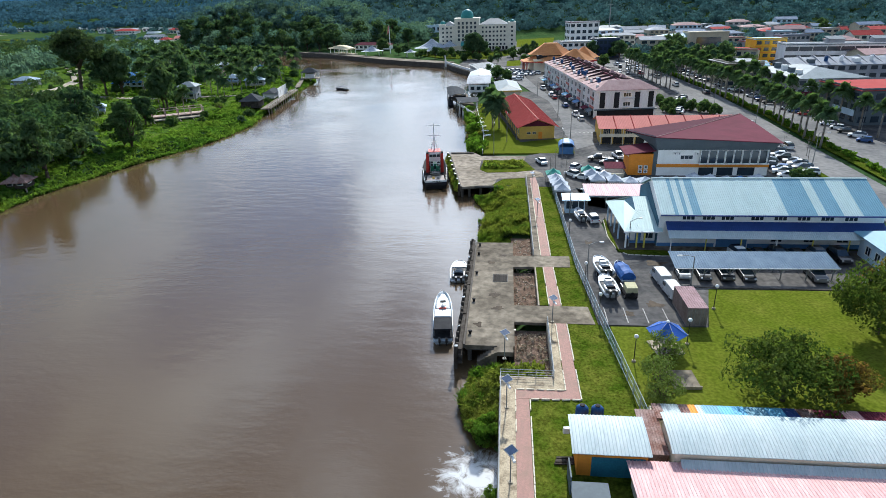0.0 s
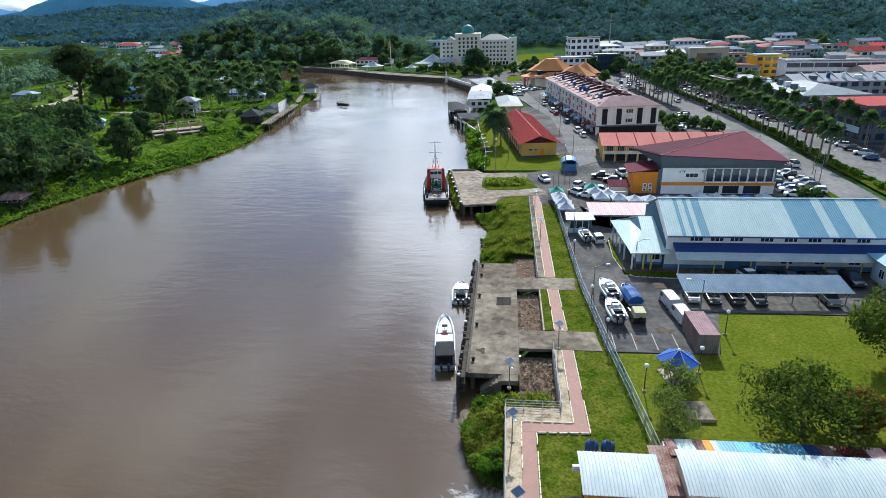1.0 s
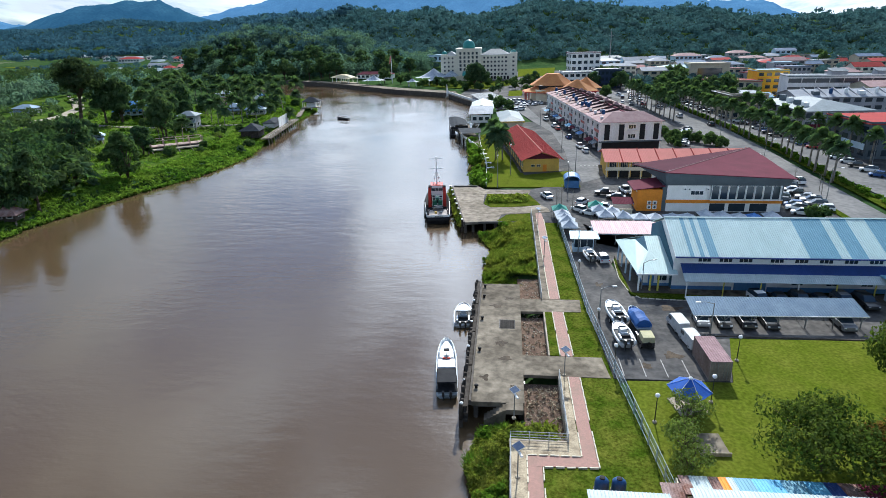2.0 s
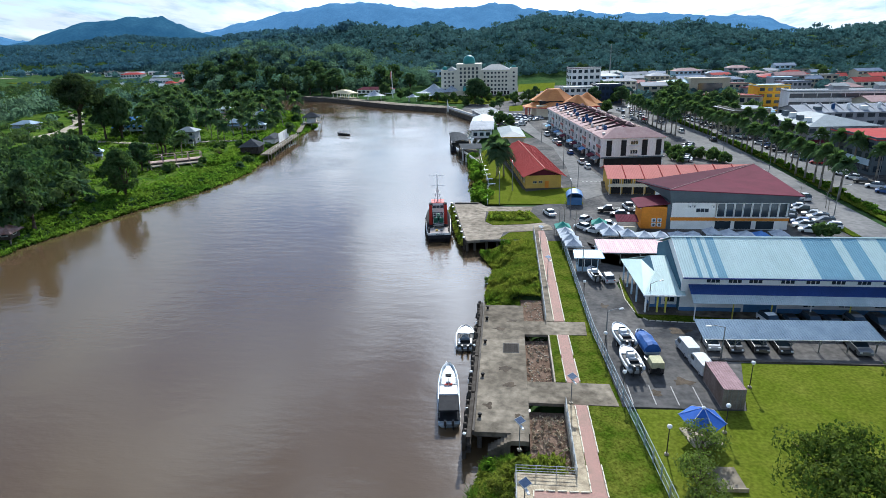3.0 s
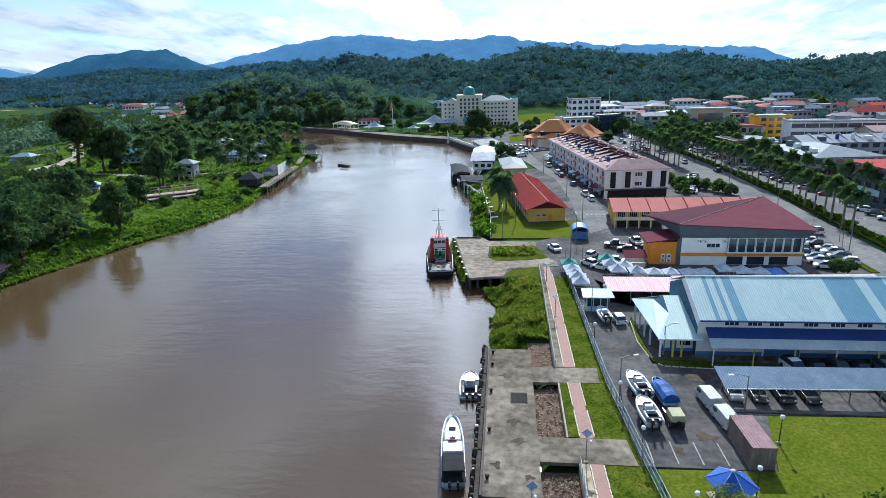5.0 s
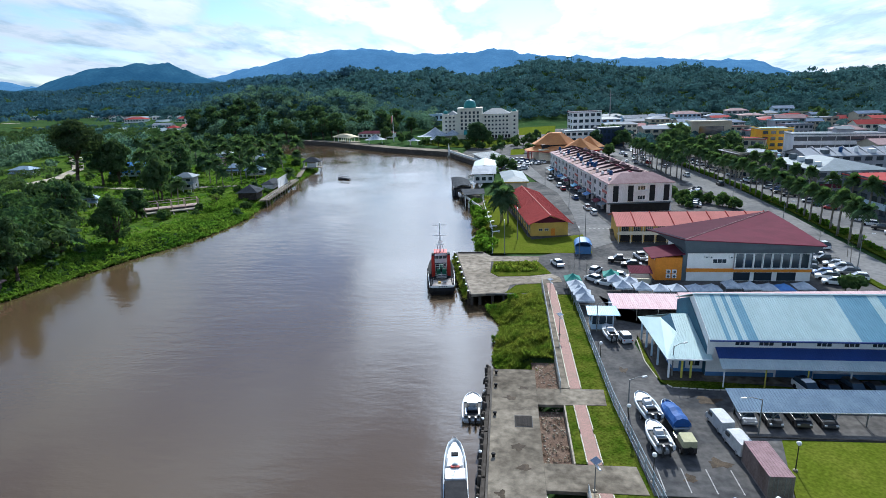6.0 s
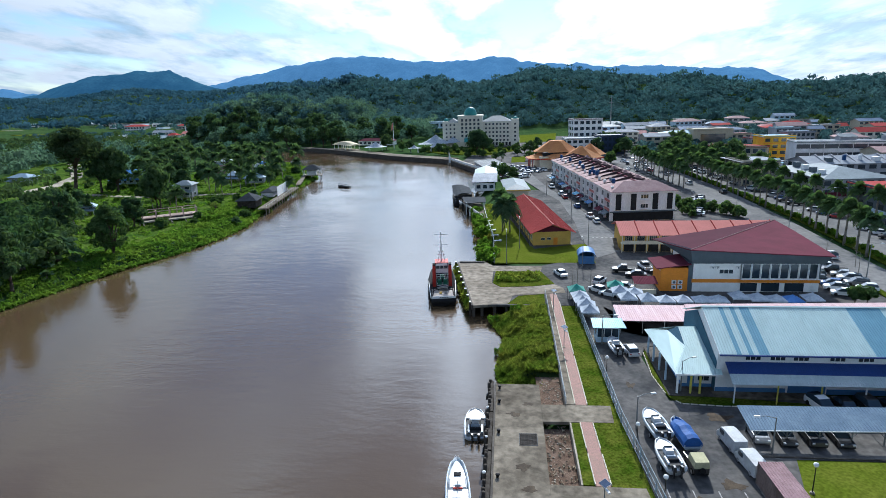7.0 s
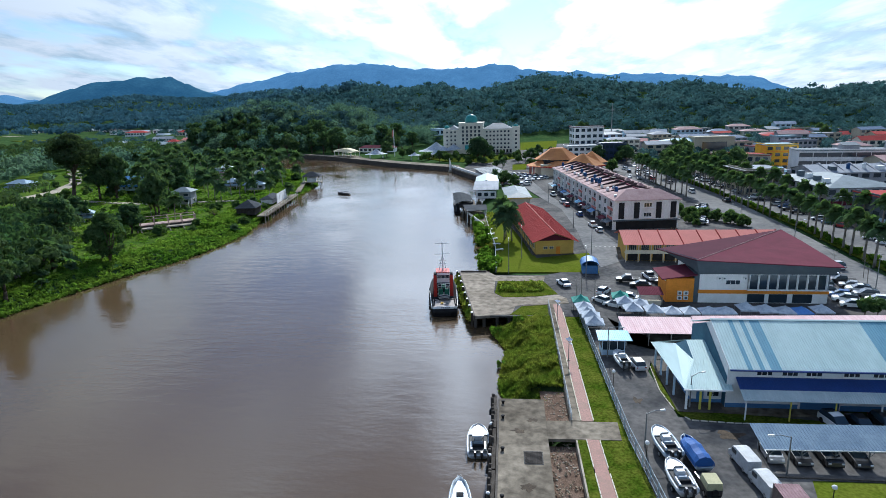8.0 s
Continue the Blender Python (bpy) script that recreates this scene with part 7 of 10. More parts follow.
BODY = {
    "sedan": (4.5, 1.75, [(-2.2, 0.28), (-2.25, 0.55), (-2.2, 0.85), (-1.5, 0.92), (-0.9, 0.95), (0.9, 0.93), (1.6, 0.86), (2.15, 0.72), (2.25, 0.45), (2.2, 0.28)], [(-1.7, 0.92), (-1.1, 1.36), (-0.4, 1.45), (0.3, 1.42), (1.15, 0.94)]),
    "hatch": (3.8, 1.68, [(-1.85, 0.28), (-1.9, 0.6), (-1.85, 0.92), (-1.0, 0.96), (0.8, 0.95), (1.45, 0.88), (1.82, 0.72), (1.9, 0.45), (1.85, 0.28)], [(-1.78, 0.94), (-1.5, 1.42), (-0.6, 1.52), (0.2, 1.48), (1.1, 0.95)]),
    "suv": (4.6, 1.85, [(-2.25, 0.35), (-2.3, 0.7), (-2.25, 1.05), (-1.2, 1.08), (0.95, 1.08), (1.7, 1.02), (2.2, 0.88), (2.3, 0.5), (2.25, 0.35)], [(-2.15, 1.06), (-1.9, 1.62), (-0.8, 1.74), (0.3, 1.70), (1.2, 1.08)]),
    "pickup": (5.2, 1.85, [(-2.6, 0.45), (-2.62, 0.8), (-2.6, 1.02), (-0.9, 1.02), (-0.8, 1.06), (1.2, 1.08), (1.95, 1.02), (2.5, 0.9), (2.6, 0.6), (2.55, 0.45)], [(-0.85, 1.05), (-0.75, 1.66), (-0.1, 1.76), (0.6, 1.72), (1.4, 1.08)]),
}


def car_proto(kind, pm, colour):
    length, w, body, cab = BODY[kind]
    t = thing("car" if kind != "pickup" else "pickup_truck", 0, 0, -60, 0, f"{colour} {'pick-up truck' if kind == 'pickup' else kind + ' car'} parked on the asphalt", "car")
    part("body", section(body, w, 0.03), pm, t)
    part("cabin_glass", section([(x, z) for x, z in cab], w * 0.9, 0.16), GLASS, t)
    top = max(z for _, z in cab)
    flat = [p for p in cab if p[1] > top - 0.12]
    x0, x1 = min(p[0] for p in flat) + 0.02, max(p[0] for p in flat) - 0.02
    part("roof", Geo().box(-w * 0.375, x0, top - 0.06, w * 0.375, x1, top + 0.035, 0.05), pm, t)
    if kind == "pickup":
        part("load_bed", Geo().box(-w * 0.4, -2.5, 1.0, w * 0.4, -1.0, 1.025), BLACK, t)
    r = 0.33 if kind in ("sedan", "hatch") else 0.37
    for sx in (-1, 1):
        for y in (-length * 0.3, length * 0.3):
            o = part("wheel", WHEEL_T, None, t)
            o.matrix_basis = pose(sx * (w / 2 - 0.1), y, r) @ Matrix.Diagonal((1, r / 0.33, r / 0.33, 1))
        zl = body[3][1] * 0.72
        part("headlight", Geo().box(sx * w * 0.36 - 0.16, length / 2 - 0.22, zl - 0.07, sx * w * 0.36 + 0.16, length / 2 - 0.03, zl + 0.08, 0.02), LAMPG, t)
        part("tail_lamp", Geo().box(sx * w * 0.38 - 0.12, -length / 2 - 0.01, zl - 0.02, sx * w * 0.38 + 0.12, -length / 2 + 0.14, zl + 0.16, 0.02), TAILG, t)
    return t


for key, kind, pm, c in (("sw", "sedan", P_WHITE, "white"), ("ss", "sedan", P_SILVER, "silver"), ("sb", "sedan", P_BLACK, "black"), ("hw", "hatch", P_WHITE, "white"), ("hr", "hatch", P_RED, "red"), ("hs", "hatch", P_SILVER, "silver"), ("uw", "suv", P_WHITE, "white"), ("ub", "suv", P_BLACK, "black"), ("ug", "suv", P_GREY, "dark grey"), ("pb", "pickup", P_BLACK, "black"), ("pw", "pickup", P_WHITE, "white"), ("hb", "hatch", P_BLUE, "blue")):
    CAR_KINDS[key] = car_proto(kind, pm, c)


def park(key, x, y, rz, group, z=None):
    return tagged(copy_thing(CAR_KINDS[key], pose(x, y, (Q + 0.02) if z is None else z, 0, 0, rz)), group=group)


for key, x in (("hs", 28.1), ("sb", 30.9), ("ub", 34.0), ("sb", 37.0), ("ug", 46.6)):
    park(key, x, 79.9, 178, "cars under the carport")
for i, (key, x) in enumerate((("uw", 38.4), ("sb", 41.3), ("ub", 44.1), ("sb", 46.9), ("ug", 50.0), ("ub", 53.0))):
    park(key, x, 86.6, 190 if i == 0 else 182, "cars beside the warehouse")
for key, x, y, rz in (("sw", 10.8, 143.4, 20), ("hw", 18.6, 138.0, -35), ("pb", 25.0, 146.0, 85), ("sb", 27.0, 142.6, 80), ("pw", 30.2, 148.5, 10), ("sw", 19.4, 129.6, 60), ("ss", 22.6, 134.2, 70), ("hw", 17.2, 132.2, 40), ("sb", 32.8, 144.6, 70)):
    park(key, x, y, rz, "cars by the market")
park("hw", 18.0, 102.6, 10, "cars in the yard")
rc = random.Random(8)
keys = list(CAR_KINDS)
for i in range(9):
    park(rc.choice(keys), 63.5 + 0.5 * (i % 3), 131 + i * 3.0, 75 + rc.uniform(-6, 6), "cars in the car park")
for i in range(8):
    park(rc.choice(keys), 69.5 + rc.uniform(-0.4, 0.4), 134 + i * 3.1, 75 + rc.uniform(-6, 6), "cars in the car park")
for i in range(11):
    park(rc.choice(keys), 59.5 + i * 0.9, 208 + i * 2.9, 60 + rc.uniform(-5, 5), "cars in the car park")
for i in (0, 1, 4, 7, 8, 11):
    u = i / 12
    park(rc.choice(keys), 26.6 - 9.5 * u + rc.uniform(-0.4, 0.4), 198 + 76 * u + rc.uniform(-1, 1), 8 + rc.uniform(-3, 3), "cars along the riverside street")
for i in range(20):
    y = 150 + i * 10 + rc.uniform(-3, 3)
    x = float(np.interp(y, [128, 165, 200, 255, 330], [76, 77.5, 79, 79, 74])) + rc.choice([-2.6, 2.2])
    if rc.random() < 0.35:
        park(rc.choice(keys), x, y, rc.choice([0, 3, 5]), "cars on the boulevard")
for i in range(30):
    y = 165 + i * 5.4
    x = float(np.interp(y, [128, 165, 200, 255, 330], [92, 93.5, 94, 90, 86])) + rc.uniform(-0.5, 0.5)
    if rc.random() < 0.75:
        park(rc.choice(keys), x + 4.0, y, 60 + rc.uniform(-8, 8), "cars parked by the far shops")
for i in range(40):
    park(rc.choice(keys), 106 + rc.uniform(0, 26), 188 + rc.uniform(0, 130), rc.choice([0, 90]) + rc.uniform(-8, 8), "cars parked by the far shops")
for i in range(14):
    park(rc.choice(keys), -4 + rc.uniform(0, 14), 292 + rc.uniform(0, 26), rc.choice([0, 90]) + rc.uniform(-8, 8), "cars by the ferry hall")
for i in range(10):
    y = 300 + i * 14
    park(rc.choice(keys), float(np.interp(y, [300, 352, 440], [74, 64, 46])) + rc.uniform(-3, 3), y, 18, "cars on the boulevard")

# container, vans, jeep
def build_container():
    t = thing("shipping_container", 24.75, 65.15, Q + 0.02, 2, "weathered brown steel shipping container at the lawn's edge", "container")
    W, L, H = 2.44, 6.06, 2.6
    g = Geo()
    n = 40
    for side in (0, 1):
        for i in range(n):
            y0, y1 = 0.1 + (L - 0.2) * i / n, 0.1 + (L - 0.2) * (i + 0.55) / n
            x = 0.03 if side == 0 else W - 0.03
            g.box(min(x, x + (0.04 if side == 0 else -0.04)) - 0.02, y0, 0.2, max(x, x + (0.04 if side == 0 else -0.04)) + 0.02, y1, H - 0.12)
    part("side_wall", Geo().box(0.05, 0.08, 0.15, 0.09, L - 0.08, H - 0.06).box(W - 0.09, 0.08, 0.15, W - 0.05, L - 0.08, H - 0.06), CONT, t)
    tagged(part("corrugation", g, CONT, t), kind="stuff")
    part("roof", Geo().ribbed((0, 0, H - 0.04), (W, 0, H - 0.04), (W, L, H - 0.04), (0, L, H - 0.04), 0.3, 0.03), CONTR, t, "dusty maroon container roof")
    part("floor", Geo().box(0, 0, 0, W, L, 0.15), CONTD, t)
    part("back_wall", Geo().box(0.1, L - 0.08, 0.15, W - 0.1, L - 0.03, H - 0.06), CONT, t)
    for x in (0.1, W / 2 + 0.01):
        d = part("door", Geo().box(x, 0.02, 0.15, x + W / 2 - 0.11, 0.07, H - 0.1), CONTD, t, "grey-brown steel door leaf")
        for k in (0.35, 0.75):
            part("locking_bar", Geo().tube((x + k, -0.02, 0.15), (x + k, -0.02, H - 0.12), 0.025, n=6), STEEL, d)
    for x in (0, W - 0.12):
        for y in (0, L - 0.12):
            part("corner_post", Geo().box(x, y, 0, x + 0.12, y + 0.12, H), CONTD, t)
    return t


CONT = mat("container_side", (0.26, 0.20, 0.175), (0.18, 0.13, 0.11), scale=0.8, rough=0.75, fine=0.2, stretch=(1, 1, 0.4))
CONTR = mat("container_roof", (0.27, 0.17, 0.18), (0.20, 0.12, 0.125), scale=0.8, rough=0.7, fine=0.15)
CONTD = mat("container_frame", (0.27, 0.235, 0.205), (0.17, 0.145, 0.125), scale=0.8, rough=0.75, fine=0.2)
build_container()


VANW = mat("dusty_van_paint", (0.50, 0.51, 0.51), (0.38, 0.38, 0.37), scale=0.9, rough=0.45, fine=0.12)


def van(x, y, rz, label, tarp=None):
    t = thing("box_van", x, y, Q + 0.02, rz, label, "van")
    t.scale = (0.9, 0.86, 0.9)
    m = tarp or VANW
    prof = [(-2.3, 0.4), (-2.35, 1.2), (-2.25, 2.0), (0.9, 2.1), (1.5, 1.95), (2.0, 1.25), (2.35, 1.05), (2.4, 0.6), (2.35, 0.4)]
    part("body", section(prof, 1.85, 0.08), m, t)
    part("windscreen", Geo().sheet((-0.75, 2.02, 1.25), (0.75, 2.02, 1.25), (0.68, 1.56, 1.92), (-0.68, 1.56, 1.92), -0.03), GLASS, t)
    for sx in (-1, 1):
        part("side_window", Geo().box(sx * 0.9 - 0.03, 0.5, 1.25, sx * 0.9 + 0.03, 1.5, 1.8), GLASS, t)
        for yy in (-1.4, 1.45):
            o = part("wheel", WHEEL_T, None, t)
            o.matrix_basis = pose(sx * 0.82, yy, 0.34)
            part("rim", WHEEL_R, None, o)
        part("headlight", Geo().box(sx * 0.7 - 0.14, 2.3, 0.75, sx * 0.7 + 0.14, 2.42, 0.95), LAMPG, t)
    return t


van(25.0, 73.6, 8, "white van parked beside the container")
van(24.5, 77.9, 8, "white van parked in the yard")


def jeep(x, y, rz):
    t = thing("jeep", x, y, Q + 0.02, rz, "dark jeep with pale canvas hood in the yard", "car")
    part("body", section([(-1.7, 0.45), (-1.75, 1.1), (0.3, 1.12), (0.4, 1.08), (1.65, 1.02), (1.75, 0.6), (1.7, 0.45)], 1.65, 0.02), P_BLACK, t)
    part("hood_canvas", section([(-1.7, 1.1), (-1.65, 1.85), (0.1, 1.92), (0.35, 1.12)], 1.6, 0.08), CANVAS, t, "pale khaki canvas hood")
    part("windscreen", Geo().sheet((-0.7, 0.42, 1.12), (0.7, 0.42, 1.12), (0.66, 0.2, 1.8), (-0.66, 0.2, 1.8), 0.03), GLASS, t)
    for sx in (-1, 1):
        for yy in (-1.1, 1.15):
            o = part("wheel", WHEEL_T, None, t)
            o.matrix_basis = pose(sx * 0.75, yy, 0.36) @ Matrix.Diagonal((1.2, 1.1, 1.1, 1))
            part("rim", WHEEL_R, None, o)
    o = part("spare_wheel", WHEEL_T, None, t)
    o.matrix_basis = pose(0, -1.85, 0.95, 0, 0, 90)
    return t


CANVAS = mat("khaki_canvas", (0.46, 0.43, 0.26), (0.38, 0.36, 0.22), scale=1, rough=0.8)
jeep(19.2, 73.4, 4)


# ---- boats ----
HULLW = paint("boat_white", (0.58, 0.60, 0.62), 0.4)
HULLG = paint("boat_grey", (0.40, 0.46, 0.52), 0.4)
TARP = mat("blue_boat_cover", (0.035, 0.10, 0.30), (0.03, 0.085, 0.25), scale=1, rough=0.6, bump=0.4, bscale=2)
REDP = mat("red_ship_paint", (0.42, 0.035, 0.025), (0.34, 0.03, 0.022), scale=1, rough=0.45)


def hull(length, beam, depth, sheer=0.3, full=0.55, stern=0.85, n=14, flare=0.75):
    """A boat's hull from stern (y=0) to bow, open at the top, with an inner deck."""
    rings = []
    for i in range(n + 1):
        u = i / n
        b = beam / 2 * (stern + (1 - stern) * min(1, u * 3)) if u < full else beam / 2 * math.sqrt(max(0.0004, 1 - ((u - full) / (1 - full)) ** 2.1))
        z = depth + sheer * u * u
        keel = 0.0 if u < 0.8 else (u - 0.8) * 5 * depth * 0.55
        rings.append([(-b, u * length, z), (-b * 0.98, u * length, z * 0.55 + keel * 0.4), (-b * flare * 0.8, u * length, keel + 0.12), (0, u * length, keel), (b * flare * 0.8, u * length, keel + 0.12), (b * 0.98, u * length, z * 0.55 + keel * 0.4), (b, u * length, z), (b * 0.86, u * length, z - 0.02), (b * 0.82, u * length, z - 0.35), (-b * 0.82, u * length, z - 0.35), (-b * 0.86, u * length, z - 0.02)])
    return Geo().loft(rings)


def outboard(g, x, y, z):
    return g.box(x - 0.17, y - 0.55, z + 0.35, x + 0.17, y - 0.05, z + 0.95, 0.05).box(x - 0.07, y - 0.4, z - 0.5, x + 0.07, y - 0.15, z + 0.36)


def patrol_boat():
    t = thing("patrol_boat", -5.75, 63.2, -0.25, 5.8, "white patrol boat with dark canopy moored at the jetty", "boat")
    part("hull", hull(12.6, 2.75, 1.15, 0.45, 0.5, 0.92), HULLG, t, smooth=True)
    part("stern_cover", Geo().box(-1.3, 0.05, 1.1, 1.3, 3.6, 1.2, 0.04), SEAPAINT, t, "black cover over the stern")
    part("foredeck", Geo().slab([(-1.05, 6.6), (1.05, 6.6), (1.0, 8.6), (0.72, 10.4), (0.2, 12.0), (-0.2, 12.0), (-0.72, 10.4), (-1.0, 8.6)], 1.15, 1.32), HULLG, t)
    cab = Geo().loft([[(-1.0, 5.95, 1.0), (1.0, 5.95, 1.0), (1.0, 8.4, 1.2), (-1.0, 8.4, 1.2)], [(-1.0, 5.95, 2.1), (1.0, 5.95, 2.1), (0.95, 7.9, 2.1), (-0.95, 7.9, 2.1)], [(-0.85, 6.0, 2.35), (0.85, 6.0, 2.35), (0.75, 7.3, 2.35), (-0.75, 7.3, 2.35)]])
    cabin = part("cabin", cab, HULLW, t, "white cabin")
    part("windscreen", Geo().sheet((-0.85, 8.25, 1.45), (0.85, 8.25, 1.45), (0.78, 7.85, 2.1), (-0.78, 7.85, 2.1), -0.03), GLASS, cabin)
    for sx in (-1, 1):
        part("side_window", Geo().box(sx * 1.0 - 0.02, 5.3, 1.5, sx * 1.0 + 0.02, 7.0, 2.0), GLASS, cabin)
    part("canopy", Geo().box(-1.2, 0.5, 2.05, 1.2, 3.7, 2.2, 0.06), SEAPAINT, t, "black stern canopy")
    part("cabin_roof", Geo().box(-1.15, 3.75, 2.1, 1.15, 5.7, 2.3, 0.08), HULLW, t, "white hard top")
    part("hatch", Geo().box(-0.4, 9.2, 1.32, 0.4, 9.9, 1.42, 0.04), SEAPAINT, t)
    part("cockpit", Geo().box(-1.12, 0.15, 0.75, 1.12, 6.6, 1.16), HULLG, t)
    for sx in (-1, 1):
        for y in (0.6, 4.7):
            part("stanchion", Geo().tube((sx * 1.1, y, 1.0), (sx * 1.1, y, 2.1), 0.03, n=6), STEEL, t)
        part("engine", outboard(Geo(), sx * 0.45, 0.0, 0.5), P_BLACK, t)
    part("roof_light", Geo().box(-0.5, 5.6, 2.36, 0.5, 5.85, 2.5), REDP, t, "red light bar")
    part("life_raft", Geo().tube((-0.3, 6.0, 2.5), (0.3, 6.0, 2.5), 0.2, n=10), HULLG, t)
    part("aerial_mast", Geo().tube((0, 5.4, 2.35), (0, 5.3, 3.6), 0.035, n=6).tube((-0.5, 5.35, 3.0), (0.5, 5.35, 3.0), 0.03, n=6), STEEL, t)
    for sx in (-1, 1):
        part("bow_rail", Geo().path([(sx * 1.05, 8.0, 1.9), (sx * 0.8, 10.2, 2.0), (sx * 0.15, 12.1, 2.05)], [0.025, 0.025, 0.025], 6), STEEL, t)
    return t


patrol_boat()


def speed_boat(x, y, z, rz, label, cover=False, name="speed_boat", s=1.0, hm=None):
    hm = hm or HULLW
    t = thing(name, x, y, z, rz, label, "boat")
    part("hull", hull(6.4 * s, 2.95 * s, 0.95, 0.35, 0.42, 0.92), hm, t, smooth=True)
    part("foredeck", Geo().slab([(-1.22 * s, 3.9 * s), (1.22 * s, 3.9 * s), (1.0 * s, 4.9 * s), (0.62 * s, 5.65 * s), (0.15 * s, 6.1 * s), (-0.15 * s, 6.1 * s), (-0.62 * s, 5.65 * s), (-1.0 * s, 4.9 * s)], 0.95, 1.13), HULLW, t)
    part("console", Geo().box(-0.5, 2.4 * s, 0.6, 0.5, 3.6 * s, 1.6, 0.1), HULLW, t)
    part("windscreen", Geo().sheet((-0.5, 3.62 * s, 1.3), (0.5, 3.62 * s, 1.3), (0.45, 3.35 * s, 1.75), (-0.45, 3.35 * s, 1.75), -0.03), GLASS, t)
    part("cockpit_floor", Geo().box(-1.12 * s, 0.4 * s, 0.94, 1.12 * s, 3.88 * s, 1.0), DARK, t, "dark cockpit floor")
    for sx in (-1, 1):
        part("gunwale_seat", Geo().box(min(sx * 0.98, sx * 0.72) * s, 0.5 * s, 1.0, max(sx * 0.98, sx * 0.72) * s, 2.2 * s, 1.22, 0.03), HULLG, t)
    part("bench", Geo().box(-0.6 * s, 1.9 * s, 1.0, 0.6 * s, 2.25 * s, 1.3, 0.05), HULLG, t)
    part("seat", Geo().box(-0.8 * s, 1.2 * s, 0.62, 0.8 * s, 1.6 * s, 1.25, 0.05), SEAPAINT, t)
    for sx in (-1, 1):
        part("engine", outboard(Geo(), sx * 0.4, 0.0, 0.4), P_BLACK, t)
    if cover:
        part("hard_top", Geo().box(-0.75, 2.0 * s, 1.95, 0.75, 4.0 * s, 2.05, 0.05), HULLW, t)
        for sx in (-1, 1):
            for yy in (2.1, 3.9):
                part("stanchion", Geo().tube((sx * 0.65, yy * s, 0.9), (sx * 0.65, yy * s, 1.97), 0.03, n=6), STEEL, t)
    return t


speed_boat(-5.1, 81.1, -0.2, 3, "white speedboat with hard top moored at the jetty", True)


def trailer_under(x, y, rz, length):
    t = thing("boat_trailer", x, y, Q + 0.02, rz, "steel boat trailer with small wheels", "trailer")
    for sx in (-1, 1):
        part("beam", Geo().box(sx * 0.6 - 0.06, 0.3, 0.42, sx * 0.6 + 0.06, length * 0.85, 0.54), STEEL, t)
        o = part("wheel", WHEEL_T, None, t)
        o.matrix_basis = pose(sx * 0.95, length * 0.3, 0.33)
        part("rim", WHEEL_R, None, o)
    for k in (0.1, 0.45, 0.8):
        part("cross_member", Geo().box(-0.62, length * k, 0.42, 0.62, length * k + 0.1, 0.55), STEEL, t)
    return t


for x, y, rz, lab, cov, s in ((16.6, 71.2, 6, "white open speedboat on a trailer in the yard", False, 0.82), (16.9, 77.6, 8, "grey-white patrol launch on a trailer in the yard", False, 0.86)):
    trailer_under(x, y, rz, 5.6)
    speed_boat(x, y, Q + 0.56, rz, lab, cov, s=s, hm=HULLG if y > 75 else HULLW)
speed_boat(16.1, 101.2, Q + 0.35, 8, "small white boat on blocks by the guard house", False, s=0.7)


def covered_boat():
    t = thing("covered_boat", 19.5, 75.6, Q + 0.5, 6, "boat under a bright blue tarpaulin on a trailer", "boat")
    part("hull", hull(5.7, 2.1, 0.95, 0.35, 0.45, 0.95), HULLG, t, smooth=True)
    g = Geo()
    rings = []
    for i in range(10):
        u = i / 9
        b = 1.08 * (1 if u < 0.5 else math.sqrt(max(0.01, 1 - ((u - 0.5) / 0.5) ** 2.2)))
        top = 1.9 - 0.9 * max(0, u - 0.55) / 0.45 + (0.12 if i % 3 == 1 else 0)
        rings.append([(-b, 5.6 * u, 0.75), (-b * 0.95, 5.6 * u, 1.2), (-b * 0.6, 5.6 * u, top - 0.2), (0, 5.6 * u, top), (b * 0.6, 5.6 * u, top - 0.2), (b * 0.95, 5.6 * u, 1.2), (b, 5.6 * u, 0.75)])
    g.loft(rings)
    part("tarpaulin", g, TARP, t, "creased blue tarpaulin")
    part("support", Geo().box(-0.5, 1, -0.5, 0.5, 1.3, 0.15).box(-0.5, 4, -0.5, 0.5, 4.3, 0.3), WOODP, t)
    return t


covered_boat()


TUGDECK = mat("pale_worn_deck_paint", (0.46, 0.41, 0.37), (0.30, 0.26, 0.23), scale=0.9, rough=0.85, fine=0.3)
GREENP = mat("green_machinery_paint", (0.035, 0.135, 0.085), (0.025, 0.095, 0.06), scale=1.5, rough=0.6)


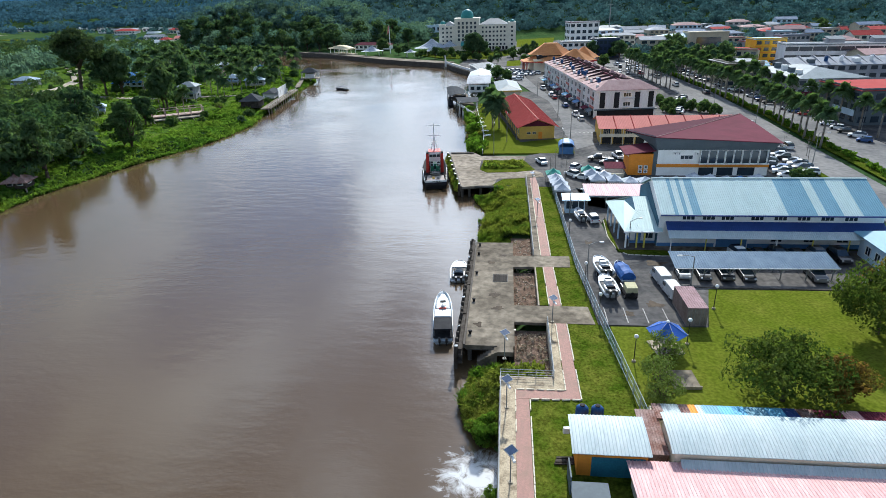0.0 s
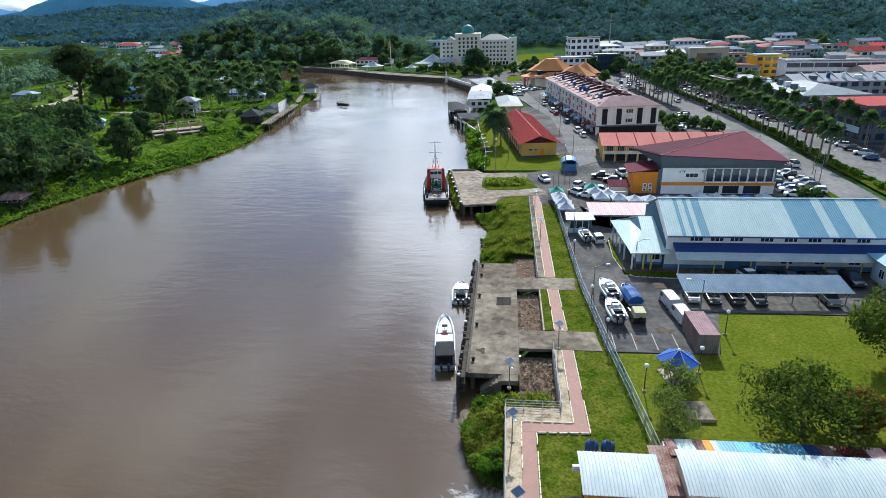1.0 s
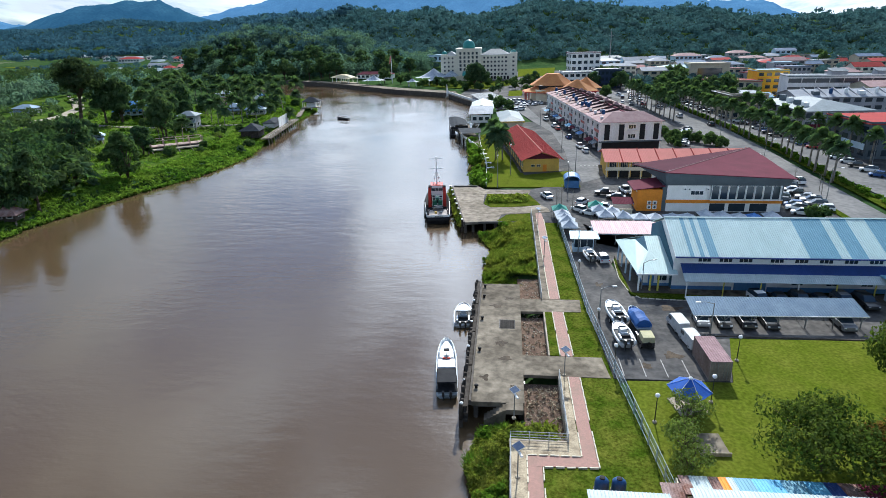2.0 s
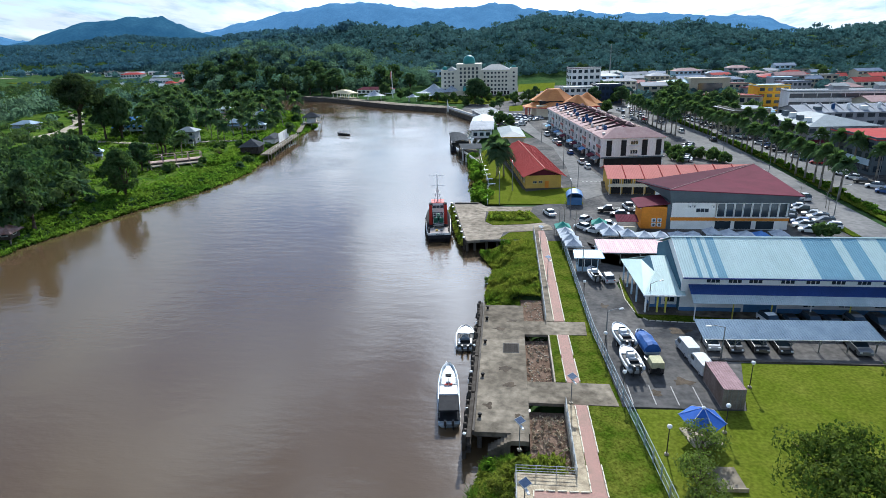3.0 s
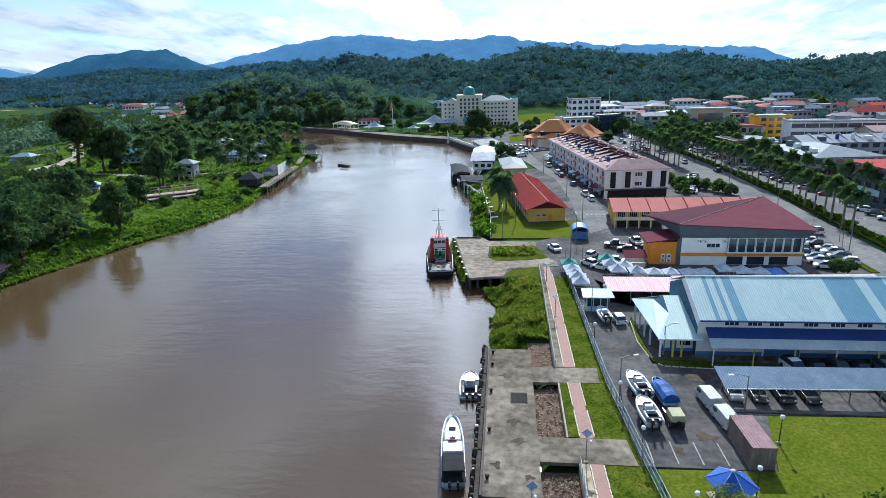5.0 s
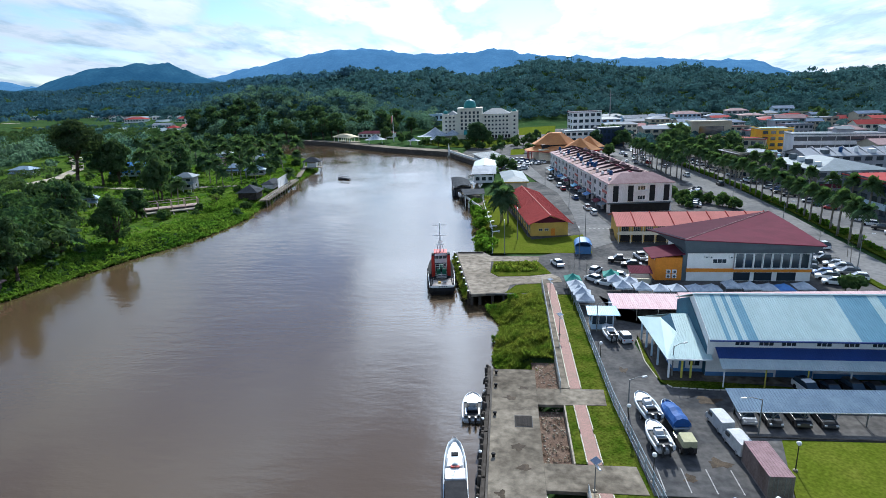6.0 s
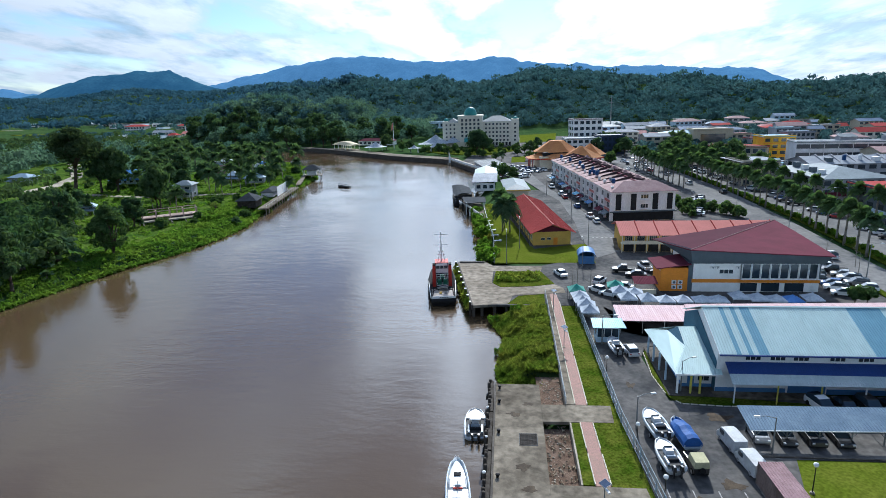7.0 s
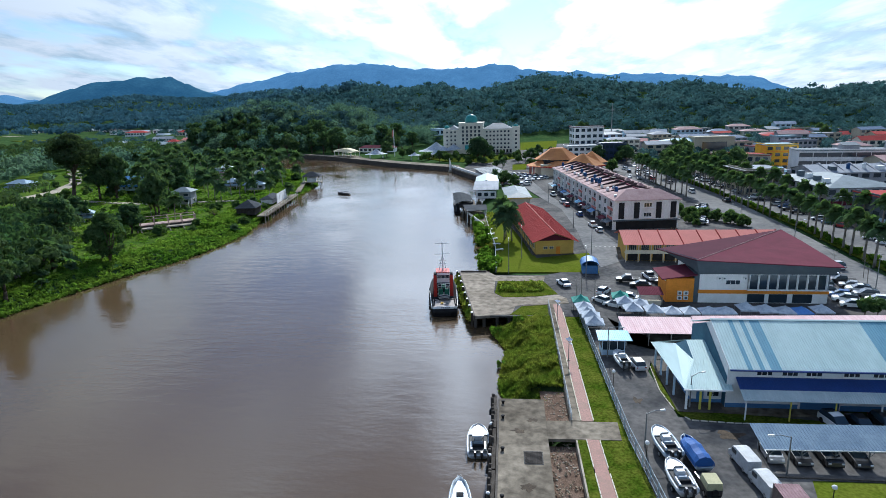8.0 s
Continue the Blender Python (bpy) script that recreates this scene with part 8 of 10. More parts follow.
def tug():
    t = thing("tug_boat", -14.15, 130.0, -0.7, 7.5, "black-hulled tug with red funnels and white mast", "tug")
    part("hull", hull(21.0, 6.0, 2.6, 1.2, 0.5, 0.88, 18, 0.9), SEAPAINT, t, smooth=True)
    part("deck", Geo().slab([(-2.3, 0.4), (2.3, 0.4), (2.5, 9), (2.2, 14), (1.0, 19), (-1.0, 19), (-2.2, 14), (-2.5, 9)], 2.2, 2.35), TUGDECK, t, "pale worn after deck")
    part("bulwark_stripe", Geo().box(-2.5, -0.04, 2.3, 2.5, 0.06, 2.75), WHITE, t, "white stern bulwark")
    for sx in (-1, 1):
        part("bulwark", Geo().sheet((sx * 2.62, 0.1, 2.4), (sx * 2.95, 9.5, 2.7), (sx * 2.95, 9.5, 3.2), (sx * 2.62, 0.1, 2.9), 0.1), WHITE, t)
    house = part("deckhouse", Geo().box(-1.7, 9.0, 2.35, 1.7, 15.5, 4.6, 0.08), SEAPAINT, t, "dark deckhouse")
    part("wheelhouse", Geo().box(-1.35, 10.6, 4.6, 1.35, 14.2, 6.7, 0.12), WHITE, t, "white wheelhouse")
    part("wheelhouse_windows", Geo().box(-1.25, 10.52, 5.6, -0.5, 10.66, 6.25).box(-0.38, 10.52, 5.6, 0.38, 10.66, 6.25).box(0.5, 10.52, 5.6, 1.25, 10.66, 6.25).box(-1.42, 10.9, 5.5, -1.22, 13.9, 6.3).box(1.22, 10.9, 5.5, 1.42, 13.9, 6.3), GLASS, t)
    part("wheelhouse_roof", Geo().box(-1.5, 10.9, 6.7, 1.5, 14.2, 6.85), REDP, t, "red wheelhouse roof")
    for sx in (-1, 1):
        part("funnel", Geo().box(sx * 1.75 - 0.4, 7.4, 2.35, sx * 1.75 + 0.35, 9.0, 7.2, 0.06), REDP, t, "red funnel casing")
        part("funnel_cap", Geo().box(sx * 1.75 - 0.3, 7.5, 7.2, sx * 1.75 + 0.3, 8.9, 7.5, 0.05), SEAPAINT, t)
        for k in range(5):
            tyre = part("fender_tyre", Geo().tube((sx * 2.9, 2 + k * 3.0, 1.9), (sx * 3.2, 2 + k * 3.0, 1.9), 0.45, n=12), BLACK, t)
    mast = part("mast", Geo().path([(0, 12.4, 6.8), (0, 12.3, 13.6)], [0.2, 0.09], 8), WHITE, t, "white lattice mast")
    for z, w in ((8.4, 0.9), (10.6, 1.5), (13.0, 1.5)):
        part("yard", Geo().tube((-w, 12.35, z), (w, 12.35, z), 0.08, n=6), WHITE, mast)
    for sx in (-1, 1):
        part("stay", Geo().tube((sx * 0.8, 12.35, 6.85), (0, 12.3, 10.5), 0.07, n=6), WHITE, mast)
    part("radar", Geo().box(-0.7, 12.8, 8.9, 0.7, 12.95, 9.05), WHITE, mast)
    part("towing_winch", Geo().tube((-0.9, 5.2, 3.0), (0.9, 5.2, 3.0), 0.55, n=12).box(-1.1, 4.7, 2.35, -0.9, 5.7, 3.3).box(0.9, 4.7, 2.35, 1.1, 5.7, 3.3), STEEL, t)
    part("tow_hook", Geo().box(-0.25, 6.3, 2.35, 0.25, 6.9, 3.6), STEEL, t)
    for sx in (-0.5, 0.6):
        part("deck_locker", Geo().box(sx - 0.3, 2.6, 2.35, sx + 0.3, 3.1, 2.75, 0.03), (YELLOW, STEEL)[sx > 0], t)
    part("engine_casing", Geo().box(-1.2, 7.0, 2.35, 1.2, 8.95, 4.3, 0.06), SEAPAINT, t)
    for sx in (-0.62, 0.62):
        part("winch_motor", Geo().tube((sx - 0.4, 6.5, 4.1), (sx + 0.4, 6.5, 4.1), 0.38, n=10).box(sx - 0.45, 6.2, 2.35, sx + 0.45, 6.8, 3.8), GREENP, t, "green winch motor")
    part("vent_box", Geo().box(-0.5, 7.4, 4.3, 0.5, 8.4, 5.0, 0.05), GREENP, t, "green ventilator")
    for z in (3.3, 4.9, 5.4):
        part("guard_rail", Geo().tube((-1.3, 7.0, z), (1.3, 7.0, z), 0.045, n=6), WHITE, t)
    for x in (-1.2, -0.4, 0.4, 1.2):
        part("guard_post", Geo().tube((x, 7.0, 2.35), (x, 7.0, 5.4), 0.04, n=6), WHITE, t)
    for x in (-0.75, -0.4, -0.05, 0.3, 0.75):
        part("name_bar", Geo().box(x, -0.075, 2.42, x + 0.24, -0.045, 2.62), SEAPAINT, t)
    part("stern_tyre", Geo().tube((0.9, -0.45, 1.5), (0.9, -0.62, 1.5), 0.42, n=14), BLACK, t)
    for y in (1.5, 3.4):
        part("tow_arch", Geo().path([(-2.2, y, 2.4), (-2.0, y, 3.6), (0, y, 4.0), (2.0, y, 3.6), (2.2, y, 2.4)], [0.09] * 5, 6), SEAPAINT, t)
    part("ladder", Geo().box(-1.9, 9.05, 2.35, -1.72, 9.4, 6.6), WHITE, t)
    part("stern_fender", Geo().tube((-2.4, -0.2, 1.7), (2.4, -0.2, 1.7), 0.3, n=10), BLACK, t)
    return t


tug()


def river_ferry():
    t = thing("river_ferry", -76, 291, -0.25, 62, "small roofed wooden ferry boat crossing the river", "boat")
    part("hull", hull(8.0, 1.8, 0.85, 0.4, 0.5, 0.7), P_BLACK, t, smooth=True)
    part("canopy", Geo().box(-0.95, 0.6, 1.9, 0.95, 6.4, 2.02, 0.04), GREYP, t)
    for sx in (-1, 1):
        for y in (0.8, 3.4, 6.1):
            part("post", Geo().tube((sx * 0.75, y, 0.7), (sx * 0.75, y, 1.92), 0.04, n=6), WHITE, t)
    part("bench", Geo().box(-0.6, 2, 0.6, 0.6, 2.4, 0.85).box(-0.6, 4, 0.6, 0.6, 4.4, 0.85), WOODP, t)
    return t


river_ferry()

# ---- far town ----
def block(name, x, y, rz, w, d, h, wall, roof, label, storeys=2, bays=6, kind="flat", rise=2.0, pane=None, z=Q, ribbon=0.62, side=None, band=None, category="building", over=0.5, sidebays=0):
    """A house block: walls, roof, and rows of windows on its south and river sides."""
    t = thing(name, x, y, z, rz, label, category)
    part("wall", shell(w, d, 0, h, 0.3), wall, t)
    if kind == "hip":
        part("roof", hip_roof(0, 0, w, d, h, rise, over), roof, t)
    elif kind == "gable":
        part("roof", Geo().sheet((-over, -over, h - 0.1), (w + over, -over, h - 0.1), (w + over, d / 2, h + rise), (-over, d / 2, h + rise), 0.12).sheet((w + over, d + over, h - 0.1), (-over, d + over, h - 0.1), (-over, d / 2, h + rise), (w + over, d / 2, h + rise), 0.12), roof, t)
        for x in (0.15, w - 0.15):
            g = Geo().add([(x - 0.1, 0, h), (x - 0.1, d, h), (x - 0.1, d / 2, h + rise - 0.15), (x + 0.1, 0, h), (x + 0.1, d, h), (x + 0.1, d / 2, h + rise - 0.15)], [(0, 2, 1), (3, 4, 5), (0, 3, 5, 2), (1, 2, 5, 4), (0, 1, 4, 3)])
            part("gable", g, wall, t)
    else:
        part("roof", Geo().box(-over, -over, h, w + over, d + over, h + 0.25), roof, t)
        part("parapet", Geo().box(0, 0, h + 0.25, w, 0.2, h + 0.8).box(0, 0.2, h + 0.25, 0.2, d, h + 0.8), wall, t)
    fh = h / storeys
    for s in range(storeys):
        for i in range(bays):
            far_window(t, w * (i + 0.5) / bays, -0.01, s * fh + fh * 0.3, w / bays * ribbon, fh * 0.48, 0, pane)
        for i in range(sidebays):
            far_window(t, -0.01, d * (i + 0.5) / sidebays, s * fh + fh * 0.3, d / sidebays * 0.6, fh * 0.48, -90, pane)
        if band and s:
            part("band", Geo().box(-0.15, -0.2, s * fh - 0.2, w + 0.15, -0.005, s * fh + 0.15), band, t)
    return t


SAND = mat("sand_stone_paint", (0.72, 0.68, 0.58), (0.63, 0.59, 0.50), scale=0.15, rough=0.8, fine=0.08)
DOME = mat("verdigris_dome", (0.06, 0.26, 0.25), (0.05, 0.21, 0.20), scale=0.3, rough=0.4)
DULL = mat("dull_grey_render", (0.37, 0.37, 0.38), (0.27, 0.27, 0.29), scale=0.2, rough=0.85, fine=0.1)
R_STEEL2 = mat("pale_grey_roof_sheet", (0.27, 0.29, 0.32), (0.19, 0.21, 0.24), scale=0.2, rough=0.75, fine=0.12)
ROOFG = mat("grey_green_roof", (0.17, 0.205, 0.22), (0.13, 0.16, 0.175), scale=0.2, rough=0.6)


def build_hotel():
    t = thing("domed_hotel", -49, 474, 2.6, 0, "cream riverside hotel with a green dome over its centre", "hotel")
    part("left_wing", Geo().box(0, 2, 0, 11, 18, 18.0), SAND, t)
    part("centre_block", Geo().box(11, 0, 0, 29.5, 18, 22.6), SAND, t)
    part("right_wing", Geo().box(29.5, 2.5, 0, 56.5, 18, 18.2), SAND, t)
    part("corner_tower", Geo().box(51.5, 1.2, 0, 57.2, 8, 19.8), SAND, t)
    part("corner_tower", Geo().box(-1, 1.0, 0, 4.2, 8, 18.8), SAND, t)
    part("podium", Geo().box(4, -3.5, 0, 30, 1, 3.6), CREAM, t)
    part("porch_roof", Geo().loft([[(16, -7, 3.6), (27, -7, 3.6), (27, 0, 3.6), (16, 0, 3.6)], [(16, -5.5, 6.0), (27, -5.5, 6.0), (27, 0, 6.8), (16, 0, 6.8)]]), DOME, t, "green glazed porch roof")
    part("roof", hip_roof(30, 3, 51, 17.5, 18.2, 4.0, 0.6), ROOFG, t)
    part("roof", hip_roof(2, 3, 11, 17.5, 18.0, 3.0, 0.4), ROOFG, t)
    part("cornice", Geo().box(10.6, -0.5, 22.2, 29.9, 18.4, 23.1), SAND, t)
    part("dome", Geo().lathe([(4.7, 23.1), (4.75, 24.6), (4.4, 26.2), (3.6, 27.7), (2.3, 28.7), (0.9, 29.2), (0.12, 29.4), (0.08, 30.4)], 24, 20.3, 6), DOME, t, "blue-green dome", True)
    for x, y in ((54.3, 4.5), (1.6, 4.5)):
        part("small_dome", Geo().lathe([(1.9, 19.0), (1.9, 20.0), (1.4, 21.0), (0.1, 21.6)], 14, x, y), DOME, t, "small green dome", True)
    for s in range(5):
        for i in range(7):
            window(t, 32.2 + i * 2.75, 2.49, 3.4 + s * 3.0, 1.5, 1.5, 0, SAND, GLASS)
        for i in range(3):
            window(t, 2 + i * 3.0, 1.99 if i else 0.99, 3.4 + s * 3.0, 1.4, 1.5, 0, SAND, GLASS)
        window(t, 54.3, 1.19, 3.4 + s * 3.0, 1.6, 1.5, 0, SAND, GLASS)
    for i in range(6):
        part("pilaster", Geo().box(12.2 + i * 3.1, -0.5, 6.5, 13.0 + i * 3.1, -0.005, 21.5), SAND, t)
    for s in range(5):
        for i in range(5):
            window(t, 14.2 + i * 3.1, -0.01, 7 + s * 2.9, 1.7, 2.0, 0, SAND, GLASS)
    # flat dark panels stand for the shade in the arcade openings
    for i in range(8):
        part("arcade_opening", Geo().box(32 + i * 2.5, 2.4, 0.2, 33.6 + i * 2.5, 2.49, 2.6), DARK, t)
    return t


build_hotel()


def oct_roof(cx, cy, rx, ry, z0, z1, top=0.12, n=8, flare=0.35):
    rings = []
    for k in range(5):
        u = k / 4
        s = 1 - (1 - top) * u
        z = z0 + (z1 - z0) * (u ** (1 + flare))
        rings.append([(cx + rx * s * math.cos(2 * math.pi * (i + 0.5) / n), cy + ry * s * math.sin(2 * math.pi * (i + 0.5) / n), z) for i in range(n)])
    return Geo().loft(rings)


def build_temple():
    t = thing("civic_pavilion", 30, 340, Q, 7, "pavilion hall with tiered orange tiled roofs", "hall")
    part("lower_roof", oct_roof(-1, 0, 21, 14, 5.4, 7.8, 0.62), R_ORANGE, t, "low skirt of orange tiles")
    part("wall", Geo().box(-15, -9, 0, 13, 9, 6.4), CREAM, t)
    part("upper_wall", Geo().box(-13, -7, 6.4, 4, 8, 8.6), DARK, t)
    part("upper_roof", oct_roof(-4.5, 1, 13, 9.5, 8.4, 14.0, 0.3, 8, 0.1), R_ORANGE, t, "large orange tiled roof")
    part("front_roof", oct_roof(6.5, -9, 12, 8.5, 5.9, 11.5, 0.06, 8, 0.1), R_ORANGE, t, "orange tiled pyramid roof")
    part("side_roof", oct_roof(14, 2, 9, 8, 6.2, 11.6, 0.06, 8, 0.1), R_ORANGE, t, "orange tiled pyramid roof")
    part("fascia", oct_roof(6.5, -9, 12.3, 8.8, 5.3, 5.95, 0.97), REDP, t)
    part("fascia", oct_roof(-1, 0, 21.3, 14.3, 5.0, 5.42, 0.97), REDP, t)
    for i in range(16):
        a = 2 * math.pi * i / 16
        part("column", Geo().tube((-1 + 18.5 * math.cos(a), 12 * math.sin(a), 0), (-1 + 18.5 * math.cos(a), 12 * math.sin(a), 5.2), 0.35, n=8), R_SALMON, t)
    for i in range(6):
        a = math.pi + math.pi * (i + 0.5) / 6
        part("column", Geo().tube((6.5 + 10 * math.cos(a), -9 + 7 * math.sin(a), 0), (6.5 + 10 * math.cos(a), -9 + 7 * math.sin(a), 5.6), 0.35, n=8), R_SALMON, t)
    part("floor", Geo().box(-22, -18, -0.1, 22, 14, 0.25), CONC, t)
    return t


build_temple()

# ferry hall and its bridge on the bank
t = thing("ferry_hall", -14.5, 262, Q, 1, "ferry hall with long pale curved metal roof", "hall")
part("wall", shell(8.5, 46, 0, 3.2, 0.2), WHITE, t)
part("roof", arched(-1, 9.5, -1, 20, 3.2, 1.6, 0.5), R_STEEL2, t, "bowed pale sheet roof")
part("roof", Geo().sheet((-1.2, 20.2, 3.2), (4.0, 20.2, 5.0), (4.0, 47, 5.0), (-1.2, 47, 3.2), 0.1).sheet((4.0, 20.2, 5.0), (9.6, 20.2, 3.4), (9.6, 47, 3.4), (4.0, 47, 5.0), 0.1), R_WHITE, t, "pitched white sheet roof")
for i in range(8):
    window(t, -0.01, 3 + i * 5.2, 1.0, 2.6, 1.5, -90)
for i in range(3):
    window(t, 1.6 + i * 2.7, -0.01, 0.9, 1.8, 1.6, 0)
t = thing("ticket_hall", -1.2, 245, Q, 4, "low hall with grey sheet roof and yellow trim", "hall")
part("wall", shell(8.5, 26, 0, 3.0, 0.2), CREAM, t)
part("roof", hip_roof(0, 0, 8.5, 26, 3.1, 1.6, 0.8), ROOFG, t)
part("trim", Geo().box(-0.85, -0.92, 2.65, 9.3, -0.82, 3.05), YELLOW, t)
t = thing("shed_hall", -12.5, 321, Q, 14, "broad low hall with dark grey sheet roof", "hall")
part("wall", shell(11, 27, 0, 3.0, 0.2), DULL, t)
part("roof", Geo().ribbed((-0.8, -0.8, 3.0), (11.8, -0.8, 3.6), (11.8, 28, 3.6), (-0.8, 28, 3.0), 0.5, 0.06), GREYP, t)
for i in range(3):
    window(t, 2.0 + i * 3.4, -0.01, 0.8, 2.0, 1.5, 0)
t = thing("landing_bridge", 0, 0, 0, 0, "grey-roofed landing stage and white bridge over the water", "landing stage")
g = Geo()
rings = []
for k in range(6):
    u = k / 5
    z = 4.6 + 0.9 * math.sin(math.pi * u)
    rings.append([(-24.4 + 8.2 * u, 264 - 7.5 * u, z), (-21.0 + 6.4 * u, 240 + 3.6 * u, z - 0.5), (-21.0 + 6.4 * u, 240 + 3.6 * u, z - 0.7), (-24.4 + 8.2 * u, 264 - 7.5 * u, z - 0.2)])
part("roof", g.loft(rings), R_SLATE, t, "bowed dark grey roof of the landing stage")
part("fascia", Geo().sheet((-21.1, 239.8, 3.3), (-14.5, 243.4, 3.3), (-14.5, 243.4, 4.1), (-21.1, 239.8, 4.1), 0.15), SEAPAINT, t, "dark fascia")
part("roof", Geo().sheet((-18.2, 236.6, 4.4), (-15.9, 223.2, 4.4), (-8.4, 222.8, 4.9), (-9.2, 233.6, 4.9), 0.18), R_SLATE, t, "flat dark grey bridge roof")
part("bridge_deck", Geo().slab([(-21.5, 262), (-20.0, 243), (-16.6, 233), (-15.2, 226), (-9.0, 206), (-6.0, 207), (-8.4, 224), (-13.0, 240), (-15.0, 258)], 2.3, 2.65), CONC, t)
part("parapet", Geo().sheet((-15.3, 225.8, 2.65), (-9.1, 205.8, 2.65), (-9.1, 205.8, 3.5), (-15.3, 225.8, 3.5), 0.12), WHITE, t)
part("pontoon", Geo().slab([(-24, 262), (-21.5, 241), (-19.5, 241.5), (-21.5, 262.5)], -0.5, 0.8), SEAPAINT, t)
for x, y in ((-23.6, 261), (-20.6, 242), (-17.6, 259), (-15.2, 245), (-17.6, 235), (-15.6, 224.4), (-9.8, 232), (-9.0, 224)):
    part("post", Geo().tube((x, y, -2), (x, y, 4.5), 0.2, n=8), SEAPAINT if x < -16 else WHITE, t)
for x, y in ((-14.2, 222.0), (-12.6, 217), (-11.0, 212), (-9.4, 207.5), (-12.0, 224), (-10.4, 218)):
    part("column", Geo().tube((x, y, -2), (x, y, 2.4), 0.32, n=8), WHITE, t)
t = thing("embankment_promenade", 0, 0, 0, 0, "white-railed embankment promenade along the river bend", "promenade")
part("deck", Geo().slab([(-36, 381), (-29.2, 364), (-22.4, 348), (-16.1, 333.5), (-12.4, 314), (-8.6, 315), (-11.6, 333), (-17.6, 349), (-25, 365), (-31, 383)], 2.2, 2.85), CONC_L, t)
ep = [(-36, 381), (-29.2, 364), (-22.4, 348), (-16.1, 333.5), (-12.6, 314)]
for (ax, ay), (bx, by) in zip(ep, ep[1:]):
    part("parapet", Geo().sheet((ax, ay, 2.85), (bx, by, 2.85), (bx, by, 4.0), (ax, ay, 4.0), 0.25), WHITE, t)
    part("wall", Geo().sheet((ax - 0.1, ay, -1.5), (bx - 0.1, by, -1.5), (bx - 0.1, by, 2.2), (ax - 0.1, ay, 2.2), 0.5), CONC_D, t)
for i in range(7):
    park(("sw", "ss", "uw", "hb")[i % 4], 2 + i * 2.6, 339 - i * 2.7, 40, "cars by the pavilion hall")
for i in range(5):
    park(("sb", "hs", "ug")[i % 3], 4 + i * 2.8, 324 - i * 1.4, 130, "cars by the pavilion hall")
for i, (x, y) in enumerate(((60, 322), (66, 333), (64, 345), (70, 352), (76, 362), (72, 371), (80, 378), (63, 315), (69, 318), (84, 392), (78, 388))):
    park(("sw", "ss", "ub", "hr", "uw")[i % 5], x, y, 166 if i % 2 else -14, "cars on the boulevard")
plate("road_town_end", [(54, 309), (70, 309), (90, 392), (110, 440), (98, 442), (74, 392)], Q + 0.05, ROAD, "pale road between the trees at the boulevard's end")
plate("lawn_town", [(9, 499), (38, 506), (46, 598), (11, 580)], 2.66, LAWN, "bright grass behind the hotel")
plate("lawn_plaza", [(1.5, 362), (9.6, 364), (11, 396), (2, 392)], Q + 0.04, LAWN, "patch of grass by the pavilion hall")
plate("lawn_hotel", [(-44, 420), (-14, 404), (4, 430), (6, 462), (-52, 462), (-60, 440)], Q + 0.08, VERGE, "hotel garden grass")
seawall = Geo()
sw = [(-35.5, 380.5), (-49.5, 390.5), (-65, 401), (-80, 412.5), (-104, 435.5), (-132, 462.5), (-155.5, 478.5), (-182, 496.5)]
for (ax, ay), (bx, by) in zip(sw, sw[1:]):
    seawall.sheet((bx, by, -1.5), (ax, ay, -1.5), (ax, ay, 2.9), (bx, by, 2.9), -0.5)
setting("wall_river_bend", seawall, CONC_D, "dark sea wall along the river bend")
plate("pavement_bend", [(-35.5, 381.2), (-49.5, 391.2), (-65, 401.7), (-80, 413.2), (-104, 436.2), (-132, 463.2), (-155.5, 479.2), (-182, 497.2), (-182, 503), (-152, 487), (-127, 470), (-98, 444), (-75, 422), (-60, 411), (-46, 402), (-31, 391)], 2.75, CONC, "pale promenade along the bend")
t = thing("river_sign", -36.5, 378.5, 0, 30, "white sail-shaped marker at the river bend", "marker")
part("sail", Geo().add([(0, 0, 1), (2.2, 0, 1), (0.3, 0, 8.5), (0, 0.3, 1), (2.2, 0.3, 1), (0.3, 0.3, 8.5)], [(0, 1, 2), (5, 4, 3), (0, 3, 4, 1), (1, 4, 5, 2), (2, 5, 3, 0)]), WHITE, t)
part("base", Geo().box(-0.5, -0.5, -2, 3.2, 0.8, 1.0), CONC_L, t)

# pavilions along the bend
YROOF = mat("buff_membrane", (0.62, 0.53, 0.33), (0.55, 0.47, 0.30), scale=0.3, rough=0.6)
t = thing("river_pavilion", -125, 470, Q, -42, "open pavilion under a long buff vaulted roof", "pavilion")
g = Geo()
rings = []
for k in range(7):
    x = -13 + 26 * k / 6
    hgt = 4.6 + 1.8 * math.sin(math.pi * k / 6)
    rings.append([(x, -5, 3.6), (x, -2.5, hgt - 0.3), (x, 0, hgt), (x, 2.5, hgt - 0.3), (x, 5, 3.6)])
g.loft(rings)
part("roof", g, YROOF, t)
for x in (-11, -5, 0, 5, 11):
    for y in (-4.2, 4.2):
        part("column", Geo().tube((x, y, 0), (x, y, 3.7), 0.25, n=8), WHITE, t)
part("floor", Geo().box(-13, -5, 0, 13, 5, 0.3), CONC_L, t)
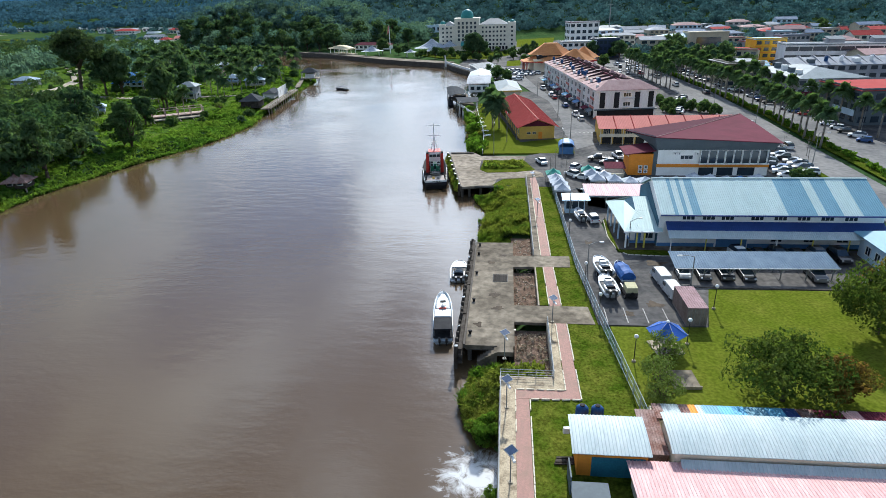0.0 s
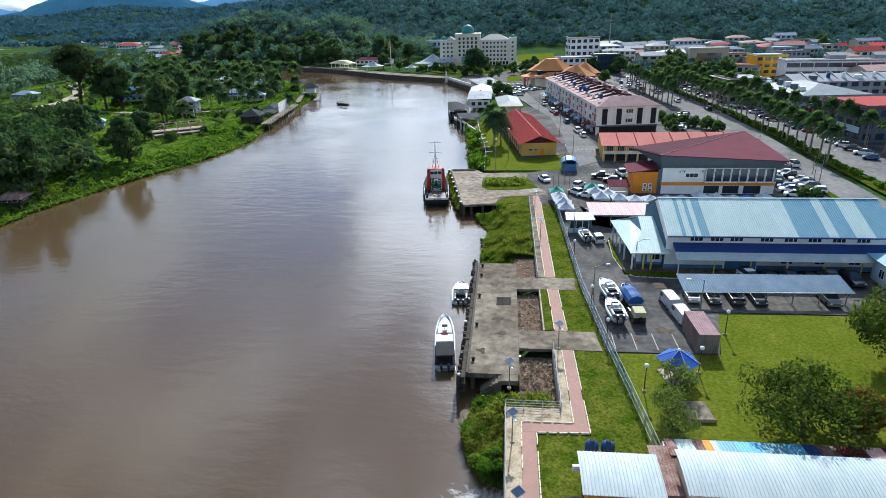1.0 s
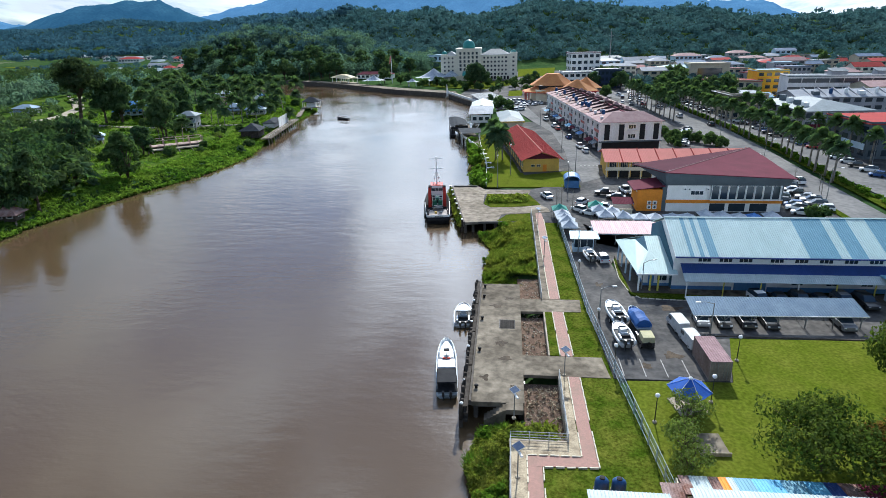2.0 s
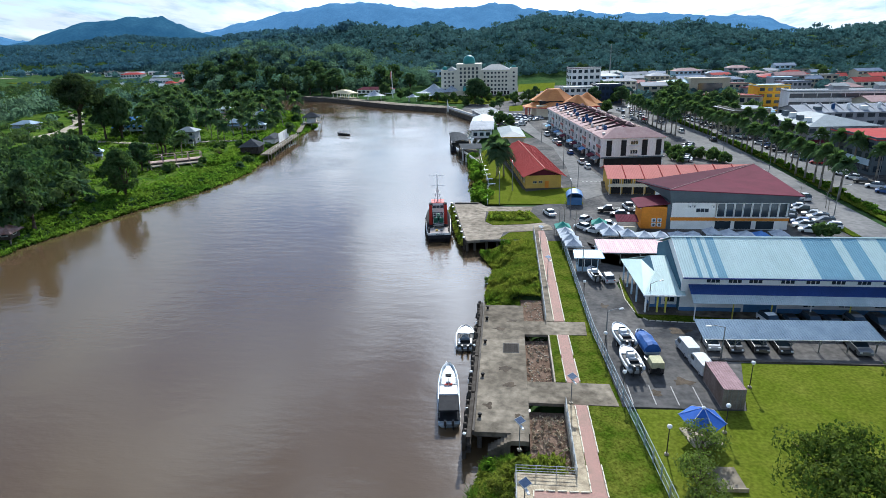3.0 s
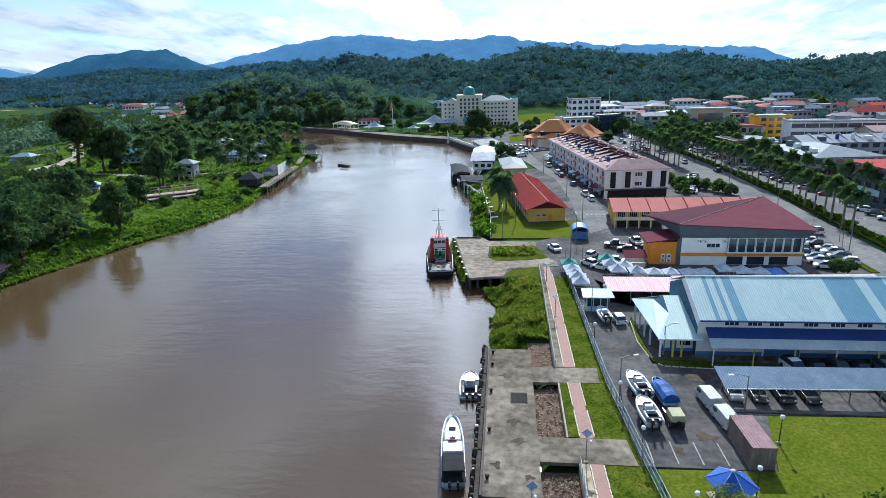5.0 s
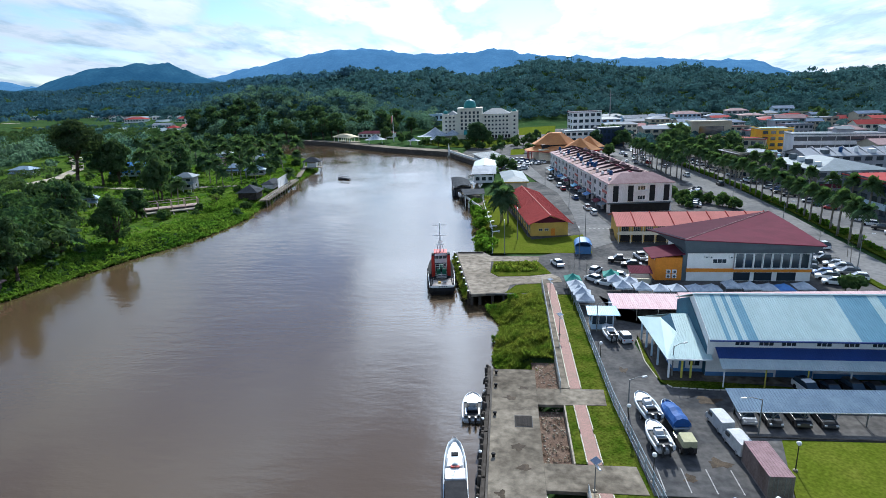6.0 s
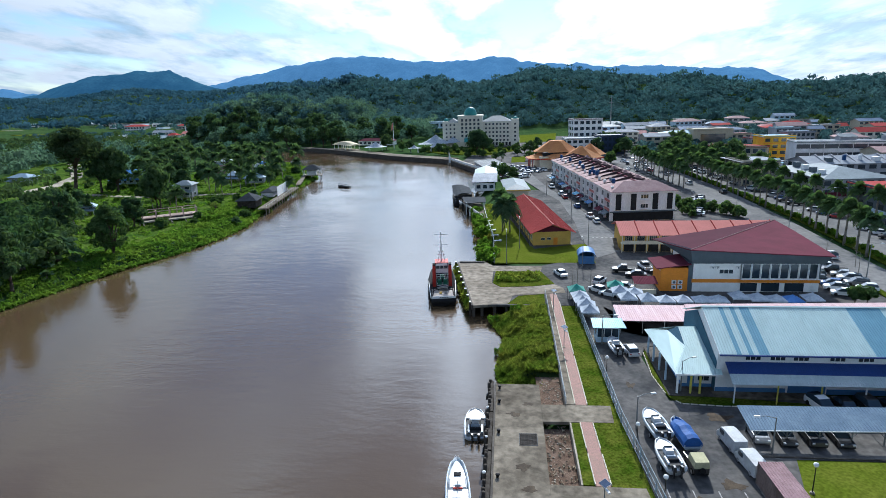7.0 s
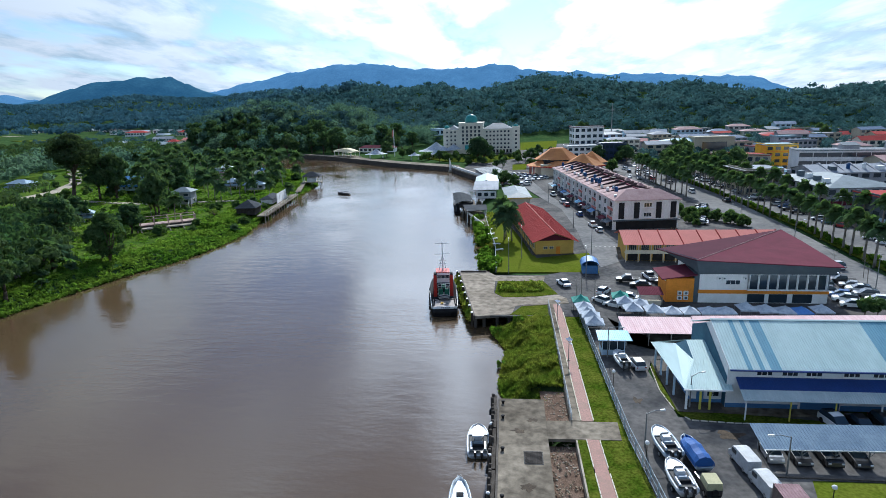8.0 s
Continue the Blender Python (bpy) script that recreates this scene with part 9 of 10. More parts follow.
for x, y, s, n in ((-97, 448, 9, 1), (-66, 432, 5, 0), (-55, 470, 15, 1), (-42, 474, 10, 1), (-52, 440, 6, 0)):
    t = thing("membrane_tent", x, y, Q, 20, "white peaked membrane shelter on the promenade", "tent", "shelters on the promenade")
    part("canopy", oct_roof(0, 0, s, s * 0.55, 3.2, 3.2 + s * 0.42, 0.03, 8, 0.7), TENTW, t)
    for i in range(4):
        a = math.pi / 4 + i * math.pi / 2
        part("mast", Geo().tube((s * 0.75 * math.cos(a), s * 0.4 * math.sin(a), 0), (s * 0.75 * math.cos(a), s * 0.4 * math.sin(a), 3.4), 0.12, n=6), WHITE, t)
t = thing("flag_pole", -86, 462, Q, 0, "tall white flag pole with a furled flag", "flag pole")
part("pole", Geo().path([(0, 0, 0), (0, 0, 20)], [0.35, 0.15], 8), WHITE, t)
part("flag", Geo().sheet((0, 0, 15.5), (-1.6, 0, 13.5), (-1.0, 0, 19.0), (0, 0, 19.8), 0.06), R_SALMON, t)
block("blue_glass_hall", -78, 610, 0, 48, 18, 6, PALEBLUE, R_BLUE2, "low white and blue hall below the wooded hill", 1, 9, "flat", z=9)
block("hill_house", -213, 560, 0, 22, 10, 5, CREAM, R_TILE, "cream house among trees by the river bend", 2, 5, "hip", z=7.5)
block("riverside_shops", -122, 497, -8, 30, 8, 3.4, WHITE, R_MAROON, "low shops with maroon roof near the promenade", 1, 8, "hip", z=3.2)

# shop rows east of the boulevard: name, x, y, rz, w, d, h, wall, roof, ...
CREAMY = mat("cream_render", (0.46, 0.42, 0.31), (0.38, 0.34, 0.26), scale=0.2, rough=0.85, fine=0.1)
BOLDY = mat("bold_yellow_paint", (0.66, 0.40, 0.03), (0.56, 0.34, 0.03), scale=0.3, rough=0.7)
DKBLUE = mat("dark_blue_cladding", (0.03, 0.05, 0.10), (0.025, 0.04, 0.08), scale=0.4, rough=0.5)
block("yellow_shop_block", 133, 345, 0, 16, 14, 13, BOLDY, R_BLUE2, "four-storey bright yellow shop block", 4, 4, "flat", band=ORANGE)
block("cream_block", 121, 425, 0, 25, 16, 12, CREAMY, CREAMY, "windowless cream concrete block", 1, 1, "flat")
t = block("long_office", 139, 322, -6, 62, 14, 12, GREYW, GREYP, "long grey-white office with ribbon windows", 3, 10, "flat", band=GREYW, ribbon=0.95)
for i in (2, 4):
    part("roof_house", Geo().box(i * 10, 3, 12.25, i * 10 + 7, 9, 14.4), DULL, t)
    part("roof_house_cover", Geo().sheet((i * 10 - 0.4, 2.6, 14.3), (i * 10 + 7.4, 2.6, 14.3), (i * 10 + 7.4, 9.4, 15.4), (i * 10 - 0.4, 9.4, 15.4), 0.15), GREYP, t)
block("arcade_block", 107, 350, -28, 28, 12, 8.5, CREAMY, R_RED, "low cream arcade with red parapet roof", 2, 8, "flat", band=CREAM)
t = block("dark_corner_shop", 105, 186, 4, 26, 22, 10, GREYP, R_RED, "dark grey corner block with flat red roof", 3, 7, "flat", sidebays=5, over=0.3)
part("banner", Geo().box(-0.35, 1.0, 2.6, -0.15, 12.0, 4.4), PALEBLUE, t, "pale blue shop banner")
t = block("mid_shop_block", 103, 222, 4, 24, 34, 9.0, DULL, ROOFG, "three-storey shop row with grey-white roof", 3, 7, "hip", 2.6, sidebays=9)
for i in range(4):
    part("roof_unit", Geo().box(2.5 + i * 0.4, 6 + i * 6, 9.3, 4.3 + i * 0.4, 8 + i * 6, 11.2 + 0.2 * i), (WHITE, GREYP)[i % 2], t)
part("sign_board", Geo().box(1.0, -0.5, 3.2, 10.0, -0.3, 4.6), R_MAROON, t)
block("brown_shop_block", 94, 266, 6, 15, 16, 9.6, CREAMY, P_BLACK, "brown three-storey block under a broad dark roof", 3, 4, "flat", over=1.6, sidebays=4)
t = block("white_roof_row", 118, 262, 3, 60, 18, 9, DULL, R_STEEL2, "shop row with stepped white roofs", 3, 14, "gable", 2.2, sidebays=4)
for i in range(1, 10):
    part("party_wall", Geo().add([(i * 6 - 0.2, -0.6, 8.8), (i * 6 + 0.2, -0.6, 8.8), (i * 6 + 0.2, 9, 11.9), (i * 6 - 0.2, 9, 11.9), (i * 6 - 0.2, 18.6, 8.8), (i * 6 + 0.2, 18.6, 8.8)], [(0, 1, 2, 3), (3, 2, 5, 4), (0, 3, 4), (1, 5, 2), (0, 4, 5, 1)]), DULL, t)
for i in (2, 3, 5, 8):
    part("roof_tank", Geo().lathe([(0.7, 9.6), (0.72, 11.6), (0.35, 12.0)], 12, i * 6 + 2.6, 4.0), (TANKM, WHITE)[i % 2], t)
for i in (1, 4, 7):
    part("roof_unit", Geo().box(i * 6 + 1, 2.0, 9.2, i * 6 + 3.4, 4.4, 11.0), (WHITE, GREYP)[i % 2], t)
block("blue_shed_row", 100, 300, 0, 24, 10, 5, PALEBLUE, R_BLUE2, "row of low sheds with blue roofs", 1, 6, "gable", 1.6)
block("tall_white_block", 44, 432, 8, 20, 14, 20, WHITE, R_MAROON, "five-storey white office with maroon parapet", 5, 5, "flat", sidebays=3)
block("glass_block", 57, 400, 6, 16, 14, 11, DKBLUE, GREYP, "dark blue glazed office block", 3, 6, "flat", pane=GLASS, sidebays=4)
block("terrace_shops", 36, 395, 8, 22, 12, 10, WHITE, GREYP, "white terrace of shops", 3, 6, "flat", sidebays=3)
rb = random.Random(90)
walls = [DULL, DULL, CREAMY, PALEBLUE, SAND]
FADED = mat("faded_red_roof", (0.30, 0.11, 0.11), (0.22, 0.09, 0.09), scale=0.2, rough=0.8, fine=0.15)
SLATE = mat("slate_blue_roof", (0.11, 0.16, 0.24), (0.08, 0.12, 0.19), scale=0.2, rough=0.7, fine=0.15)
roofs = [FADED, R_RED, SLATE, R_TILE, R_STEEL2, ROOFG, R_STEEL2, SLATE, R_BLUE2]
names = {FADED: "faded red", SLATE: "slate blue", R_TILE: "dusty pink", R_RED: "red", R_MAROON: "maroon", R_STEEL: "grey steel", R_BLUE2: "blue", R_STEEL2: "pale grey", ROOFG: "grey-green"}
sites = []
tries = 0
while len(sites) < 74 and tries < 6000:
    tries += 1
    y = rb.uniform(350, 640)
    x = rb.uniform(60 + (y - 350) * 0.06, 60 + y * 0.62)
    if x < 165 and y < 400 or any(abs(x - a) < 21 and abs(y - b) < 14 for a, b in sites) or (30 < x < 80 and y < 450) or (110 < x < 160 and 415 < y < 450) or (y > 520 and x > 300):
        continue
    sites.append((x, y))
    rm, wm = rb.choice(roofs), rb.choice(walls)
    st = rb.choice([1, 2, 2, 3])
    block("town_building", x, y, rb.uniform(-8, 12), rb.uniform(14, 26), rb.uniform(9, 14), st * 3.0 + 0.6, wm, rm, f"{('single', 'two', 'three')[st - 1]}-storey town building with {names[rm]} roof", st, rb.choice([4, 5, 6]), rb.choice(["hip", "gable", "flat"]), rb.uniform(1.5, 2.6))
for i in range(16):
    x, y = 150 + rb.uniform(0, 170), 200 + rb.uniform(0, 110)
    if any(abs(x - a) < 24 and abs(y - b) < 20 for a, b in sites):
        continue
    sites.append((x, y))
    rm = rb.choice(roofs)
    block("town_building", x, y, rb.uniform(-4, 8), rb.uniform(18, 30), rb.uniform(10, 15), 9, rb.choice(walls), rm, f"three-storey shop block with {names[rm]} roof", 3, 7, "gable", 2.0)
t = thing("radio_mast", 90, 560, Q, 0, "slim lattice radio mast", "mast")
part("mast", Geo().path([(0, 0, 0), (0, 0, 34)], [0.8, 0.25], 4), STEEL, t)
part("arm", Geo().box(-2, -0.2, 28, 2, 0.2, 28.4), STEEL, t)

# ---- far bank houses ----
def stilt_house(x, y, rz, w, d, h, wall, roof, label, storeys=1, rise=1.8, z=2.0, porch=True):
    t = thing("village_house", x, y, z, rz, label, "house", "houses of the far bank")
    for i in range(4):
        for j in range(2):
            part("stilt", Geo().box(0.2 + (w - 0.6) * i / 3, 0.2 + (d - 0.6) * j, -0.6, 0.45 + (w - 0.6) * i / 3, 0.45 + (d - 0.6) * j, 1.2), CONC_L, t)
    part("wall", Geo().box(0, 0, 1.2, w, d, 1.2 + h), wall, t)
    part("roof", hip_roof(0, 0, w, d, 1.2 + h, rise, 0.8), roof, t)
    n = max(2, int(w / 2.6))
    for s in range(storeys):
        for i in range(n):
            window(t, w * (i + 0.5) / n, -0.01, 1.2 + s * h / storeys + 0.8, w / n * 0.6, 1.2, 0)
    window(t, w + 0.01, d / 2, 2.0, 1.6, 1.2, 90)
    if porch:
        part("porch_roof", Geo().sheet((-0.4, -2.2, 1.0 + h * 0.5), (w + 0.4, -2.2, 1.0 + h * 0.5), (w + 0.4, 0, 1.6 + h * 0.5), (-0.4, 0, 1.6 + h * 0.5), 0.1), roof, t)
        for i in range(3):
            part("porch_post", Geo().box(0.2 + (w - 0.5) * i / 2, -2.1, -0.5, 0.35 + (w - 0.5) * i / 2, -1.95, 1.0 + h * 0.5), WHITE, t)
    return t


stilt_house(-140.5, 249, 6, 7.4, 6, 5.2, DULL, ROOFG, "two-storey grey-white house with grey hipped roof", 2)
stilt_house(-197, 289, 12, 17, 8, 5.0, PALEBLUE, R_BRIGHT, "long blue-roofed house with veranda", 2)
stilt_house(-262, 300, 0, 11, 7, 3.0, DULL, R_STEEL, "white bungalow beside the track", 1)
stilt_house(-178, 362, 10, 8, 6, 3.0, WHITE, R_WHITE, "small house with bright white roof")
stilt_house(-150, 345, 10, 8, 6, 3.0, PALEBLUE, R_BRIGHT, "small house with blue roof")
stilt_house(-146, 334, 5, 8, 5, 2.6, DULL, R_WHITE, "long low house with white roof", porch=False)
stilt_house(-160, 322, 8, 9, 7, 3.0, CREAM, R_RUST, "small house with rusted roof")
stilt_house(-142, 300, 8, 6, 5, 2.4, DULL, R_STEEL, "small house with pale roof")
stilt_house(-127, 288, 15, 9, 7, 2.6, DULL, R_STEEL, "house with grey sheet roof by the bank", porch=False)
stilt_house(-178, 221, 10, 6, 5, 2.4, PALEBLUE, CYAN, "hut with bright blue roof")
stilt_house(-160, 217, 30, 5, 4, 2.0, DULL, R_STEEL, "hut with pale sheet roof")
stilt_house(-116.8, 122.4, 12, 4.6, 4, 1.6, WOODP, R_RUST, "small hut with rusted red roof at the water", z=0.6, porch=False)
for x, y, w, d, h, wm, rm, nm, kd in (
        (-866, 1030, 112, 16, 7, WHITE, R_BLUE2, "blue", "flat"), (-716, 975, 26, 12, 7, WHITE, R_WHITE, "white", "gable"), (-660, 940, 30, 12, 7, CREAM, R_TILE, "dusty pink", "hip"), (-600, 900, 26, 14, 6, CREAM, R_TILE, "dusty pink", "hip"),
        (-528, 800, 30, 14, 8, WHITE, R_RED, "red", "hip"), (-500, 822, 42, 14, 10, WHITE, R_WHITE, "white", "flat"), (-455, 806, 36, 14, 9, WHITE, R_WHITE, "white", "flat"), (-470, 780, 20, 10, 5, WHITE, R_WHITE, "white", "gable"),
        (-410, 752, 38, 14, 8, DULL, R_STEEL2, "grey", "hip"), (-362, 652, 30, 10, 5, CREAM, R_SALMON, "salmon", "gable"), (-330, 645, 30, 10, 5, CREAM, R_TILE, "dusty pink", "gable"),
        (-374, 602, 22, 9, 4, WHITE, R_WHITE, "white", "gable"), (-366, 628, 12, 9, 5, WHITE, R_RED, "red", "hip"), (-420, 690, 24, 10, 5, WHITE, R_STEEL2, "pale grey", "gable"), (-440, 640, 18, 9, 4, WHITE, R_WHITE, "white", "gable"), (-560, 860, 30, 12, 7, WHITE, R_WHITE, "white", "gable"), (-300, 600, 20, 9, 5, DULL, R_WHITE, "white", "gable"), (-585, 850, 34, 12, 8, WHITE, R_WHITE, "white", "flat"), (-640, 905, 40, 12, 8, WHITE, R_STEEL2, "pale grey", "flat"), (-395, 720, 40, 12, 9, WHITE, R_WHITE, "white", "flat"), (-430, 760, 30, 12, 9, CREAM, R_RED, "red", "hip"), (-345, 690, 34, 10, 6, WHITE, R_SALMON, "salmon", "gable"), (-318, 622, 26, 9, 5, WHITE, R_RED, "red", "gable"), (-545, 835, 22, 10, 8, CREAM, R_TILE, "dusty pink", "hip")):
    block("plain_building", x, y, 0, w, d, h, wm, rm, f"low distant building with {nm} roof", 2, 7, kd, 2.4, z=2.2)
plate("lawn_airfield", [(-900, 935), (-640, 760), (-590, 765), (-800, 1010), (-880, 1040), (-1000, 1030)], 2.6, LAWN, "bright grass of a distant airfield")
plate("road_runway", [(-900, 985), (-700, 850), (-690, 856), (-880, 1000)], 2.75, CONC_L, "pale strip across the distant airfield")
plate("road_track", [(-226, 274), (-229, 297), (-243, 330), (-292, 396), (-306, 400), (-250, 330), (-236, 296), (-236, 274)], 2.35, CONC_L, "pale dirt track curving among trees")
plate("road_bank_track", [(-236, 274), (-226, 272), (-160, 255), (-120, 262), (-121, 265), (-160, 258.5), (-228, 276)], 2.36, CONC_L, "pale village lane")


def build_ruin():
    t = thing("unfinished_wharf", -125, 200.5, 1.2, 35, "unfinished concrete wharf frame with bare columns", "wharf")
    part("deck", Geo().box(0, 0, 1.4, 19, 3.2, 1.75), CONC_L, t)
    part("slab", Geo().box(0.3, 3.2, 2.2, 18.7, 7.4, 2.5), SALM, t, "faded pink upper slab")
    part("footing", Geo().box(0.5, 3.4, -1.5, 18.5, 7.2, 2.2), CONC_D, t)
    part("deck", Geo().box(0, -3.8, 0.2, 19, -1.0, 0.5), CONC_L, t)
    for i in range(5):
        x = 0.6 + i * 4.4
        part("column", Geo().box(x - 0.2, 2.7, -1.5, x + 0.2, 3.1, 4.8), SALM, t)
        part("column", Geo().box(x - 0.2, -3.6, -2.0, x + 0.2, -3.2, 1.4), CONC_L, t)
        part("brace", Geo().sheet((x - 0.15, -3.2, 0.4), (x + 0.15, -3.2, 0.4), (x + 0.15, 0.2, 1.6), (x - 0.15, 0.2, 1.6), 0.25), CONC_L, t)
        part("tie_beam", Geo().box(x - 0.12, 3.12, 4.35, x + 0.12, 7.3, 4.6), SALM, t)
        part("column", Geo().box(x - 0.15, 7.0, 2.5, x + 0.15, 7.3, 4.34), SALM, t)
    part("rail_beam", Geo().box(0.4, 2.75, 4.4, 18.6, 3.0, 4.6), SALM, t)
    part("rail_beam", Geo().box(0.4, 7.05, 4.62, 18.6, 7.25, 4.8), SALM, t)
    return t


SALM = mat("faded_salmon_concrete", (0.45, 0.33, 0.28), (0.36, 0.28, 0.24), scale=0.6, rough=0.9)
build_ruin()
t = thing("long_boathouse", -92.6, 226, 1.5, 96.5, "grey timber walkway and boathouse along the far bank", "boathouse")
part("deck", Geo().box(0, -1.9, 0.7, 52, 1.9, 1.15), CONC, t)
screen = part("white_screen", Geo().box(26.8, 1.25, 1.15, 44.2, 1.35, 1.5).box(26.8, 1.25, 5.0, 44.2, 1.35, 5.2), WHITE, t, "white panelled screen")
for i in range(4):
    part("panel", Geo().box(27.1 + i * 4.3, 1.27, 1.5, 31.1 + i * 4.3, 1.33, 4.95), WHITE, screen)
for i in range(5):
    part("screen_post", Geo().box(26.85 + i * 4.3, 1.2, 1.15, 27.05 + i * 4.3, 1.4, 5.3), GREYW, screen)
part("roof", hip_roof(30, 4.2, 43, 9, 2.6, 1.3, 0.5), R_SLATE, t)
part("wall", Geo().box(30, 4.2, 0.5, 43, 9, 2.5), GREYW, t)
part("hut_roof", hip_roof(5, 4.0, 13, 11, 3.4, 2.6, 0.8), R_SLATE, t, "dark pyramid hut roof")
part("hut_wall", Geo().box(5, 4, 0.6, 13, 11, 3.3), WOODP, t)
for i in range(14):
    part("column", Geo().tube((i * 4.0, -1.2, -2.6), (i * 4.0, -1.2, 1.0), 0.16, n=6), CONC_L, t)
    part("rail_post", Geo().box(i * 4.0 - 0.05, -1.45, 1.15, i * 4.0 + 0.05, -1.35, 2.1), RAILP, t)
part("rail", Geo().tube((0, -1.4, 2.1), (52, -1.4, 2.1), 0.05, n=6), RAILP, t)
t = thing("river_kiosk", -104.5, 322, 1.3, 10, "roofed landing kiosk on stilts at the far bank", "kiosk")
part("deck", Geo().box(-5, -3, 1.0, 5, 3, 1.3), CONC_L, t)
part("roof", hip_roof(-4, -3, 4, 3, 4.4, 2.2, 0.9), R_SLATE, t)
part("rail", Geo().box(-4.6, -2.9, 2.1, 4.6, -2.8, 2.25), WHITE, t)
part("hut", Geo().box(-2.6, -1.6, 1.3, 2.2, 2.4, 3.6), WHITE, t)
part("gangway", Geo().sheet((-4, -30, 0.4), (-1.5, -30, 0.4), (-3, -3, 1.2), (-5.5, -3, 1.2), 0.2), CONC, t)
for x in (-4.4, 0, 4.4):
    for y in (-2.6, 2.6):
        part("post", Geo().tube((x, y, -2.2), (x, y, 4.4), 0.18, n=6), WHITE, t)

# ---- old pier by the tug ----
def build_pier():
    t = thing("old_pier", 0, 0, 0, 0, "old concrete pier with stained deck on piles", "pier")
    part("deck", Geo().slab([(-7.9, 123.4), (-0.7, 124.8), (0.0, 129.3), (10.6, 134.6), (8.9, 136.9), (4.6, 135.4), (-2.4, 134.7), (-4.3, 137.6), (-4.3, 146.3), (6.6, 146.2), (7.2, 150.2), (-4.2, 150.4), (-6.2, 154.0), (-13.0, 153.2)], 2.0, Q + 0.04), PIERC, t)
    part("edge_beam", Geo().sheet((-13.1, 153.3, 1.7), (-7.95, 123.2, 1.7), (-7.95, 123.2, 2.75), (-13.1, 153.3, 2.75), 0.3), CONC_D, t)
    for i in range(8):
        u = i / 7
        part("column", Geo().tube((-7.6 - 5.1 * u, 124.2 + 28 * u, -2.5), (-7.6 - 5.1 * u, 124.2 + 28 * u, 2.1), 0.3, n=8), CONC_D, t)
        part("fender", Geo().box(-8.5 - 5.1 * u, 124.0 + 28 * u, 0.2, -8.1 - 5.1 * u, 124.5 + 28 * u, 3.0), WOODP, t)
        part("fender_cap", Geo().box(-8.52 - 5.1 * u, 123.98 + 28 * u, 3.0, -8.08 - 5.1 * u, 124.52 + 28 * u, 3.12), WHITE, t, "white painted fender cap")
    for x in (-6, -3.5, -1.2):
        part("column", Geo().tube((x, 124.6 + 0.15 * (x + 6), -2.5), (x, 124.6 + 0.15 * (x + 6), 2.1), 0.3, n=8), CONC_D, t)
    part("kerb", Geo().box(-12.6, 153.2, Q, -6.5, 153.5, Q + 0.35), CONC_D, t)
    return t


build_pier()


# ---- gazebo, lamps, slab ----
def build_parasol():
    t = thing("garden_parasol", 21.0, 60.2, Q, 12, "blue pyramid garden shelter on a white pole", "parasol")
    part("canopy", oct_roof(0, 0, 2.35, 2.35, 2.1, 3.45, 0.04, 6, 0.05), TARPB, t, "bright blue panelled canopy")
    for i in range(6):
        a = 2 * math.pi * (i + 0.5) / 6
        part("rib", Geo().tube((0, 0, 3.5), (2.37 * math.cos(a), 2.37 * math.sin(a), 2.13), 0.02, n=5), WHITE, t)
    part("cap", Geo().lathe([(0.22, 3.4), (0.2, 3.52), (0.05, 3.62)], 10), WHITE, t)
    part("pole", Geo().tube((0, 0, 0), (0, 0, 3.2), 0.08, n=8), WHITE, t)
    part("base_slab", Geo().box(-1.6, -1.8, -0.1, 1.6, 1.4, 0.14), CONC_L, t)
    part("table", Geo().lathe([(0.12, 0.14), (0.12, 0.7), (0.75, 0.72), (0.75, 0.8)], 14), CONC_L, t)
    for i in range(4):
        a = math.pi / 4 + i * math.pi / 2
        part("stool", Geo().lathe([(0.22, 0.14), (0.18, 0.35), (0.22, 0.52)], 10, 1.15 * math.cos(a), 1.15 * math.sin(a)), CONC_L, t)
    return t


TARPB = mat("royal_blue_fabric", (0.035, 0.11, 0.42), (0.03, 0.09, 0.34), scale=1, rough=0.6)
build_parasol()
t = thing("picnic_slab", 20.2, 52.0, Q, 3, "weathered raised concrete slab on the lawn", "slab")
part("slab", Geo().box(0, 0, -0.1, 2.6, 3.0, 0.32, 0.03), CONC, t)
part("border", Geo().box(-0.12, -0.12, -0.1, 2.72, -0.002, 0.4).box(-0.12, 0, -0.1, -0.002, 3.12, 0.4), CONC_L, t)


def globe_lamp(x, y):
    t = thing("globe_lamp", x, y, Q, 0, "white globe lamp on a slim dark post", "lamp", "globe lamps on the lawn")
    part("post", Geo().path([(0, 0, 0), (0, 0, 3.1)], [0.07, 0.045], 8), P_BLACK, t)
    part("globe", Geo().lathe([(0.08, 3.08), (0.2, 3.18), (0.26, 3.34), (0.2, 3.5), (0.06, 3.58)], 14), WHITE, t, smooth=True)
    part("base", Geo().lathe([(0.25, 0), (0.22, 0.18), (0.1, 0.25)], 10), CONC_L, t)
    return t


for x, y in ((29.5, 69.9), (16.8, 56.9), (23.7, 60.9), (13.6, 76.5), (13.0, 94.0), (14.3, 67.0), (48.5, 72.0)):
    globe_lamp(x, y)


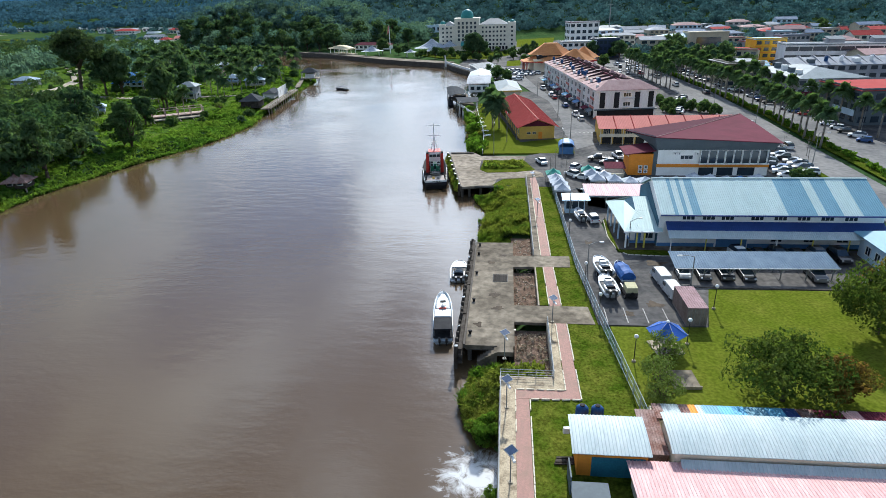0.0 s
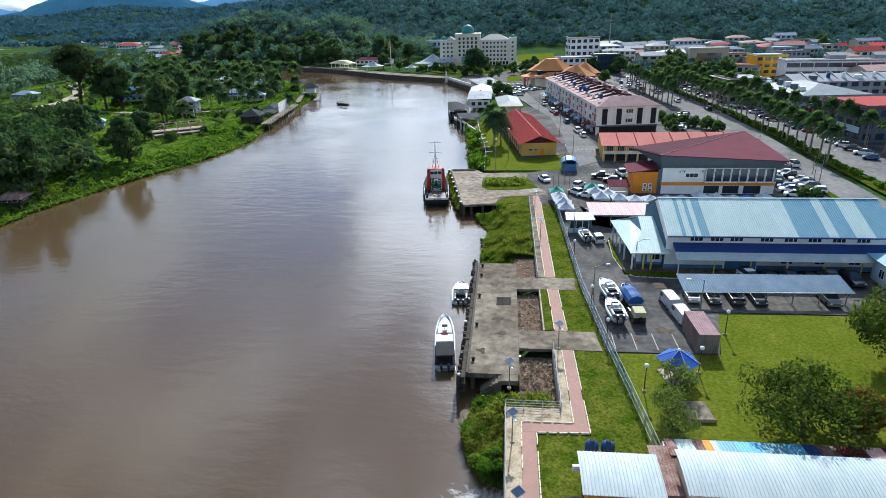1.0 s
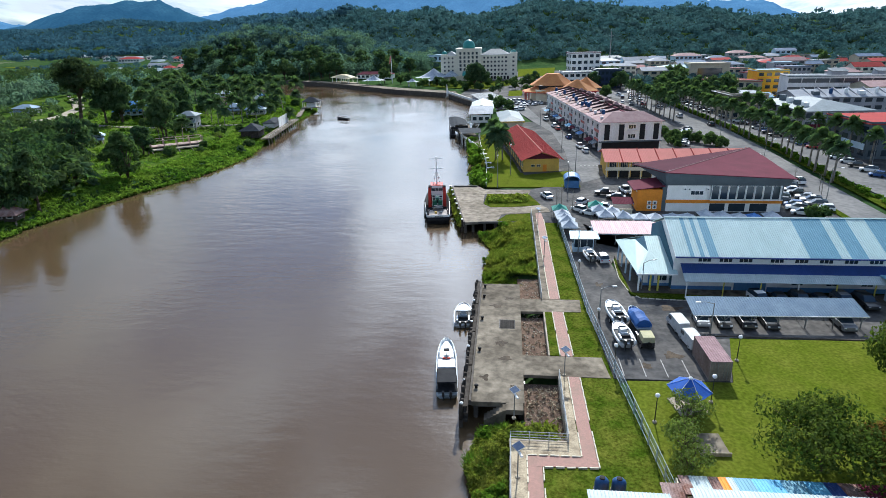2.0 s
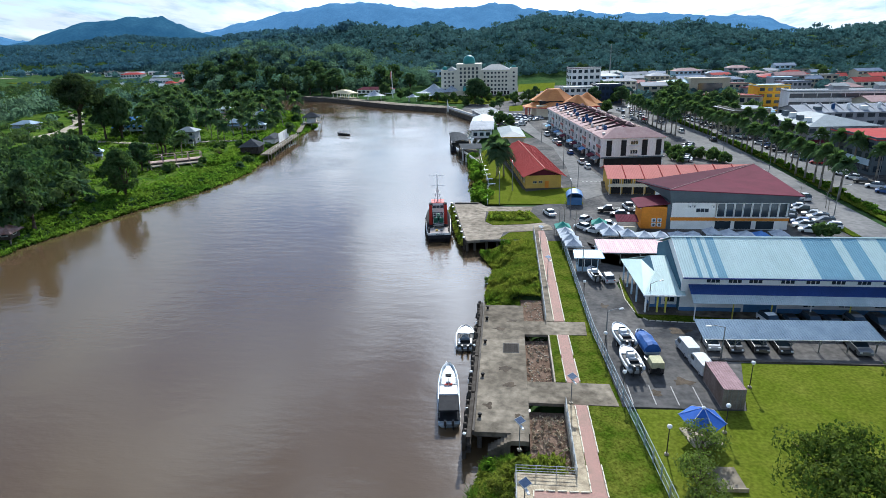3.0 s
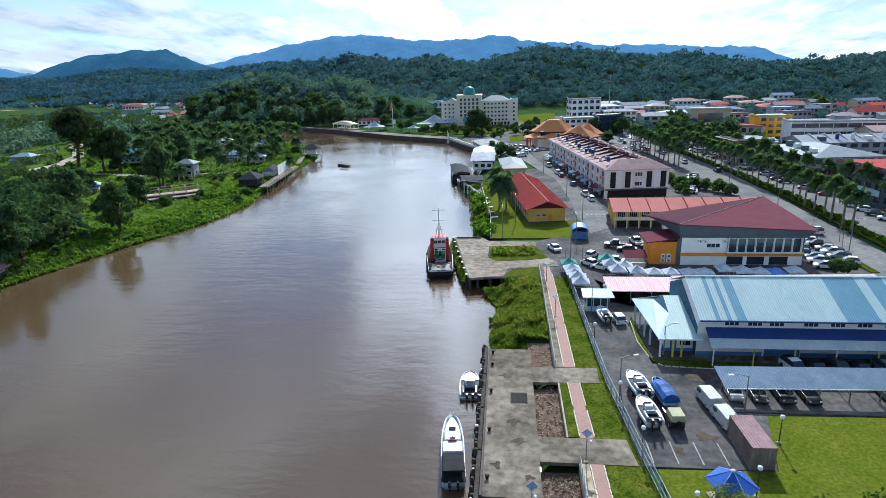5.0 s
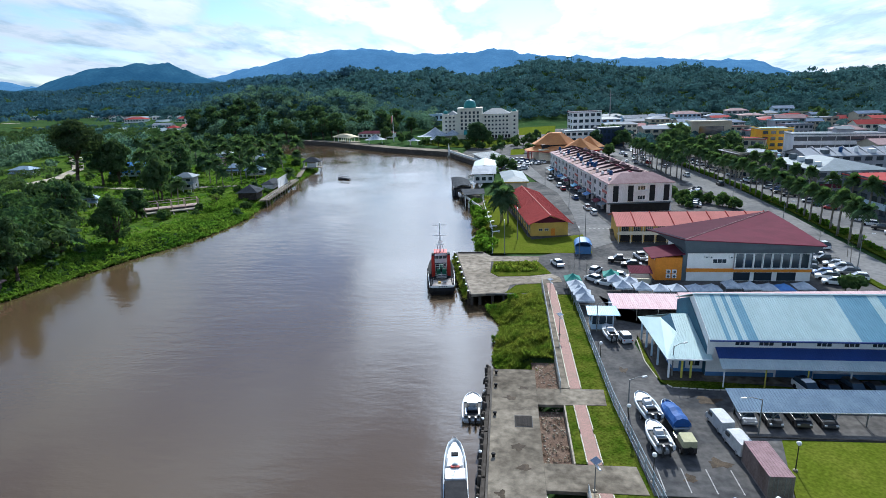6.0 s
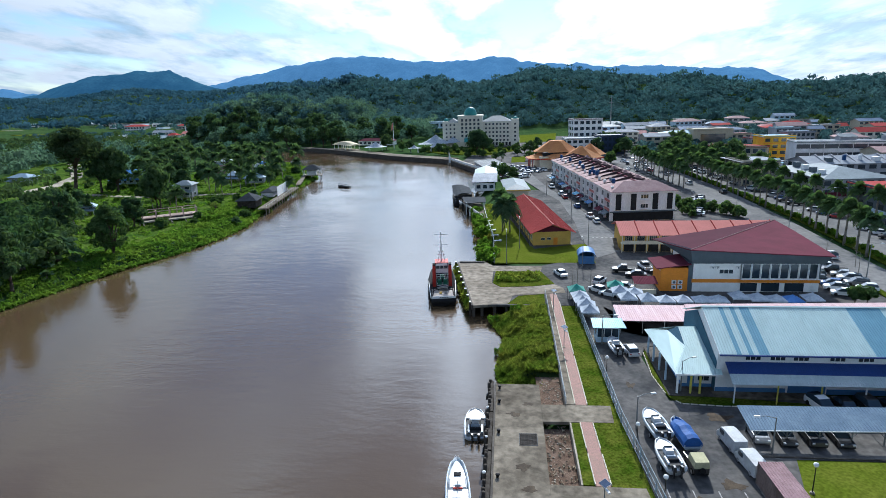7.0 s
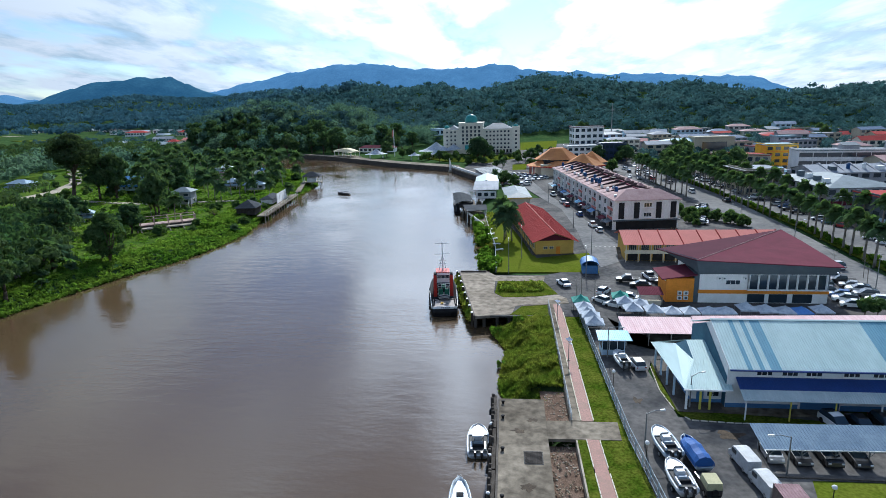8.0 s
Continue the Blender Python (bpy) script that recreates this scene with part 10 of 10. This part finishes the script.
def street_lamp(x, y, rz, h=6.0, arm=1.8):
    t = thing("street_lamp", x, y, Q, rz, "tall grey street lamp with a single arm", "street lamp", "street lamps")
    part("pole", Geo().path([(0, 0, 0), (0, 0, h)], [0.11, 0.06], 8), STEEL, t)
    part("arm", Geo().path([(0, 0, h - 0.1), (arm * 0.6, 0, h + 0.15), (arm, 0, h + 0.1)], [0.05, 0.045, 0.04], 6), STEEL, t)
    part("lamp_head", Geo().box(arm - 0.1, -0.14, h + 0.02, arm + 0.6, 0.14, h + 0.16, 0.04), WHITE, t)
    return t


for x, y, rz, h in ((28.4, 76.6, 180, 4.6), (14.5, 81.0, 20, 4.4), (22.3, 90.6, 30, 4.6), (14.2, 106, 0, 5), (16.3, 149.0, 90, 7), (2.2, 167, 90, 8), (-1.2, 152.5, 90, 8), (20.6, 172, 0, 7), (19.5, 205, 0, 7), (14.6, 250, 0, 7), (72.5, 175, 0, 8), (72.8, 140, 0, 8), (72, 210, 0, 8), (104, 180, 180, 8), (103, 210, 180, 8)):
    street_lamp(x, y, rz, h)
# bare saplings and poles around the market square
for x, y, h in ((13.6, 134.5, 6.0), (15.6, 130.8, 5.5), (12.2, 131, 5.0), (76.0, 150, 5), (72.6, 156, 5), (74.6, 146, 4.5)):
    t = thing("bare_tree", x, y, Q, (x * 40) % 360, "leafless sapling with thin grey branches", "tree", "bare saplings")
    g = Geo().path([(0, 0, 0), (0.1, 0, h * 0.5), (0.2, 0.1, h)], [0.08, 0.05, 0.015], 6)
    rr = random.Random(int(x * 7))
    for i in range(9):
        z = h * rr.uniform(0.35, 0.9)
        a = rr.uniform(0, 6.28)
        l = h * rr.uniform(0.18, 0.34)
        g.path([(0.12, 0.03, z), (0.12 + l * math.cos(a), l * math.sin(a), z + l * 0.7)], [0.03, 0.008], 5)
    part("trunk", g, PALMBARK, t)
# benches on the grass by the river
for i in range(5):
    t = thing("bench", -7.2 + i * 0.9, 200 - i * 6.5, Q, 20, "white stone bench on the riverside grass", "bench", "benches by the river")
    part("seat", Geo().box(-1.1, -0.3, 0.4, 1.1, 0.3, 0.55, 0.03), WHITE, t)
    for x in (-0.8, 0.8):
        part("leg", Geo().box(x - 0.15, -0.25, 0, x + 0.15, 0.25, 0.4), CONC_L, t)
post_row("riverside_fence", [(-4.2, 154), (-4.8, 178), (-7.6, 205), (-9.5, 226)], 1.0, 2.4, WHITE, r=0.06, rails=(0.5, 0.95), railr=0.035, label="white posts and rails along the grass edge", category="fence")
# painted bay lines in the yard
LINE = mat("worn_line_paint", (0.38, 0.37, 0.35), (0.16, 0.155, 0.15), scale=3, rough=0.8, lo=0.4, hi=0.7)
for i in range(5):
    setting("road_marking", Geo().box(15.2 + i * 2.55, 65.6, Q + 0.022, 15.32 + i * 2.55, 69.6, Q + 0.032), LINE, "worn white parking bay line")
for i in range(6):
    setting("road_marking", Geo().box(22.5 + i * 1.2, 178.2, Q + 0.032, 23.1 + i * 1.2, 178.7, Q + 0.045), LINE, "white broken road line")
setting("kerb_median", Geo().slab([(82.6, 128), (85, 128), (89.4, 200), (87.5, 255), (84, 330), (81.6, 330), (85, 257), (86, 204), (84, 167)], Q, Q + 0.22), VERGE, "raised planted median of the boulevard")
setting("kerb_car_park", Geo().slab([(70.8, 128), (72.4, 128), (72.6, 150), (72.0, 158), (70.4, 150)], Q, Q + 0.2), VERGE, "raised planted kerb beside the boulevard")
# rocks and rubble in the beds
rq = random.Random(4)
st = Geo()
for i in range(160):
    x, y = rq.uniform(3.6, 6.4), rq.uniform(70, 95)
    if 81.8 < y < 86.4:
        continue
    z = 1.55 if y < 82 else 1.75
    s = rq.uniform(0.05, 0.16)
    st.lathe([(s * 0.8, z - 0.02), (s, z + s * 0.4), (s * 0.5, z + s * 0.8)], 6, x, y)
tagged(part("rubble", st, CONC_L, None, "scattered broken concrete in the soil beds"), kind="stuff", category="rubble")

# grass and worn concrete where the path meets the pier
plate("verge_pier_path", [(-1.0, 124.6), (6.3, 124.5), (6.4, 130.4), (1.2, 129.2)], Q + 0.06, VERGE, "rough grass beside the pier")
plate("pavement_pier_path", [(1.2, 129.4), (6.4, 130.6), (10.8, 131.4), (10.6, 134.4), (5.0, 132.2)], Q + 0.07, CONC, "worn concrete strip leading to the pier")

# oil and water stains on the yard and the jetty
STAIN = mat("dark_ground_stain", (0.030, 0.021, 0.013), (0.075, 0.054, 0.034), scale=0.9, rough=0.75, fine=0.3, spec=0.1)
rs = random.Random(8)


def blot(x, y, z, r, stretch, label):
    n = 22
    pts = []
    seed = rs.uniform(0, 50)
    for i in range(n):
        a = 2 * math.pi * i / n
        k = r * (0.8 + 0.75 * noise.noise((math.cos(a) * 1.3 + seed, math.sin(a) * 1.3, seed)) + 0.3 * noise.noise((math.cos(a) * 4 + seed, math.sin(a) * 4, seed)))
        pts.append((x + k * math.cos(a) * stretch, y + k * math.sin(a)))
    return setting("ground_stain", Geo().slab(pts, z - 0.02, z + 0.006), STAIN, label)


for x, y, r, s in ((0.6, 72.4, 0.8, 1.3), (1.2, 68.6, 0.55, 1.8), (-0.2, 83.6, 0.6, 2.0), (1.6, 86.2, 0.5, 1.4), (-1.2, 64.2, 0.6, 1.0), (2.2, 62.4, 0.5, 1.0)):
    blot(x, y, Q + 0.002, r, s, "dark damp stain on the old jetty deck")
for x, y, r, s in ((17.0, 84.5, 1.3, 0.8), (22.2, 70.6, 1.0, 1.6), (20.5, 93.5, 0.9, 0.7), (16.0, 92.0, 1.2, 0.6), (25.2, 84.0, 1.1, 1.7), (18.3, 68.0, 0.8, 1.1)):
    blot(x, y, Q + 0.024, r, s, "dark oil stain on the yard asphalt")

# the first of each kind served as a pattern only
for src in (*KINDS.values(), *CAR_KINDS.values()):
    for o in (*src.children_recursive, src):
        bpy.data.objects.remove(o)
